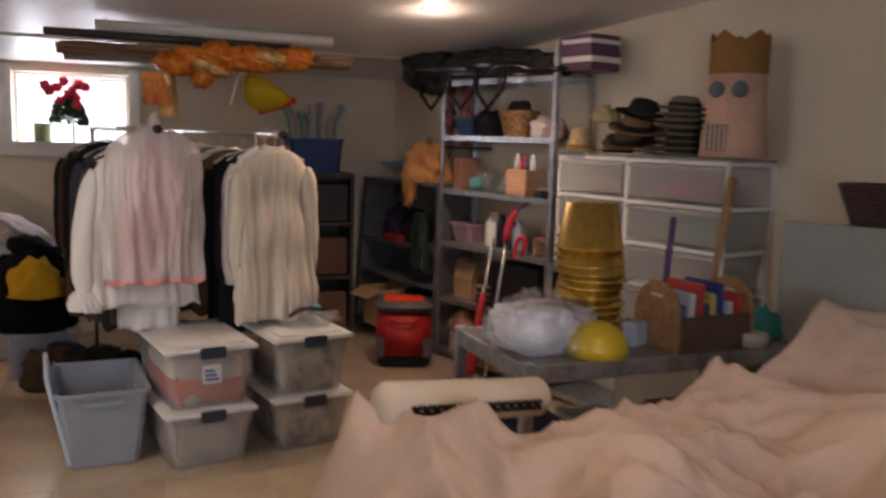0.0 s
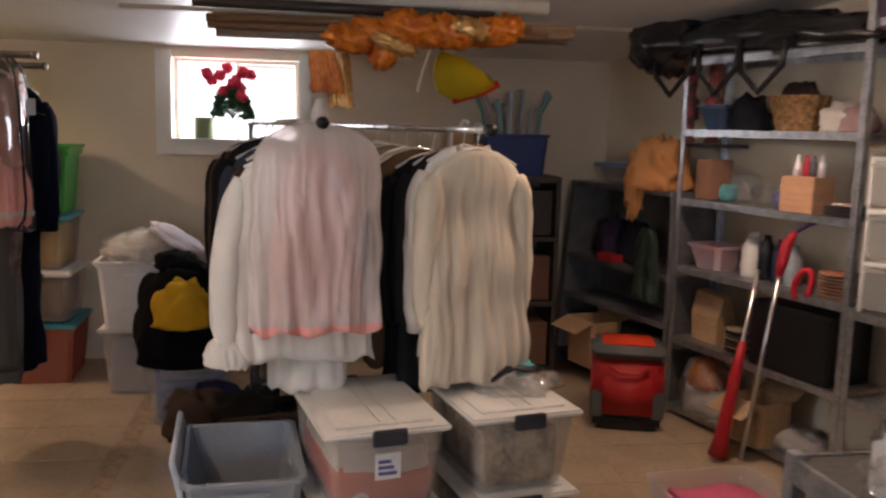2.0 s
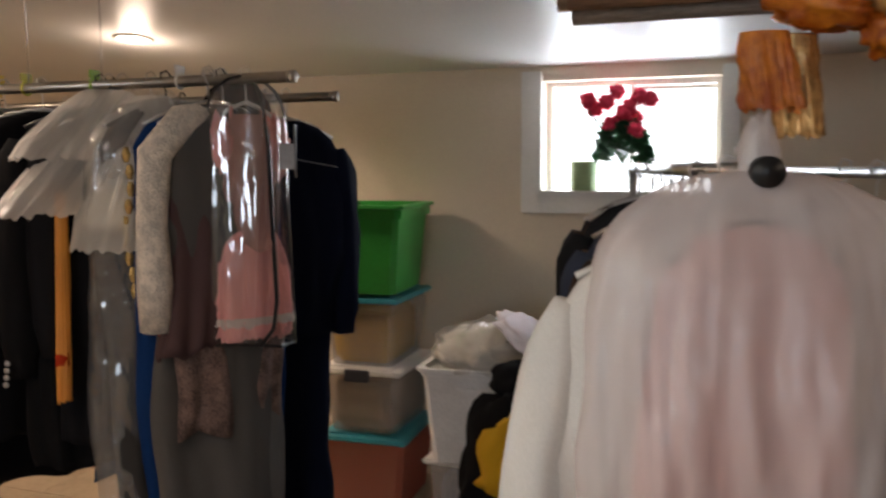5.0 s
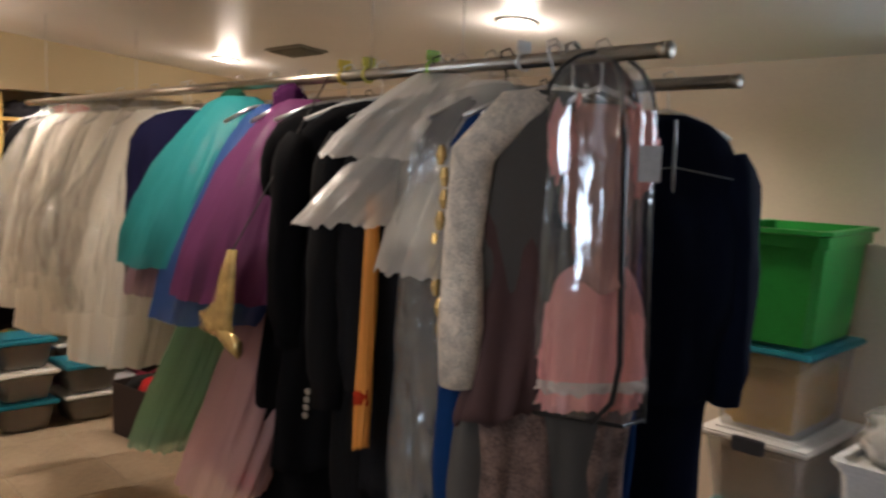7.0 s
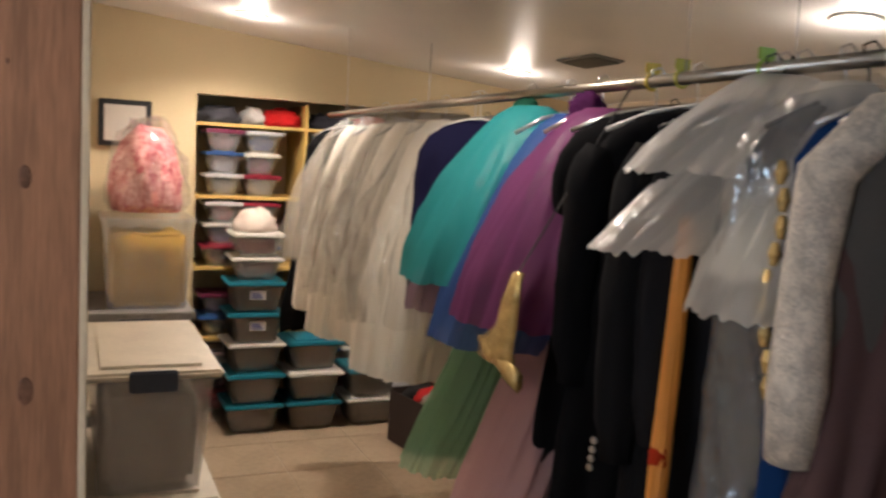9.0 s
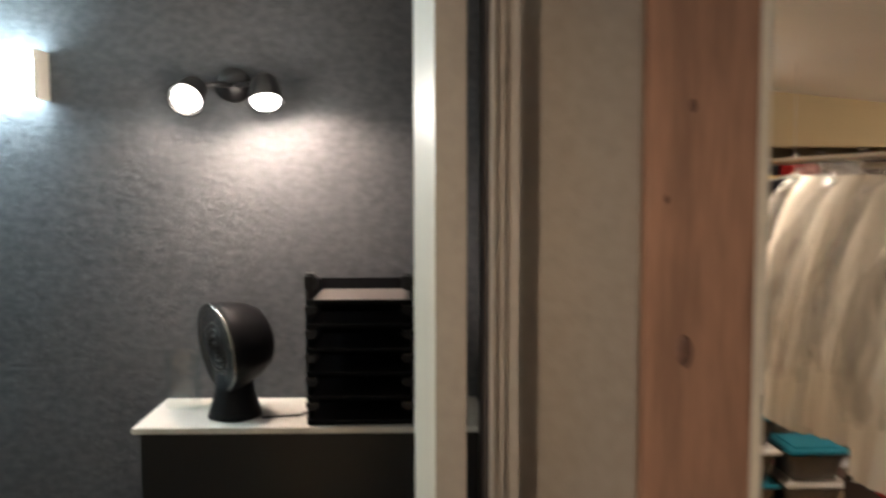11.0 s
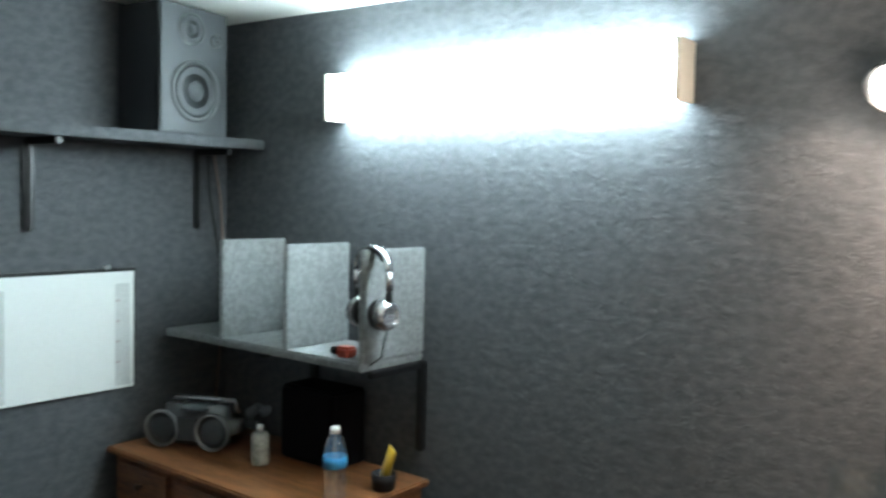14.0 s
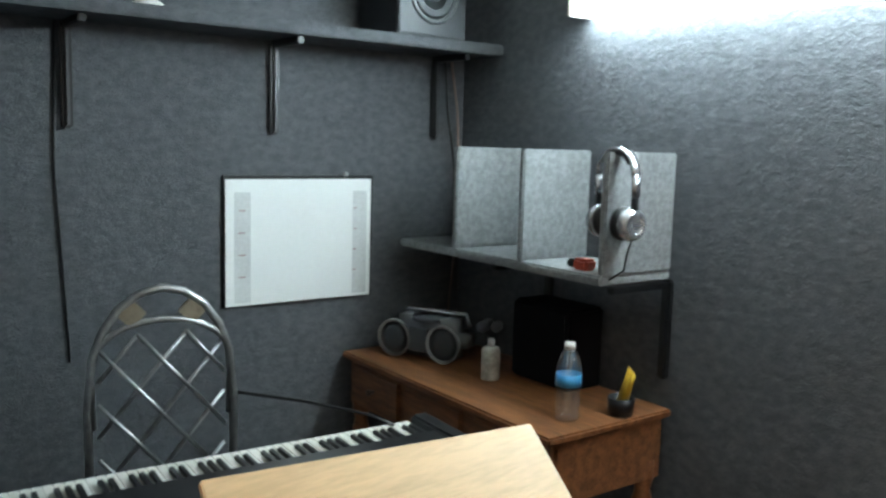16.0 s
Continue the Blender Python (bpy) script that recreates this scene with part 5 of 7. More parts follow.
g = thing("red_hoop_handle", on_shelf(1.0, 0.862, -0.06), "red plastic hoop handle", "handle")
part("hoop", pipe([(0.045 * math.cos(t) + 0.02 * math.sin(t), -0.03, 0.06 + 0.075 * math.sin(t)) for t in [math.pi * 2 * i / 18 - 0.6 for i in range(15)]], 0.015, 10), plastic(0.5, 0.01, 0.03), g, "", True)
storage_box("clear_floor_tub", pose(3.28, 4.0, 0, 0, 0, 5), "clear open tub of pink toys on the floor", 0.45, 0.34, 0.26, CLEAR, None, cloth(0.6, 0.12, 0.2))

# nutcracker figures, blue bin and pipes in the corner
for u, s in ((-0.22, 1.0), (-0.02, 0.95)):
    bm = lathe([(0.04, 0), (0.045, 0.02), (0.03, 0.03), (0.03, 0.14), (0.045, 0.15), (0.05, 0.24), (0.03, 0.27), (0.028, 0.29), (0.036, 0.33), (0.034, 0.37), (0.04, 0.38), (0.036, 0.45), (0.002, 0.46)], 18)
    for x in (-0.055, 0.055):
        bx(x - 0.012, x + 0.012, -0.012, 0.012, 0.13, 0.25, 0.004, bm)
    bmesh.ops.transform(bm, matrix=along(u, 0.22, 1.55), verts=bm.verts)
    solid("wooden_figurine", bm, material("painted_red_wood", (0.4, 0.06, 0.04), 0.5, vary=0.8, scale=14, fine=60, second=(0.05, 0.04, 0.05)), "painted wooden soldier figurine in red and black", "figurine", "wooden figurines", smooth=True)
g = thing("figurine_bracket", along(-0.12, 0.2, 1.545), "small wall shelf under the figurines", "wall shelf")
part("board", bx(-0.25, 0.25, -0.08, 0.16, -0.02, 0.0, 0.004), plastic(0.05, 0.04, 0.04), g)
g = thing("blue_crate", pose(2.98, 6.6, 1.3), "blue plastic crate of wrapped sticks and ribbons", "crate")
part("body", tub(0.42, 0.34, 0.27, 0.02), plastic(0.015, 0.04, 0.16), g)
for k in range(16):
    x, y = random.uniform(-0.15, 0.15), random.uniform(-0.12, 0.12)
    part("stick", pipe([(x, y, 0.05), (x * 1.2, y, 0.4), (x * 1.6, y * 1.2, 0.5 + 0.06 * math.sin(k))], [0.008, 0.012, 0.022], 7), plastic(*random.choice(((0.4, 0.42, 0.45), (0.15, 0.35, 0.35), (0.3, 0.3, 0.33)))), g)
g = thing("dark_cabinet", pose(2.98, 6.62, 0), "dark wooden cabinet in the corner behind the racks", "cabinet")
DW = material("dark_brown_wood", (0.05, 0.035, 0.028), 0.5, vary=0.4, scale=4, fine=24, stretch=(1, 1, 6))
for z0, z1 in ((0.0, 0.04), (0.45, 0.48), (0.88, 0.91), (1.26, 1.3)):
    part("shelf", bx(-0.36, 0.3, -0.22, 0.24, z0, z1, 0.003), DW, g)
for x in (-0.36, 0.27):
    part("side", bx(x, x + 0.03, -0.22, 0.24, 0.04, 1.26, 0.003), DW, g)
part("back", bx(-0.33, 0.27, 0.22, 0.235, 0.04, 1.26), DW, g)
for z, c in ((0.48, (0.12, 0.05, 0.03)), (0.91, (0.03, 0.02, 0.02)), (0.04, (0.16, 0.08, 0.05))):
    part("drawer", bx(-0.31, 0.25, -0.2, 0.1, z + 0.01, z + 0.3, 0.006), plastic(*c), g)
for x, h, c in ((2.62, 0.26, (0.5, 0.32, 0.2)), (2.75, 0.2, (0.55, 0.25, 0.08))):
    solid("painted_card", bx(-0.09, 0.09, -0.01, 0.01, 0, h, 0.003, None, pose(x, 6.5, 1.3, 0, 0, 12)), cloth(*c), "small orange painted card", "card", "painted cards")
for k in range(3):
    solid("blue_label_box", bx(-0.09, 0.09, -0.08, 0.08, 0, 0.11, 0.004, None, pose(2.74, 6.42, 0.91 + 0.115 * k)), plastic(0.3, 0.4, 0.55) if k % 2 else plastic(0.5, 0.5, 0.52), "small blue and white carton", "carton", "small cartons")

# ---- work table with props ----
g = thing("metal_work_table", pose(3.46, 2.56, 0, 0, 0, 2), "steel work table with grey top, loaded with props", "table")
part("tabletop", bx(-0.6, 0.6, -0.3, 0.3, 0.82, 0.845, 0.003), material("dull_table_top", (0.2, 0.19, 0.18), 0.4, vary=0.3, scale=6), g)
for s in (-1, 1):
    part("rail", bx(-0.6, 0.6, s * 0.3 - 0.008, s * 0.3 + 0.008, 0.79, 0.85, 0.002), STEEL, g)
    part("rail", bx(s * 0.6 - 0.008, s * 0.6 + 0.008, -0.29, 0.29, 0.79, 0.85, 0.002), STEEL, g)
    for t in (-1, 1):
        part("leg", bx(s * 0.59 - 0.02, s * 0.59 + 0.02, t * 0.29 - 0.02, t * 0.29 + 0.02, 0, 0.86, 0.003), STEEL, g)
part("lower_shelf", bx(-0.58, 0.58, -0.28, 0.28, 0.3, 0.32, 0.003), STEEL, g)
g = thing("wrapped_parcel", pose(3.05, 2.5, 0.848, 0, 0, 15), "white foam block in crumpled clear film", "parcel")
part("block", bx(-0.16, 0.16, -0.14, 0.14, 0.0, 0.15, 0.025), cloth(0.7, 0.7, 0.74), g, "", True)
part("film", lump(0.2, 0.19, 0.14, 0.3, 4.0, 71, 34), clear("parcel_film", (0.8, 0.78, 0.76), 0.06, 0.16, 0.1, 0.08), g, "", True)
g = thing("gold_pail_stack", pose(3.33, 2.66, 0.848), "tall stack of upturned gold metal pails", "pails")
for k in range(12):
    z = 0.031 * k
    part("pail", lathe([(0.136, z), (0.138, z + 0.004), (0.136, z + 0.008), (0.128, z + 0.01), (0.1, z + 0.178), (0.001, z + 0.176)], 30, None, pose(0.008 * math.sin(k * 2.1), 0.008 * math.cos(k * 1.3), 0, 1.5 * math.sin(k * 1.7), 1.5 * math.cos(k), 0)), GOLD, g, "", True)
solid("yellow_dome", lathe([(0.115, 0), (0.113, 0.03), (0.1, 0.07), (0.07, 0.1), (0.035, 0.115), (0.001, 0.118)], 26, None, pose(3.2, 2.36, 0.848)), plastic(0.6, 0.4, 0.02, 0.35), "bright yellow plastic dome", "dome", smooth=True)
g = thing("wooden_caddy", pose(3.66, 2.42, 0.848, 0, 0, 8), "wooden caddy with arched ends holding books", "caddy")
for x, hh in ((-0.2, 0.16), (0.16, 0.16)):
    bm = bmesh.new()
    pts = [(-0.12, 0), (0.12, 0), (0.12, 0.15), (0.09, 0.21), (0.04, 0.25), (-0.04, 0.25), (-0.09, 0.21), (-0.12, 0.15)]
    skin([[(x + dx, py, pz) for py, pz in pts] for dx in (0, 0.014)], bm)
    part("end_panel", bm, material("caddy_wood", (0.28, 0.14, 0.06), 0.5, vary=0.35, scale=5, fine=26), g)
    part("hand_slot", bx(x - 0.002, x + 0.016, -0.035, 0.035, 0.19, 0.21, 0.004), plastic(0.5, 0.45, 0.4), g)
for y in (-0.115, 0.105):
    part("side_panel", bx(-0.19, 0.165, y, y + 0.012, 0, 0.13, 0.002), material("caddy_side", (0.1, 0.05, 0.03), 0.6), g)
for k in range(8):
    c = ((0.03, 0.05, 0.2), (0.5, 0.5, 0.52), (0.45, 0.05, 0.04), (0.06, 0.06, 0.09), (0.5, 0.42, 0.1))[k % 5]
    part("book", bx(-0.17 + 0.04 * k, -0.143 + 0.04 * k, -0.09, 0.09, 0.01, 0.17 + 0.035 * ((k * 7) % 3), 0.002, None, pose(0, 0, 0, 0, 4 * math.sin(k), 0)), plastic(*c), g)
g = thing("paddle_sticks", pose(3.62, 2.6, 0.848), "purple and wooden sticks standing in a caddy", "sticks")
part("stick", pipe([(0, 0, 0.0), (0.07, 0.05, 0.46)], 0.013, 8), plastic(0.1, 0.04, 0.15), g, "dark purple stick", True)
part("stick", pipe([(0.18, -0.05, 0.0), (0.38, 0.1, 0.62)], [0.012, 0.02], 8), cloth(0.35, 0.2, 0.1), g, "wooden stick", True)
g = thing("teal_cloth_bottle", pose(3.93, 2.46, 0.848), "teal cloth and a clear spray bottle", "bottle")
part("cloth", lump(0.14, 0.09, 0.09, 0.4, 3, 73, 14), cloth(0.05, 0.3, 0.28), g, "", True)
part("bottle", lathe([(0.045, 0), (0.05, 0.1), (0.015, 0.2), (0.006, 0.26), (0.001, 0.27)], 18, None, pose(0.06, 0, 0.03)), GLASS, g, "", True)
solid("white_tape_roll", lathe([(0.03, 0), (0.055, 0), (0.055, 0.05), (0.03, 0.05)], 22, None, pose(3.86, 2.33, 0.848), True), cloth(0.55, 0.5, 0.42), "roll of cream tape on the table", "tape", smooth=True)
solid("blue_package", bx(-0.06, 0.06, -0.03, 0.03, 0, 0.09, 0.006, None, pose(3.42, 2.45, 0.848, 0, 0, 30)), plastic(0.4, 0.44, 0.5), "small pale blue package", "package")
for x, c in ((3.05, (0.03, 0.035, 0.06)), (3.3, (0.35, 0.33, 0.3)), (3.7, (0.2, 0.03, 0.03))):
    solid("under_table_prop", bx(-0.12, 0.12, -0.14, 0.14, 0, 0.24, 0.02, None, pose(x, 2.52, 0.322)), cloth(*c), "boxed props under the table", "box", "boxes under the table")

# ---- drawer towers, hats and card castle ----
FROST = clear("frosted_drawer_plastic", (0.85, 0.84, 0.82), 0.22, 0.1, 0.3, 0.01)


def drawer_tower(m, w, d, n, h, label):
    g = thing("drawer_tower", m, label, "drawer unit", "drawer towers")
    for k in range(n):
        z = k * h
        dr = part("drawer", bx(-w / 2 + 0.02, w / 2 - 0.02, -d / 2 - 0.006, d / 2 - 0.02, z + 0.02, z + h - 0.025, 0.012), FROST, g, "frosted drawer")
        part("drawer_lip", bx(-w / 2 + 0.02, w / 2 - 0.02, -d / 2 - 0.018, -d / 2 - 0.004, z + h - 0.045, z + h - 0.026, 0.004), MILKY, dr)
        part("drawer_contents", lump(w * 0.36, d * 0.36, h * 0.35, 0.35, 3, k * 3 + w * 10, 10, True, None, pose(0, 0, z + 0.03)), cloth(*random.choice(((0.3, 0.2, 0.18), (0.1, 0.2, 0.12), (0.45, 0.4, 0.36), (0.3, 0.06, 0.1)))), dr, "", True)
        part("divider", bx(-w / 2, w / 2, -d / 2, d / 2, z + h - 0.02, z + h, 0.004), WHITE_PLASTIC, g)
    for x in (-w / 2, w / 2 - 0.018):
        for y in (-d / 2, d / 2 - 0.018):
            part("corner_post", bx(x, x + 0.018, y, y + 0.018, 0, n * h, 0.003), WHITE_PLASTIC, g)
    part("top", bx(-w / 2 - 0.005, w / 2 + 0.005, -d / 2 - 0.005, d / 2, n * h, n * h + 0.018, 0.006), MILKY, g)
    return g


drawer_tower(along(1.5, 0.17, 0.846), 0.56, 0.34, 3, 0.225, "milky plastic drawer tower on a metal shelf")
drawer_tower(along(2.14, 0.16, 0.62), 0.66, 0.4, 4, 0.225, "wide milky plastic drawer tower with four drawers")
solid("tower_bench", bx(-0.34, 0.34, -0.2, 0.2, 0, 0.615, 0.01, None, along(2.14, 0.16)), cloth(0.2, 0.18, 0.15), "low covered bench under a drawer tower", "bench")


def hat(m, r, h, mat, band, label):
    g = thing("costume_hat", m, label, "hat", "costume hats")
    part("brim", lathe([(r, 0.01), (r * 0.98, 0.016), (r * 0.6, 0.008), (r * 0.55, 0.004), (r * 0.6, 0.0)], 26), mat, g, "", True)
    part("crown", lathe([(r * 0.57, 0.004), (r * 0.55, h * 0.5), (r * 0.46, h * 0.9), (r * 0.3, h), (0.001, h * 0.96)], 26), mat, g, "", True)
    part("band", lathe([(r * 0.585, 0.012), (r * 0.575, 0.04), (r * 0.55, 0.04), (r * 0.56, 0.012)], 26), band, g, "", True)
    return g


HB = cloth(0.03, 0.025, 0.02)
hat(along(1.34, 0.06, 1.545), 0.13, 0.14, STRAW, cloth(0.25, 0.13, 0.05), "tan straw top hat")
hat(along(1.55, 0.16, 1.545, 10), 0.15, 0.11, HB, cloth(0.2, 0.16, 0.1), "black felt hat with trim")
for k in range(3):
    hat(along(1.66 + 0.04 * k, 0.14, 1.6 + 0.075 * k, 30 * k) @ pose(0, 0, 0, 14, 8, 0), 0.16, 0.1, cloth(*((0.09, 0.06, 0.04), (0.2, 0.12, 0.07), (0.02, 0.02, 0.02))[k]), HB, "felt costume hat on a pile")
solid("feather_trim", lump(0.09, 0.05, 0.06, 0.6, 5, 81, 14, True, None, along(1.52, 0.08, 1.72)), cloth(0.4, 0.32, 0.16), "straw-coloured feather trim on a hat", "trim", smooth=True)
for k in range(8):
    hat(along(2.04, 0.13, 1.545 + 0.034 * k, 11 * k) @ pose(0, 0, 0, 3 * math.sin(k), 2, 0), 0.15, 0.075, cloth(0.17, 0.14, 0.1), HB, "brown felt hat in a tall stack")
g = thing("card_castle_tower", along(2.37, 0.12, 1.545, 20), "painted card tower with a brown crown top", "card tower")
CARD = material("painted_card", (0.6, 0.36, 0.26), 0.8, vary=0.15, scale=4, fine=40)
part("tower", lathe([(0.17, 0), (0.155, 0.12), (0.145, 0.2), (0.14, 0.42)], 24), CARD, g, "", True)
bm = bmesh.new()
ring = [[(0.143 * math.cos(2 * math.pi * i / 30), 0.143 * math.sin(2 * math.pi * i / 30), z + (0.06 * (1 - abs((i % 6) - 3) / 3) if top else 0)) for i in range(30)] for z, top in ((0.41, 0), (0.5, 0), (0.56, 1))]
skin(ring, bm, False)
bmesh.ops.solidify(bm, geom=bm.faces[:], thickness=0.006)
part("crown", bm, cloth(0.28, 0.14, 0.05), g, "brown card crown")
for x in (-0.06, 0.05):
    part("window_shape", lathe([(0.042, 0), (0.04, 0.012), (0.001, 0.014)], 18, None, pose(x, -0.129, 0.33, 90, 0, 0)), plastic(0.008, 0.012, 0.02), g)
part("gate_shape", bx(-0.1, 0.01, -0.172, -0.14, 0.03, 0.16, 0.004), plastic(0.07, 0.06, 0.06), g)
for k in range(5):
    part("gate_bar", bx(-0.096 + 0.023 * k, -0.087 + 0.023 * k, -0.176, -0.172, 0.035, 0.155), CARD, g)
solid("grey_board", bx(-0.02, 0.02, -0.9, 0.42, 0, 1.29, 0.004, None, pose(4.45, 2.3, 0, 0, 0, 24)), material("grey_panel", (0.3, 0.29, 0.26), 0.6, vary=0.12, scale=3), "large plain grey board standing on edge", "board")
g = thing("dark_basket", pose(4.62, 2.45, 1.28, 0, 0, 16), "dark brown woven basket on a board edge", "basket")
bm = bmesh.new()
for k in range(11):
    rr = 0.15 + 0.006 * k
    pipe([(rr * math.cos(t), rr * math.sin(t), 0.01 + 0.016 * k) for t in [2 * math.pi * i / 22 for i in range(23)]], 0.01, 6, bm)
part("weave", bm, material("dark_weave", (0.05, 0.02, 0.015), 0.6, vary=0.5, scale=30), g, "", True)
part("base", lathe([(0.001, 0), (0.16, 0), (0.16, 0.02), (0.001, 0.02)], 22), material("dark_weave_base", (0.04, 0.018, 0.012), 0.6), g)
solid("low_cabinet", bx(-0.2, 0.2, -0.4, 0.4, 0, 1.277, 0.01, None, pose(4.78, 2.3, 0, 0, 0, 24)), cloth(0.3, 0.28, 0.25), "plain cabinet behind a grey board", "cabinet")

# ---- cloth heap in front of the table ----
CANVAS = material("beige_canvas", (0.5, 0.37, 0.29), 0.9, vary=0.16, scale=3, fine=190, bump=0.2, spec=0.1, relief=(9, 0.35))
def canvas_height(x, y):
    """The sheet lies over low cushions: broad humps, a rising end and sharp pulled folds."""
    base = 0.81 + 0.05 * math.sin(x * 3.1 + 0.6) + 0.1 * noise.noise(Vector((x * 1.5, y * 1.7, 3.3)))
    base += 0.24 * max(0, 1 - abs(x - 3.74) / 0.3) + 0.1 * max(0, 1 - abs(x - 3.35) / 0.25)
    f = 0.0
    for fq, am in ((2.3, 0.09), (4.6, 0.055), (10, 0.022)):
        q = Vector((x * fq + 0.6 * noise.noise(Vector((x * 2, y * 2, 1))), y * fq * 0.8 + 0.5 * x, fq))
        f += am * (0.8 - 2.8 * abs(noise.noise(q)))
    edge = min(1, (x - 2.04) / 0.14, (y - 0.55) / 0.2, (2.02 + 0.05 * noise.noise(Vector((x * 3, 0, 0))) - y) / 0.14, (4.3 - x) / 0.3)
    return max(0.0, (base + f) * max(0, edge) ** 0.35)


bm = bmesh.new()
NX, NY = 190, 120
grid = [[bm.verts.new((2.02 + 2.3 * i / NX, 0.53 + 1.55 * j / NY, canvas_height(2.02 + 2.3 * i / NX, 0.53 + 1.55 * j / NY))) for j in range(NY + 1)] for i in range(NX + 1)]
for i in range(NX):
    for j in range(NY):
        bm.faces.new((grid[i][j], grid[i + 1][j], grid[i + 1][j + 1], grid[i][j + 1]))
solid("canvas_dust_sheet", bm, CANVAS, "crumpled beige canvas sheet thrown over low cushions", "dust sheet", smooth=True)
g = thing("patterned_roll", pose(2.5, 1.85, 0.885, 0, 6, 14), "rolled cream cloth with black zigzag border", "cloth roll")
part("roll", pipe([(-0.27, 0, 0), (-0.25, 0, 0), (0.26, 0, 0), (0.28, 0, 0)], [0.045, 0.058, 0.056, 0.042], 20), cloth(0.6, 0.5, 0.38), g, "", True)
for k in range(14):
    for s in (-1, 1):
        part("zigzag", bx(-0.018, 0.018, -0.06, -0.054, -0.006, 0.006, 0, None, pose(-0.19 + 0.031 * k, -0.003, -0.006, 0, 45 * s, 0)), BLACK, g)

# ---- pole bundle with dragon costume under the ceiling ----
BUNDLE = Matrix.Translation((1.767, 0.8, 1.589)) @ Matrix.Scale(1.257, 4) @ Matrix.Translation((-1.767, -0.8, -1.589))
g = thing("hung_pole_bundle", BUNDLE, "bundle of poles and tubes hung flat under the ceiling", "pole bundle")
CARDT = material("white_tube", (0.7, 0.68, 0.62), 0.6, vary=0.1)
part("white_tube", pipe([(1.5, 4.3, 2.068), (2.62, 4.34, 2.068)], 0.028, 14), CARDT, g, "white card tube", True)
part("dark_pole", pipe([(1.29, 4.22, 2.02), (2.4, 4.3, 2.02)], 0.02, 12), plastic(0.04, 0.03, 0.025), g, "dark wooden pole", True)
part("thin_pole", pipe([(1.0, 4.4, 2.015), (3.06, 4.6, 2.03)], 0.009, 10), plastic(0.55, 0.52, 0.45), g, "", True)
BAMBOO = [material("bamboo", c, 0.55, vary=0.4, scale=6, fine=40, stretch=(0.6, 6, 6)) for c in ((0.2, 0.11, 0.06), (0.3, 0.2, 0.13), (0.1, 0.06, 0.04))]
for k in range(11):
    part("bamboo", pipe([(1.37 + 0.03 * math.sin(5 * k), 4.2 + 0.032 * (k % 6), 1.935 + 0.026 * (k // 6) + 0.008 * (k % 3)), (2.6 + 0.12 * math.sin(2 * k), 4.24 + 0.034 * (k % 6), 1.945 + 0.026 * (k // 6) + 0.01 * (k % 2))], 0.014 + 0.003 * (k % 2), 10), BAMBOO[k % 3], g, "brown stick", True)
part("grey_roll", pipe([(1.37, 4.25, 1.922), (2.05, 4.27, 1.925)], 0.022, 14), material("grey_brown_mat", (0.3, 0.25, 0.21), 0.8, vary=0.3, scale=20, stretch=(1, 8, 8)), g, "rolled grey mat", True)
for x in (1.55, 2.5):
    part("hanging_cord", pipe([(x, 4.32, 1.95), (x, 4.32, 2.111)], 0.003, 6), plastic(0.5, 0.5, 0.5), g)
ORANGE = material("orange_foil_cloth", (0.75, 0.24, 0.02), 0.3, 0.1, vary=0.45, scale=12, fine=40, bump=0.5, second=(0.5, 0.1, 0.01))
PALE_FOIL = material("pale_gold_foil", (0.8, 0.45, 0.16), 0.2, 0.5, vary=0.4, scale=14, fine=50, bump=0.6)
YEL = cloth(0.42, 0.29, 0.015)
g = thing("orange_dragon_costume", BUNDLE, "orange foil dragon costume hanging from poles", "costume")
for dx, ln, r1, k in ((0.0, 0.15, 0.05, 3), (0.055, 0.2, 0.042, 5)):
    bm = bell(0.045, r1, ln, (0.02, 0), 96 + k, 0.3, 0.0, squash=0.6)
    bmesh.ops.transform(bm, matrix=pose(1.75 + dx, 4.21 + 0.03 * (k - 3), 1.86), verts=bm.verts)
    part("leg", bm, ORANGE if k == 3 else PALE_FOIL, g, "", True)
for k in range(9):
    part("foil_panel", lump(0.095, 0.05, 0.045 + 0.014 * math.sin(k * 2.7), 0.45, 5, 140 + k, 16, False, None, pose(1.83 + 0.075 * k, 4.21 + 0.02 * math.sin(k * 1.9), 1.855 + 0.006 * k + 0.012 * math.sin(k * 2.3), 0, random.uniform(-18, 18), random.uniform(-25, 25))), (ORANGE, PALE_FOIL)[k % 4 == 2], g, "", True)
part("drooping_scrap", lump(0.045, 0.03, 0.05, 0.55, 5, 151, 14, False, None, pose(1.97, 4.2, 1.79)), ORANGE, g, "", True)
g = thing("yellow_claw_shoe", BUNDLE @ pose(2.2, 4.3, 1.71, 0, 12, 0), "yellow costume claw foot with red edge hanging", "costume shoe")
bm = skin([[(x, yy, z) for x, z in ((-0.02, 0.02), (0.06, 0.0), (0.14, 0.045), (0.2, 0.1), (0.13, 0.12), (0.07, 0.16), (-0.05, 0.17), (-0.05, 0.1))] for yy in (-0.05, 0.05)])
bmesh.ops.bevel(bm, geom=bm.edges[:], offset=0.012, segments=2, affect="EDGES")
part("foot", bm, YEL, g, "", True)
part("red_edge", pipe([(0.05, 0, 0.0), (0.1, 0, 0.03), (0.15, 0, 0.055), (0.21, 0, 0.105)], 0.016, 8), cloth(0.5, 0.03, 0.02), g, "red zigzag edge", True)
part("ribbon", pipe([(-0.09, 0, 0.0), (-0.085, 0, 0.1), (-0.07, 0, 0.22)], 0.006, 6), WHITE_PLASTIC, g)
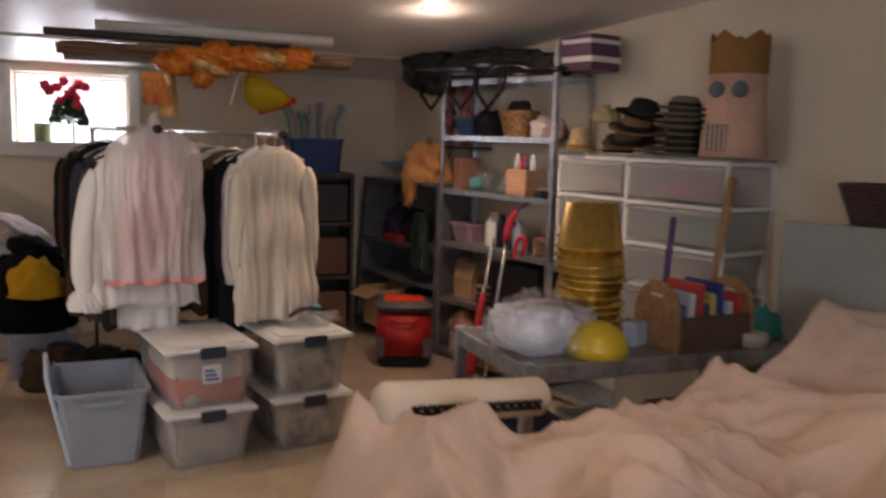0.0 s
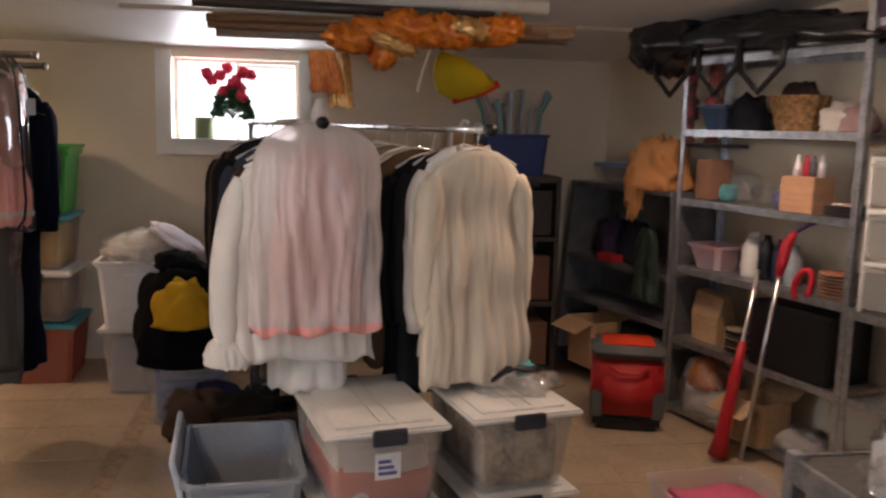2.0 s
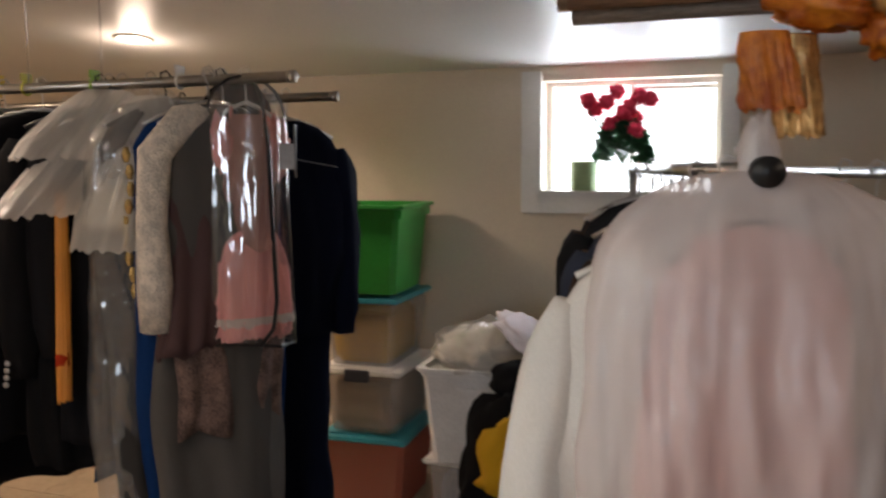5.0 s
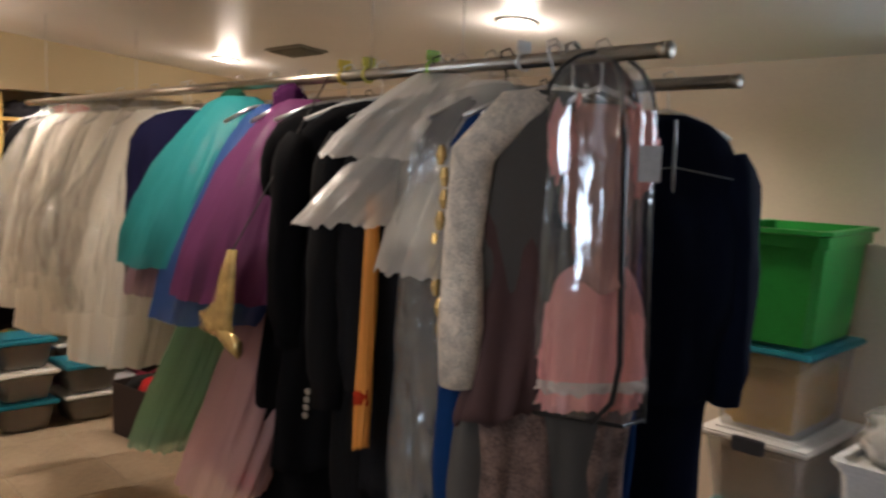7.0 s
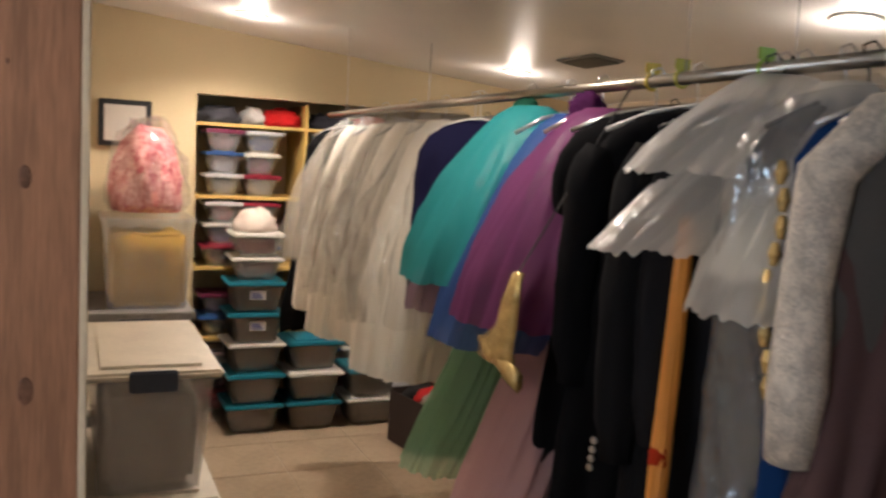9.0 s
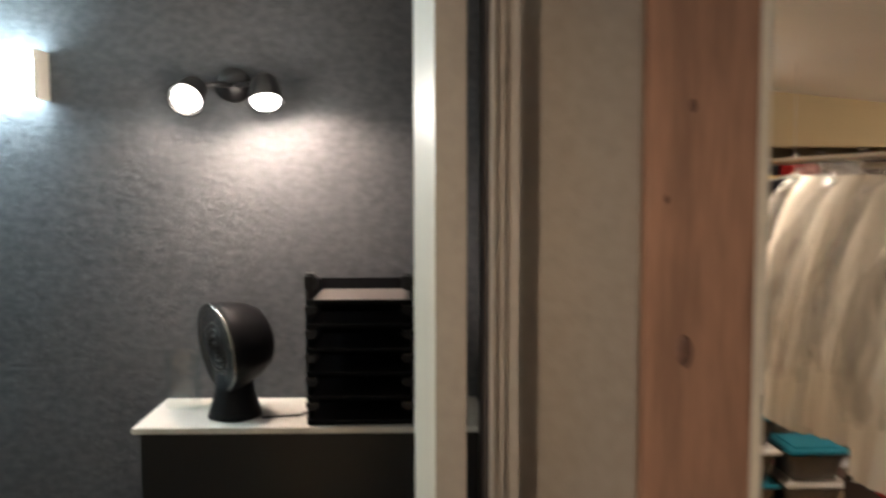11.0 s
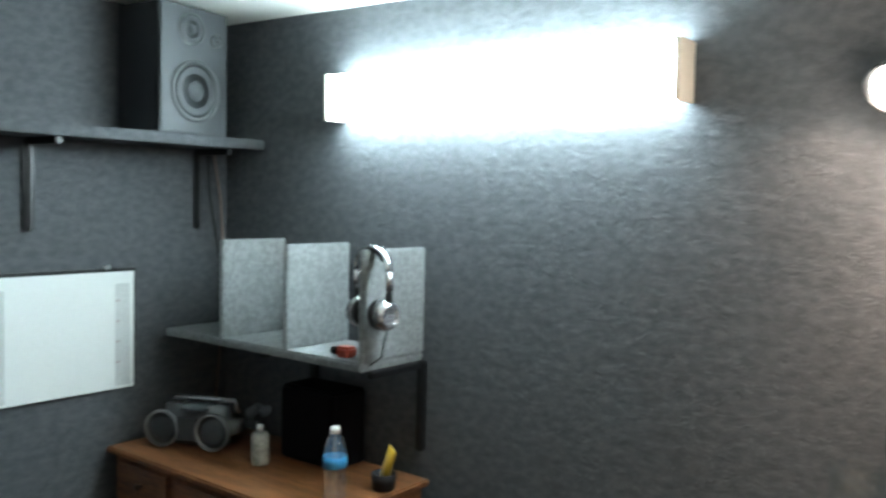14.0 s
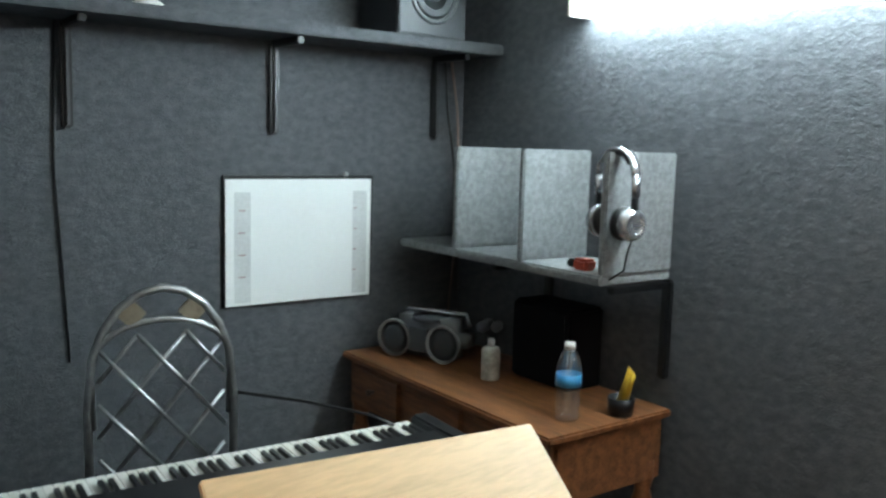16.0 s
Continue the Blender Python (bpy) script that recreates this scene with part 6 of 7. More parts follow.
part("cord", pipe([(0.0, 0, 0.16), (0.0, 0, 0.36)], 0.003, 6), WHITE_PLASTIC, g)

# ---- closet with tubs ----
YW = material("yellow_shelf_paint", (0.6, 0.42, 0.13), 0.55, vary=0.12, scale=4)
g = tagged(thing("closet_shelving", pose(0, 0, 0), "yellow painted built-in closet shelves", "closet shelves"), kind="structure")
for z in (0.5, 0.93, 1.36, 1.79):
    part("shelf", bx(-4.39, -3.92, 4.26, 5.99, z - 0.02, z, 0.002), YW, g)
part("divider", bx(-4.39, -3.93, 4.9, 4.92, 0, 1.93), YW, g)
cg = "tubs in the closet"
cols = [(0.45, 0.04, 0.06), (0.5, 0.3, 0.32), (0.06, 0.1, 0.3), (0.3, 0.32, 0.38), (0.25, 0.03, 0.09), (0.05, 0.05, 0.07), (0.45, 0.4, 0.34)]
lids = [WHITE_PLASTIC, plastic(0.03, 0.1, 0.3), plastic(0.25, 0.015, 0.04), plastic(0.5, 0.5, 0.52), plastic(0.16, 0.02, 0.06)]
k = 0
for k2, (y, c, w) in enumerate(((4.4, (0.06, 0.06, 0.07), 0.13), (4.6, (0.5, 0.48, 0.46), 0.07), (4.78, (0.5, 0.02, 0.02), 0.13), (5.1, (0.04, 0.04, 0.05), 0.14), (5.35, (0.4, 0.03, 0.03), 0.12), (5.6, (0.3, 0.3, 0.32), 0.12), (5.84, (0.05, 0.03, 0.05), 0.12))):
    solid("folded_costume", lump(0.14, w, 0.075, 0.4, 4, 200 + k2, 14, True, None, pose(-4.08, y, 1.792)), cloth(*c), "folded costume lying on the top closet shelf", "costume", "folded costumes in the closet", smooth=True)
for z, rows in ((1.36, 3), (0.93, 3), (0.5, 2), (0.02, 3)):
    for y in (4.42, 4.66, 5.06, 5.32, 5.6, 5.84):
        for r in range(rows if z < 1.7 else 1):
            k += 1
            if (k * 7) % 9 == 0 and r == rows - 1:
                continue
            storage_box("closet_tub", pose(-4.05 - 0.02 * (k % 3), y + 0.01 * math.sin(k), z + 0.002 + 0.132 * r, 0, 0, 90), "small clear tub of coloured props", 0.2, 0.24, 0.125, CLEAR, lids[(k * 3) % 5], cloth(*cols[(k * 5) % 7]), None, cg)
TEALP = plastic(0.02, 0.2, 0.28)
sg = "stacked tubs before the closet"
for col, (y, n) in enumerate(((4.575, 7), (4.93, 3), (5.3, 2))):
    z = 0.0
    for r in range(n):
        w = 0.3 if r < 5 else 0.26
        h = 0.17 if r < 5 else 0.13
        storage_box("stacked_tub", pose(-3.72 + 0.01 * math.sin(r * 2.2), y, z, 0, 0, 90 + 2 * math.sin(r)), "smoky clear tub with %s lid in a stack" % ("white" if (r + col) % 3 == 2 else "teal"), w, 0.3, h, clear("smoky_plastic", (0.2, 0.18, 0.16), 0.55, 0.08) if r < 5 else MILKY, WHITE_PLASTIC if (r + col) % 3 == 2 or r >= 5 else TEALP, cloth(*cols[(r * 3 + col) % 7]), None, sg, tag_white=col == 0 and r in (3, 4))
        z += h + 0.01
solid("folded_cloth", lump(0.13, 0.12, 0.1, 0.25, 3, 111, 14, True, None, pose(-3.72, 4.575, 1.165)), cloth(0.6, 0.52, 0.45), "folded white cloth on stacked tubs", "cloth", smooth=True)
g = thing("grey_counter", pose(-3.5, 3.92, 0), "grey topped low counter beside the closet", "counter")
part("top", bx(-0.38, 0.34, -0.3, 0.26, 0.76, 0.8, 0.006), material("grey_counter_top", (0.2, 0.19, 0.18), 0.5), g)
part("body", bx(-0.36, 0.3, -0.28, 0.22, 0, 0.76, 0.004), plastic(0.03, 0.03, 0.03), g)
storage_box("large_clear_tub", pose(-3.48, 3.95, 0.802, 0, 0, 90), "large clear tub of mustard cloth", 0.44, 0.5, 0.48, CLEAR, None, cloth(0.5, 0.3, 0.04))
g = thing("flowered_cloth_bag", pose(-3.5, 3.95, 1.29), "clear bag of pink flowered cloth in a tub", "bag")
part("cloth", lump(0.2, 0.18, 0.32, 0.15, 3, 114, 16), material("pink_floral", (0.6, 0.3, 0.28), 0.8, vary=0.8, scale=22, fine=60, second=(0.4, 0.04, 0.07)), g, "", True)
part("film", lump(0.22, 0.2, 0.36, 0.2, 3, 115, 16), BAG, g, "", True)
g = thing("framed_picture", pose(-3.885, 3.86, 1.62, 0, 0, 0), "dark framed picture on the wall", "picture")
part("frame", bx(0, 0.02, -0.14, 0.14, 0, 0.26, 0.004), BLACK, g)
part("sheet", bx(0.02, 0.023, -0.11, 0.11, 0.03, 0.23), cloth(0.5, 0.46, 0.4), g)
for r in range(3):
    storage_box("large_tub", pose(-1.35, 3.79, 0.352 * r, 0, 0, 90), "large milky tub with white lid and dark latch", 0.32, 0.66, 0.345, MILKY, plastic(0.62, 0.55, 0.42), cloth(0.4, 0.36, 0.3), LATCH, "large tubs by the partition")
for r in range(2):
    g = storage_box("large_tub", pose(-2.2, 3.82, 0.352 * r, 0, 0, 90), "large milky tub with white lid", 0.4, 0.6, 0.345, MILKY, plastic(0.62, 0.55, 0.42), cloth(0.4, 0.36, 0.3), LATCH, "large tubs by the partition")
shoe_box = carton(pose(-3.15, 5.5, 0, 0, 0, 10), 0.4, 0.34, 0.3, "low dark carton of shoes under the costumes", False, cloth(0.06, 0.045, 0.04))
for k in range(4):
    part("shoe", lump(0.05, 0.11, 0.06, 0.25, 3, 170 + k, 12, True, None, pose(-0.13 + 0.085 * k, 0.02 * (k % 2), 0.24, 8, 0, 12 * k)), cloth(*((0.02, 0.02, 0.02), (0.35, 0.02, 0.02), (0.3, 0.25, 0.2), (0.02, 0.02, 0.03))[k]), shoe_box, "", True)
g = thing("red_shoe", pose(-2.12, 5.50, 0, 0, 0, 20), "small red cloth shoe lying on the floor", "shoe")
part("upper", lump(0.1, 0.04, 0.05, 0.2, 2.5, 6, 14), cloth(0.45, 0.02, 0.02), g, "", True)
part("sole", bx(-0.1, 0.1, -0.035, 0.035, 0, 0.008, 0.003), BLACK, g, "black sole")


# ---- the dark room ----
structure("dark_wall_west", bx(-2.42, -2.3, -0.24, 3.48, 0, 2.6), CARPET, "wall covered in charcoal felt carpet", "wall")
structure("dark_wall_south", bx(-2.3, -0.27, -0.24, -0.12, 0, 2.6), CARPET, "wall covered in charcoal felt carpet", "wall")
structure("dark_wall_north", bx(-2.3, -0.27, 3.44, 3.478, 0, 2.6), CARPET, "wall covered in charcoal felt carpet", "wall")
structure("dark_wall_east", bx(-0.31, -0.272, -0.12, 1.5, 0, 2.6), CARPET, "wall covered in charcoal felt carpet", "wall")
structure("dark_ceiling", skin([[(x, -0.24, 2.482), (x, 3.6, 2.405), (x, 3.6, 2.6), (x, -0.24, 2.6)] for x in (-2.42, -0.152)]), material("pale_ceiling", (0.6, 0.6, 0.56), 0.7, vary=0.05), "pale painted ceiling of the dark room", "ceiling")
structure("dark_floor", bx(-2.3, -0.16, -0.12, 3.44, -0.004, 0.004), DARK_FLOOR, "dark carpet floor", "floor")

# fluorescent fixture
g = thing("fluorescent_light", pose(-2.3, 1.245, 2.05), "long lit fluorescent wall light with wooden ends", "wall light")
part("diffuser", bx(0.035, 0.1, -0.655, 0.655, 0.0, 0.16, 0.012), glow("lit_diffuser", (0.78, 0.96, 1.0), 64.0), g, "glowing white diffuser")
for s in (-1, 1):
    # Strong light from the diffuser is put into the pale colour of the wood.
    part("end_block", bx(0.0, 0.104, s * 0.664 - 0.008, s * 0.664 + 0.008, -0.003, 0.164, 0.003), material("tube_lit_pine_end", (0.85, 0.77, 0.66), 0.5, vary=0.1), g, "wooden end, coloured paler for the light of the tube")
part("back_plate", bx(0.002, 0.03, -0.655, 0.655, 0.04, 0.12, 0.003), WHITE_PLASTIC, g)
# twin spots
g = thing("twin_spotlight", pose(-2.3, 2.57, 2.1), "twin black wall spotlights, both lit", "spotlight")
part("base", lathe([(0.001, 0), (0.06, 0), (0.06, 0.03), (0.001, 0.032)], 24, None, pose(0, 0, 0, 0, 90, 0)), BLACK, g, "", True)
for s, yw in ((-1, -10), (1, 18)):
    part("arm", pipe([(0.02, 0, 0), (0.06, s * 0.06, 0.0), (0.1, s * 0.13, -0.02)], 0.01, 8), BLACK, g, "", True)
    m = pose(0.14, s * 0.13, -0.05, 0, 122 if s < 0 else 150, yw)
    hd = part("lamp_head", lathe([(0.025, -0.08), (0.045, -0.06), (0.06, 0.02), (0.064, 0.03), (0.058, 0.03), (0.05, 0.0), (0.02, -0.04)], 24, None, m), BLACK, g, "", True)
    part("bulb", lathe([(0.02, -0.03), (0.05, 0.012), (0.045, 0.03), (0.02, 0.045), (0.001, 0.05)], 20, None, m), glow("lit_bulb", (1.0, 0.93, 0.84), 14.0), hd, "glowing bulb", True)

# carpeted cubby shelf on the west wall
g = thing("carpeted_cubby_shelf", pose(0, 0, 0), "wall shelf with upright dividers covered in pale grey carpet", "wall shelf")
part("shelf_board", bx(-2.29, -1.98, -0.08, 0.985, 1.215, 1.245, 0.006), CARPET_LIGHT, g)
for y in (0.262, 0.615, 0.975):
    part("divider", bx(-2.29, -1.985, y - 0.012, y + 0.012, 1.245, 1.607, 0.005), CARPET_LIGHT, g)
for y in (0.45, 0.985):
    br = part("bracket", bx(-2.297, -2.27, y - 0.016, y + 0.016, 0.9, 1.215, 0.006), BLACK, g)
    part("bracket_arm", bx(-2.27, -2.02, y - 0.012, y + 0.012, 1.19, 1.213, 0.004), BLACK, br)
g = thing("headphones", pose(-2.03, 0.985, 1.578, 0, 0, -8), "silver over-ear headphones hung on a divider", "headphones")
SILVER = material("silver_plastic", (0.5, 0.5, 0.52), 0.25, 0.8, vary=0.15)
arc = [(0.0, 0.078 * math.cos(t), -0.05 + 0.078 * math.sin(t)) for t in [math.pi * i / 14 for i in range(15)]]


def strap(points, half, thick):
    """A flat band along points, half wide to each side in x."""
    rings = []
    for k, p in enumerate(points):
        q0, q1 = Vector(points[max(k - 1, 0)]), Vector(points[min(k + 1, len(points) - 1)])
        d0 = (q1 - q0).normalized()
        nn = Vector((1, 0, 0)).cross(d0) * thick
        rings.append([Vector(p) + Vector((sx * half, 0, 0)) + nn * sn for sx, sn in ((-1, -1), (1, -1), (1, 1), (-1, 1))])
    return skin(rings)


part("headband", strap([(0, y * 1.04, z + 0.012) for x, y, z in arc], 0.016, 0.003), SILVER, g, "", True)
part("head_pad", strap(arc[3:12], 0.014, 0.007), BLACK, g, "black head pad", True)
for sd in (-1, 1):
    part("slider", bx(-0.014, 0.014, sd * 0.082 - 0.007, sd * 0.082 + 0.007, -0.1, -0.035, 0.004), SILVER, g, "", True)
    part("yoke", bx(-0.01, 0.01, sd * 0.08 - 0.009, sd * 0.08 + 0.009, -0.135, -0.098, 0.004), BLACK, g, "black yoke")
    cm = pose(0, sd * 0.068, -0.175, -90 * sd, 0, 0)
    cup = part("ear_cup", lathe([(0.001, -0.012), (0.046, -0.012), (0.05, 0.0), (0.047, 0.012), (0.036, 0.022), (0.03, 0.024), (0.028, 0.02), (0.012, 0.022), (0.001, 0.022)], 30, None, cm), SILVER, g, "", True)
    part("ear_pad", lathe([(0.02, -0.04), (0.04, -0.044), (0.05, -0.034), (0.05, -0.018), (0.03, -0.012)], 30, None, cm), BLACK, cup, "black ear pad", True)
    part("cup_mark", bx(-0.014, 0.014, -0.004, 0.004, 0.021, 0.0235, 0.001, None, cm), plastic(0.08, 0.08, 0.09), cup, "dark mark")
part("cable", pipe([(0.0, 0.075, -0.222), (0.01, 0.07, -0.26), (0.0, 0.05, -0.31), (0.012, 0.0, -0.345), (-0.02, -0.05, -0.355)], 0.003, 6), BLACK, g)
g = thing("red_gadget", pose(-2.03, 0.87, 1.247), "small red and black gadget on the shelf", "gadget")
part("body", bx(-0.025, 0.025, -0.03, 0.03, 0, 0.035, 0.008), plastic(0.4, 0.06, 0.03), g)
part("grip", bx(-0.02, 0.02, -0.06, -0.03, 0.005, 0.03, 0.006), BLACK, g)

# long shelf on the south wall with speaker
g = thing("carpeted_wall_shelf", pose(0, 0, 0), "long dark carpeted shelf on black brackets", "wall shelf")
part("board", bx(-2.3, -0.32, -0.12, 0.13, 1.955, 1.995, 0.006), CARPET, g)
for x in (-0.78, -1.46, -2.15):
    br = part("bracket", bx(x - 0.016, x + 0.016, -0.12, -0.095, 1.63, 1.955, 0.008), BLACK, g, "black metal bracket")
    part("bracket_arm", bx(x - 0.012, x + 0.012, -0.095, 0.1, 1.93, 1.953, 0.004), BLACK, br)
    part("bracket_ridge", bx(x - 0.005, x + 0.005, -0.095, -0.088, 1.64, 1.93, 0.002), plastic(0.06, 0.06, 0.065), br)
SPK = plastic(0.06, 0.065, 0.07, 0.5)
for sx, turn, lab in ((-1.96, 6, "dark grey bookshelf loudspeaker on the shelf"), (-0.76, -4, "second dark grey loudspeaker on the shelf")):
    g = thing("bookshelf_speaker", pose(sx, 0.0, 1.995, 0, 0, turn), lab, "loudspeaker", "loudspeakers on the shelf")
    part("cabinet", bx(-0.16, 0.16, -0.115, 0.11, 0, 0.47, 0.006), plastic(0.015, 0.015, 0.018), g)
    part("front_panel", bx(-0.158, 0.158, 0.11, 0.122, 0.003, 0.467, 0.004), SPK, g, "dark grey front panel")
    for x, z, r in ((0.0, 0.16, 0.115), (0.02, 0.385, 0.06), (-0.1, 0.36, 0.026)):
        m = pose(x, 0.122, z, -90, 0, 0)
        dr = part("driver_ring", lathe([(r, 0), (r, 0.006), (r * 0.9, 0.009), (r * 0.85, 0.003), (r * 0.85, 0)], 32, None, m), plastic(0.1, 0.105, 0.11, 0.3), g, "", True)
        part("cone", lathe([(r * 0.85, 0.002), (r * 0.72, 0.005), (r * 0.35, -0.002), (r * 0.3, 0.008), (0.001, 0.013)], 32, None, m), plastic(0.07, 0.075, 0.08, 0.55), dr, "", True)
for k in range(2):
    cb = pipe([(-2.19 - 0.03 * k, -0.1, 1.95), (-2.2 - 0.05 * k, -0.09, 1.75), (-2.24 - 0.02 * k, -0.08, 1.5), (-2.25, -0.08, 1.2), (-2.2, -0.06, 0.86)], 0.005, 6)
    solid("speaker_cable", cb, plastic(0.2, 0.13, 0.11) if k else BLACK, "thin cable running down the wall", "cable", "cables", smooth=True)
solid("wall_cable", pipe([(-0.75, -0.115, 1.95), (-0.74, -0.113, 1.5), (-0.755, -0.113, 1.2), (-0.77, -0.113, 0.9)], 0.004, 6), BLACK, "thin black cable down the wall", "cable", "cables", smooth=True)
solid("white_scrap", lump(0.04, 0.02, 0.02, 0.5, 4, 121, 10, True, None, pose(-0.98, 0.05, 1.995)), WHITE_PLASTIC, "small white scrap on the shelf", "scrap", smooth=True)

# whiteboard
g = thing("whiteboard", pose(-1.57, -0.12, 1.03), "small white marker board with black edge and faint columns", "whiteboard")
part("backing", bx(-0.298, 0.298, 0.0, 0.014, -0.003, 0.458, 0.002), BLACK, g, "black edge")
part("sheet", bx(-0.288, 0.292, 0.014, 0.018, 0.0, 0.445, 0.001), material("white_laminate", (0.78, 0.8, 0.78), 0.35, vary=0.03, scale=2), g)
for x0, x1 in ((-0.27, -0.21), (0.2, 0.26)):
    part("tinted_column", bx(x0, x1, 0.018, 0.0192, 0.01, 0.4), plastic(0.6, 0.62, 0.61), g, "pale grey column")
    for k in range(4):
        part("written_bar", bx(x0 + 0.045 if x0 < 0 else x0 + 0.02, x0 + 0.058 if x0 < 0 else x0 + 0.045, 0.0195, 0.0205, 0.1 + 0.078 * k, 0.104 + 0.078 * k), plastic(0.35, 0.2, 0.2), g)
part("clip", bx(-0.19, -0.17, 0.005, 0.02, 0.455, 0.47, 0.003), CHROME, g)

# wooden desk with its clutter
g = thing("wooden_desk", pose(0, 0, 0), "brown varnished wooden desk with drawers and turned legs", "desk")
part("desktop", bx(-2.26, -1.74, -0.1, 1.05, 0.795, 0.82, 0.006), OAK, g)
part("end_panel", bx(-2.24, -1.78, 1.0, 1.03, 0.6, 0.795, 0.003), OAK, g)
part("front_rail", bx(-1.8, -1.77, -0.08, 1.03, 0.62, 0.795, 0.003), OAK, g)
for k in range(3):
    dr = part("drawer", bx(-1.772, -1.755, -0.05 + 0.36 * k, 0.27 + 0.36 * k, 0.635, 0.78, 0.006), OAK, g)
    part("drawer_knob", lathe([(0.006, 0), (0.006, 0.012), (0.013, 0.018), (0.01, 0.026), (0.001, 0.027)], 14, None, pose(-1.755, 0.11 + 0.36 * k, 0.71, 0, 90, 0)), plastic(0.05, 0.03, 0.02), dr, "", True)
for x, y in ((-2.2, 1.0), (-1.8, 1.0), (-2.2, -0.05), (-1.8, -0.05)):
    part("leg", lathe([(0.018, 0), (0.026, 0.05), (0.02, 0.2), (0.03, 0.4), (0.022, 0.48), (0.034, 0.52), (0.024, 0.56), (0.034, 0.6), (0.034, 0.66)], 16, None, pose(x, y, 0.0)), OAK, g, "", True)
g = thing("boombox", pose(-2.0, 0.12, 0.822, 0, 0, 114), "silver portable cassette radio with round speakers", "radio")
part("body", bx(-0.17, 0.17, -0.09, 0.08, 0.0, 0.15, 0.05), plastic(0.14, 0.145, 0.15, 0.3), g, "", True)
for x in (-0.105, 0.105):
    sp = part("speaker_ring", lathe([(0.07, 0), (0.07, 0.014), (0.066, 0.018), (0.063, 0.006)], 26, None, pose(x, -0.088, 0.07, 90, 0, 0)), plastic(0.2, 0.205, 0.21, 0.3), g, "", True)
    part("speaker_grille", lathe([(0.06, 0.006), (0.035, 0.014), (0.001, 0.017)], 22, None, pose(x, -0.088, 0.07, 90, 0, 0)), plastic(0.04, 0.045, 0.05), sp, "", True)
part("centre_panel", bx(-0.042, 0.042, -0.098, -0.085, 0.03, 0.12, 0.004), plastic(0.05, 0.055, 0.06), g)
part("disc_lid", lathe([(0.075, 0.138), (0.07, 0.15), (0.001, 0.154)], 24, None, pose(0, 0, 0)), plastic(0.1, 0.11, 0.12, 0.25), g, "", True)
part("handle", pipe([(-0.15, 0.03, 0.12), (-0.13, 0.04, 0.16), (0.13, 0.04, 0.16), (0.15, 0.03, 0.12)], 0.01, 8), SILVER, g, "", True)
g = thing("spray_can", pose(-1.98, 0.5, 0.822), "small grey and white aerosol can", "can")
part("can", lathe([(0.03, 0), (0.032, 0.004), (0.032, 0.1), (0.026, 0.112), (0.015, 0.116)], 24), material("can_label", (0.42, 0.44, 0.4), 0.4, 0.3, vary=0.35, scale=24), g, "", True)
part("nozzle", lathe([(0.012, 0.116), (0.012, 0.14), (0.001, 0.141)], 14), plastic(0.5, 0.5, 0.5), g, "", True)
g = thing("water_bottle", pose(-1.91, 0.945, 0.822) @ Matrix.Scale(1.12, 4), "clear plastic water bottle with blue label", "bottle")
part("bottle", lathe([(0.028, 0), (0.032, 0.006), (0.03, 0.03), (0.033, 0.05), (0.03, 0.07), (0.033, 0.085), (0.033, 0.14), (0.024, 0.172), (0.013, 0.185), (0.013, 0.19)], 24), clear("bottle_plastic", (0.75, 0.82, 0.86), 0.05, 0.22, 0.05), g, "", True)
part("label_sleeve", lathe([(0.0337, 0.09), (0.0337, 0.122), (0.0327, 0.122), (0.0327, 0.09)], 24), plastic(0.05, 0.3, 0.6), g, "blue label", True)
part("cap", lathe([(0.0145, 0.187), (0.0145, 0.204), (0.001, 0.205)], 18), WHITE_PLASTIC, g, "white cap", True)
g = thing("yellow_tube", pose(-2.08, 1.0, 0.822, 0, 0, 70) @ Matrix.Scale(1.05, 4), "yellow cosmetic tube leaning in a black holder", "tube")
part("holder", lathe([(0.035, 0), (0.04, 0.05), (0.036, 0.05), (0.03, 0.006)], 18), BLACK, g, "", True)
part("tube", skin([[(0.018 * math.cos(t), 0.018 * math.sin(t), 0) for t in (0, 1, 2, 3, 4, 5.2)], [(0.026 * math.cos(t), 0.005 * math.sin(t), 0.13) for t in (0, 1, 2, 3, 4, 5.2)]], None, True, pose(0, 0, 0.02, 0, 24, 0)), plastic(0.6, 0.38, 0.03), g, "", True)
g = thing("black_monitor", pose(-2.17, 0.62, 0.822, 0, 0, 90), "black loudspeaker box standing at the back of the desk, in shade", "loudspeaker")
part("body", bx(-0.14, 0.14, -0.08, 0.08, 0, 0.27, 0.01), BLACK_CLOTH, g)
part("front_grille", bx(-0.13, 0.13, -0.088, -0.08, 0.01, 0.26, 0.004), BLACK_CLOTH, g)
g = thing("desk_gadget", pose(-2.1, 0.34, 0.822), "small dark desk fan with pale blades", "fan")
part("stand", pipe([(0, 0, 0), (0, 0, 0.1)], 0.008, 8), BLACK, g, "", True)
for k in range(3):
    part("blade", lump(0.028, 0.012, 0.02, 0.2, 3, k, 8, False, None, pose(0.03 * math.cos(k * 2.1), 0.03 * math.sin(k * 2.1), 0.12)), plastic(0.12, 0.13, 0.15), g, "", True)

# metal chair by the south wall
g = thing("metal_lattice_chair", pose(-0.93, 0.3, 0, 0, 0, 174), "grey steel chair with arched lattice back", "chair")
CH = material("brushed_pewter", (0.38, 0.38, 0.38), 0.35, 0.9, vary=0.25)


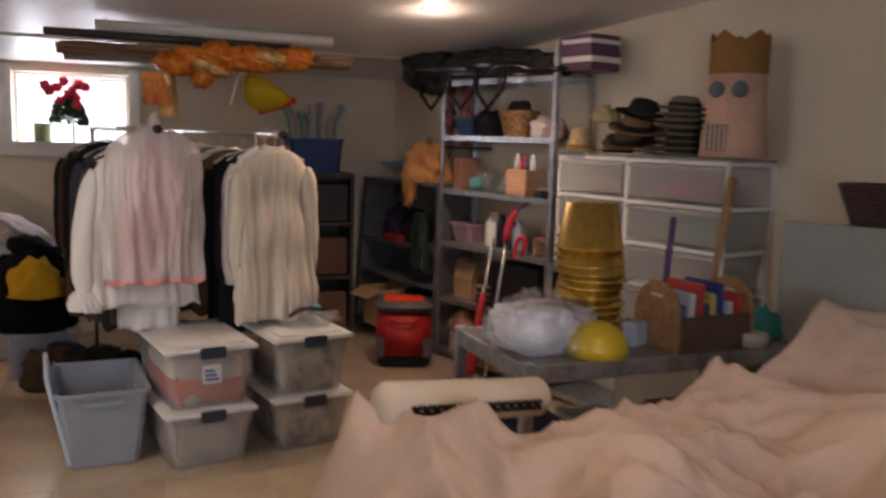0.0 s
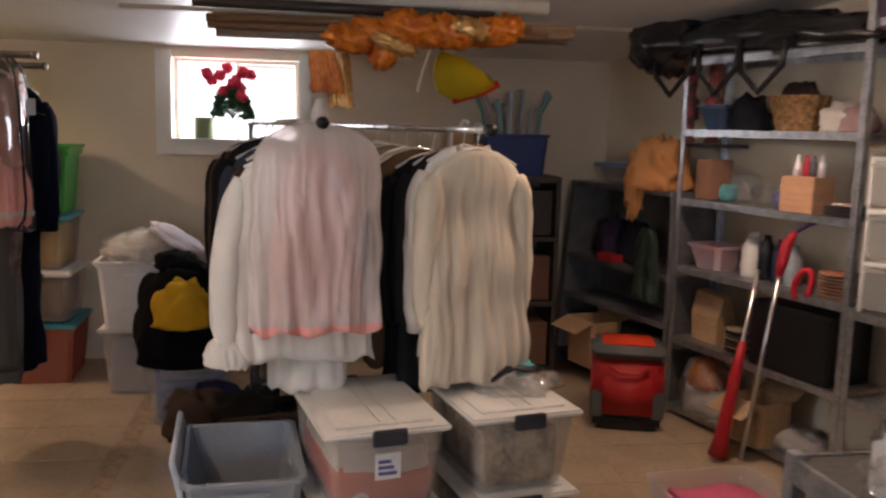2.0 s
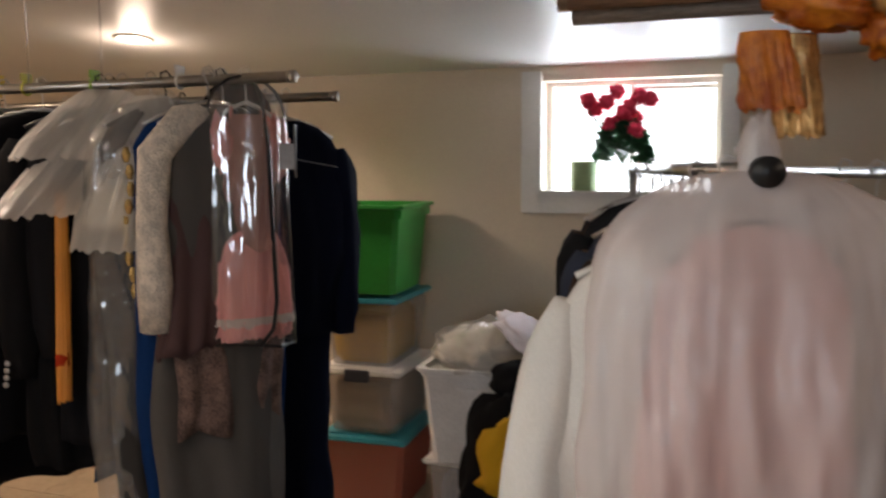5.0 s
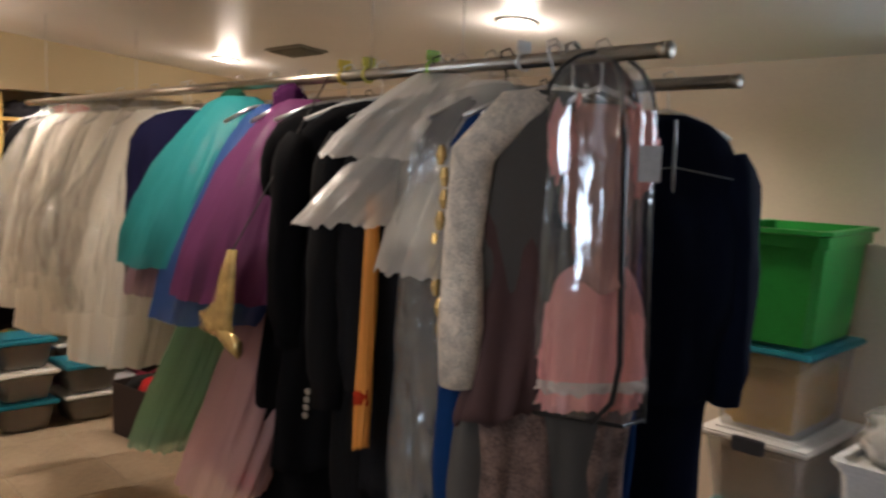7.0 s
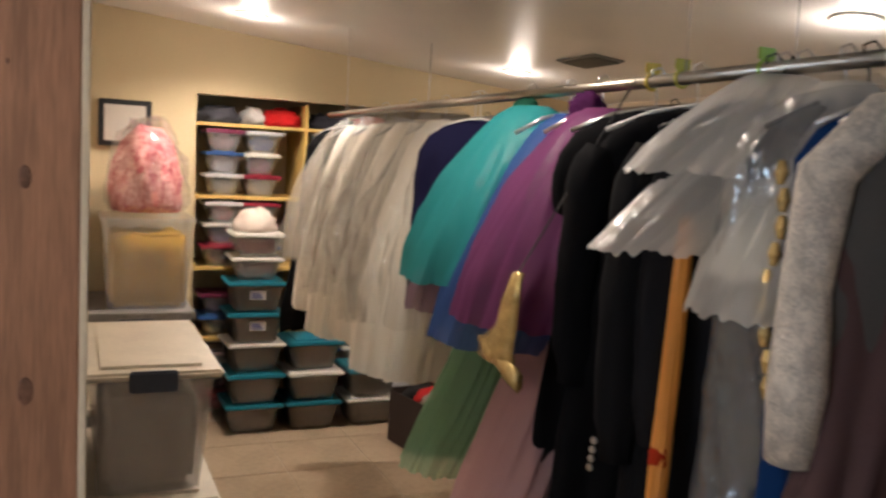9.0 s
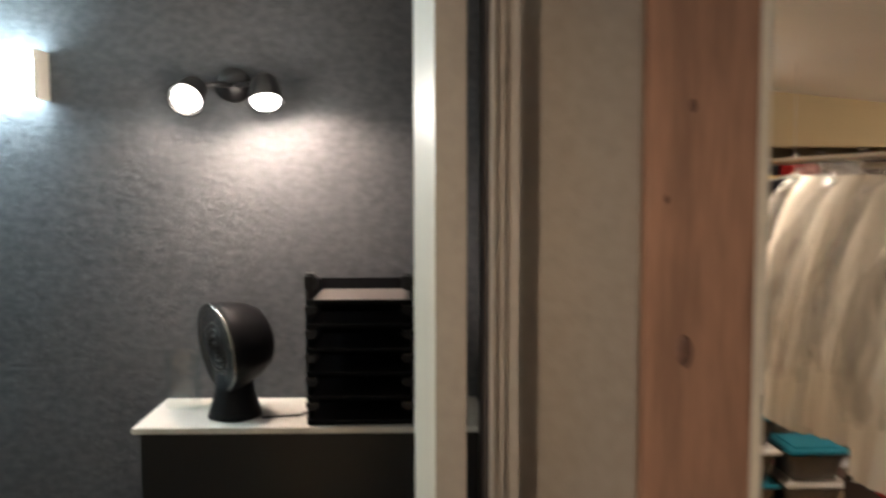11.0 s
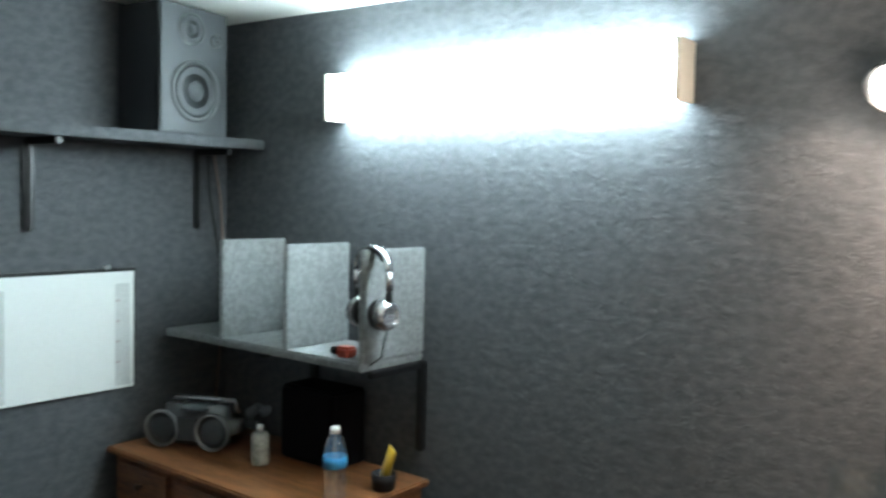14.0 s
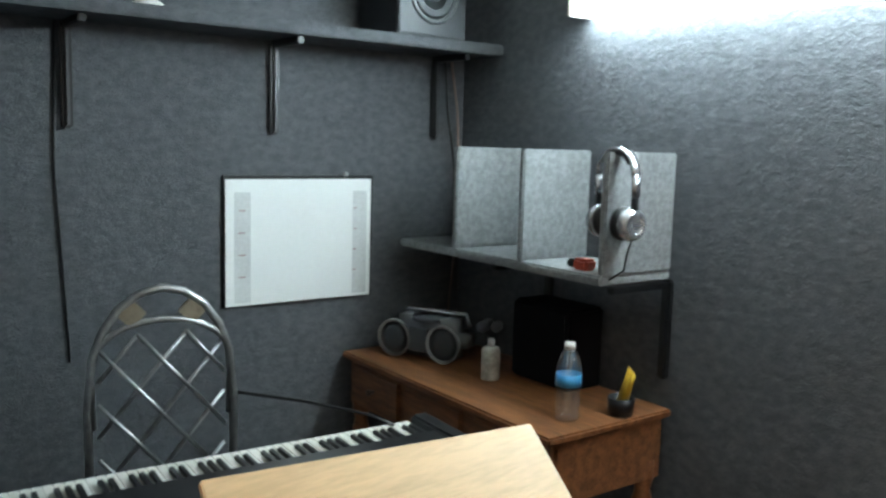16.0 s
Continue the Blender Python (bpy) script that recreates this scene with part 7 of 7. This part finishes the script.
def arch(w, z0, z1, y=0.0):
    return [(-w, y, z0), (-w * 1.02, y, z0 + (z1 - z0) * 0.55)] + [(-w * math.cos(t), y, z0 + (z1 - z0) * (0.62 + 0.38 * math.sin(t))) for t in [math.pi * i / 10 for i in range(1, 10)]] + [(w * 1.02, y, z0 + (z1 - z0) * 0.55), (w, y, z0)]


part("outer_arch", pipe(arch(0.2, 0.45, 1.19), 0.012, 10), CH, g, "", True)
part("inner_arch", pipe(arch(0.19, 0.8, 1.1), 0.009, 10), CH, g, "", True)
for s in (-1, 1):
    for c in (-0.27, -0.135, 0.0, 0.135, 0.27):
        zs = [z for z in [0.62 + 0.01 * i for i in range(45)] if abs(c + s * (z - 0.82) * 0.85) < 0.185]
        if len(zs) > 3:
            part("lattice_bar", pipe([(c + s * (zs[0] - 0.82) * 0.85, 0.004 * s, zs[0]), (c + s * (zs[-1] - 0.82) * 0.85, 0.004 * s, zs[-1])], 0.006, 8), CH, g, "", True)
for x in (-0.085, 0.085):
    part("diamond", bx(-0.03, 0.03, -0.007, 0.007, -0.03, 0.03, 0.003, None, pose(x, 0, 1.12, 0, 45, 0)), material("bronze_tile", (0.3, 0.25, 0.18), 0.4, 0.5, vary=0.3), g, "bronze diamond")
part("lower_rail", pipe([(-0.2, 0, 0.6), (0.2, 0, 0.6)], 0.009, 8), CH, g, "", True)
part("seat", bx(-0.22, 0.22, -0.42, -0.01, 0.43, 0.48, 0.02), BLACK_CLOTH, g, "black padded seat", True)
for x in (-0.2, 0.2):
    part("leg", pipe([(x, 0, 0.45), (x * 1.05, 0.03, 0.0)], 0.012, 10), CH, g, "", True)
    part("leg", pipe([(x, -0.4, 0.43), (x, -0.41, 0.0)], 0.012, 10), CH, g, "", True)

# keyboard on a stand with a birch board on it
g = thing("piano_keyboard", pose(-1.0, 0.755, 0.795, 0, 0, -3), "black digital piano with white and black keys", "keyboard")
part("case", bx(-0.56, 0.62, 0.02, 0.3, -0.06, 0.02, 0.008), BLACK, g)
part("end_block", bx(-0.58, -0.525, -0.1, 0.3, -0.06, 0.03, 0.008), BLACK, g)
part("end_block", bx(0.585, 0.63, -0.1, 0.3, -0.06, 0.03, 0.008), BLACK, g)
part("key_bed", bx(-0.53, 0.59, -0.1, 0.02, -0.06, -0.012, 0.003), BLACK, g)
IV = plastic(0.72, 0.7, 0.64, 0.3)
for k in range(47):
    x = -0.522 + 0.0235 * k
    part("white_key", bx(x, x + 0.0222, -0.11, 0.03, -0.01, 0.008, 0.0015), IV, g)
    if k % 7 not in (2, 6) and k < 46:
        part("black_key", bx(x + 0.0165, x + 0.0285, -0.055, 0.03, 0.008, 0.02, 0.0015), BLACK, g)
solid("birch_board", bx(0, 0.62, 0, 0.42, -0.018, 0, 0.003, None, pose(-1.224, 1.536, 1.1, 0, 0, -5.9) @ pose(0, 0, 0, -36, 0, 0)), BIRCH, "pale birch plywood board lying slanted on a stand", "board")
g = thing("board_stand", pose(-0.88, 1.68, 0), "black folding stand under a board", "stand")
part("post", pipe([(0, 0, 0.02), (0, 0, 0.93)], 0.018, 12), BLACK, g, "", True)
for t in range(3):
    part("foot", pipe([(0, 0, 0.2), (0.28 * math.cos(t * 2.1), 0.28 * math.sin(t * 2.1), 0.01)], 0.012, 8), BLACK, g, "", True)
part("plate", bx(-0.15, 0.15, -0.07, 0.07, -0.026, -0.02, 0.003, None, pose(-0.344, -0.144, 1.1, 0, 0, -5.9) @ pose(0, 0, 0, -36, 0, 0) @ pose(0.33, 0.2, 0)), BLACK, g)
g = thing("keyboard_stand", pose(-1.0, 0.72, 0), "black crossed steel keyboard stand", "stand")
for s in (-1, 1):
    for y in (-0.03, 0.17):
        part("cross_tube", pipe([(-0.3 * s, y, 0.02), (0.3 * s, y, 0.70)], 0.014, 10), BLACK, g, "", True)
part("top_bar", bx(-0.34, 0.34, -0.04, 0.24, 0.69, 0.733, 0.004), BLACK, g)
solid("black_cable", pipe([(-1.12, 0.3, 0.86), (-1.3, 0.45, 0.84), (-1.44, 0.6, 0.815), (-1.46, 0.7, 0.81)], 0.005, 6), BLACK, "black cable from chair to keyboard", "cable", "cables", smooth=True)

# north end: white topped cabinet, fan, trays, stool
g = thing("black_cabinet", pose(0, 0, 0), "tall black cabinet with a white top", "cabinet")
part("body", bx(-2.29, -1.94, 2.32, 3.42, 0, 0.955, 0.003), plastic(0.006, 0.0055, 0.005, 0.6), g)
part("top", bx(-2.295, -1.91, 2.3, 3.43, 0.955, 0.975, 0.003), material("white_laminate_top", (0.6, 0.58, 0.53), 0.4, vary=0.08), g)
FAN_BLACK = material("satin_black_plastic", (0.006, 0.006, 0.007), 0.5, vary=0.2, scale=6, fine=90, bump=0.04, spec=0.12)
g = thing("desk_fan", pose(-2.06, 2.6, 0.977, 0, 0, 35) @ Matrix.Scale(1.2, 4), "black round desk fan with chrome rim", "fan")
part("base", lathe([(0.075, 0), (0.07, 0.02), (0.055, 0.07), (0.048, 0.12), (0.001, 0.14)], 26), FAN_BLACK, g, "", True)
hm = pose(0, -0.02, 0.2, 98, 0, 0)
part("housing", lathe([(0.02, -0.125), (0.05, -0.12), (0.085, -0.1), (0.108, -0.06), (0.12, -0.015), (0.125, 0.0), (0.126, 0.025), (0.118, 0.03), (0.11, 0.0)], 36, None, hm), FAN_BLACK, g, "", True)
part("rim", lathe([(0.121, 0.024), (0.127, 0.03), (0.123, 0.037), (0.115, 0.032)], 32, None, hm), material("dark_chrome", (0.3, 0.29, 0.28), 0.25, 0.9), g, "dark chrome rim", True)
for k in range(6):
    rr = 0.018 + 0.018 * k
    part("grille_ring", pipe([(rr * math.cos(t), rr * math.sin(t), 0.036 - 0.01 * k / 6) for t in [2 * math.pi * i / 22 for i in range(23)]], 0.0022, 5), BLACK, g).matrix_local = hm
g = thing("letter_tray_stack", pose(0, 0, 0), "tall stack of black letter trays", "letter trays")
for k in range(6):
    z = 0.978 + 0.078 * k
    bm = bx(-2.27, -1.93, 2.86, 3.2, z, z + 0.006)
    bx(-2.27, -1.93, 2.86, 2.866, z, z + 0.05, 0, bm)
    bx(-2.27, -1.93, 3.194, 3.2, z, z + 0.05, 0, bm)
    bx(-2.27, -2.264, 2.86, 3.2, z, z + 0.05, 0, bm)
    bx(-1.935, -1.93, 2.86, 3.2, z, z + 0.016, 0, bm)
    tr = part("tray", bm, FAN_BLACK, g)
    for y in (2.875, 3.185):
        part("riser", bx(-1.965, -1.925, y - 0.02, y + 0.02, z + 0.045, z + (0.08 if k < 5 else 0.1), 0.008), BLACK, tr)
    if k == 5:
        part("paper_sheet", bx(-2.25, -1.94, 2.88, 3.18, z + 0.007, z + 0.012), cloth(0.1, 0.09, 0.085), tr, "sheets of paper")
g = thing("acrylic_holder", pose(-2.16, 2.4, 0.977), "clear acrylic holder on the cabinet", "holder")
part("holder", tub(0.08, 0.12, 0.2, 0.0, 0.004, 0.0), clear("acrylic", (0.9, 0.95, 0.95), 0.0, 0.04, 0.02), g)
solid("power_cable", pipe([(-2.0, 2.7, 0.985), (-1.99, 2.76, 0.99), (-2.02, 2.82, 0.985), (-2.1, 2.86, 0.985)], 0.004, 6), BLACK, "black power cable on the cabinet", "cable", "cables", smooth=True)
g = thing("round_stool", pose(-1.61, 2.88, 0), "round stool with pale birch seat", "stool")
part("seat", lathe([(0.001, 0.665), (0.185, 0.665), (0.2, 0.675), (0.2, 0.692), (0.185, 0.7), (0.001, 0.7)], 36), BIRCH, g, "", True)
for k in range(4):
    c, s = math.cos(k * 1.57 + 0.6), math.sin(k * 1.57 + 0.6)
    part("leg", pipe([(0.13 * c, 0.13 * s, 0.66), (0.19 * c, 0.19 * s, 0.0)], 0.016, 10), BIRCH, g, "", True)
part("foot_ring", pipe([(0.165 * math.cos(t), 0.165 * math.sin(t), 0.25) for t in [2 * math.pi * i / 24 for i in range(25)]], 0.008, 8), BIRCH, g, "", True)


# ---- floor tiles ----
def tile_mesh(w, d, mat):
    me = bpy.data.meshes.new("tile")
    b = bx(-w / 2, w / 2, -d / 2, d / 2, -0.006, -0.0035, 0.001)
    b.to_mesh(me)
    b.free()
    me.materials.append(mat)
    return me


STEP = 0.46
tm, bmh = tile_mesh(STEP - 0.004, STEP - 0.004, TILE), tile_mesh(0.1, STEP - 0.004, BAND)
for i in range(-10, 11):
    for j in range(0, 16):
        x, y = (1.07 if i >= 0 else 0.97) + STEP * i, -0.2 + STEP * j
        if x < -3.9 or y > 6.85 or x > 4.9 or (x < -0.1 and y < 3.7):
            continue
        t = new("tile", tm)
        t.parent, t.location = floor, (x, y, 0.0)
for j in range(4, 16):
    t = new("border_tile", bmh)
    t.parent, t.location = floor, (0.79, -0.2 + STEP * j, 0.0)
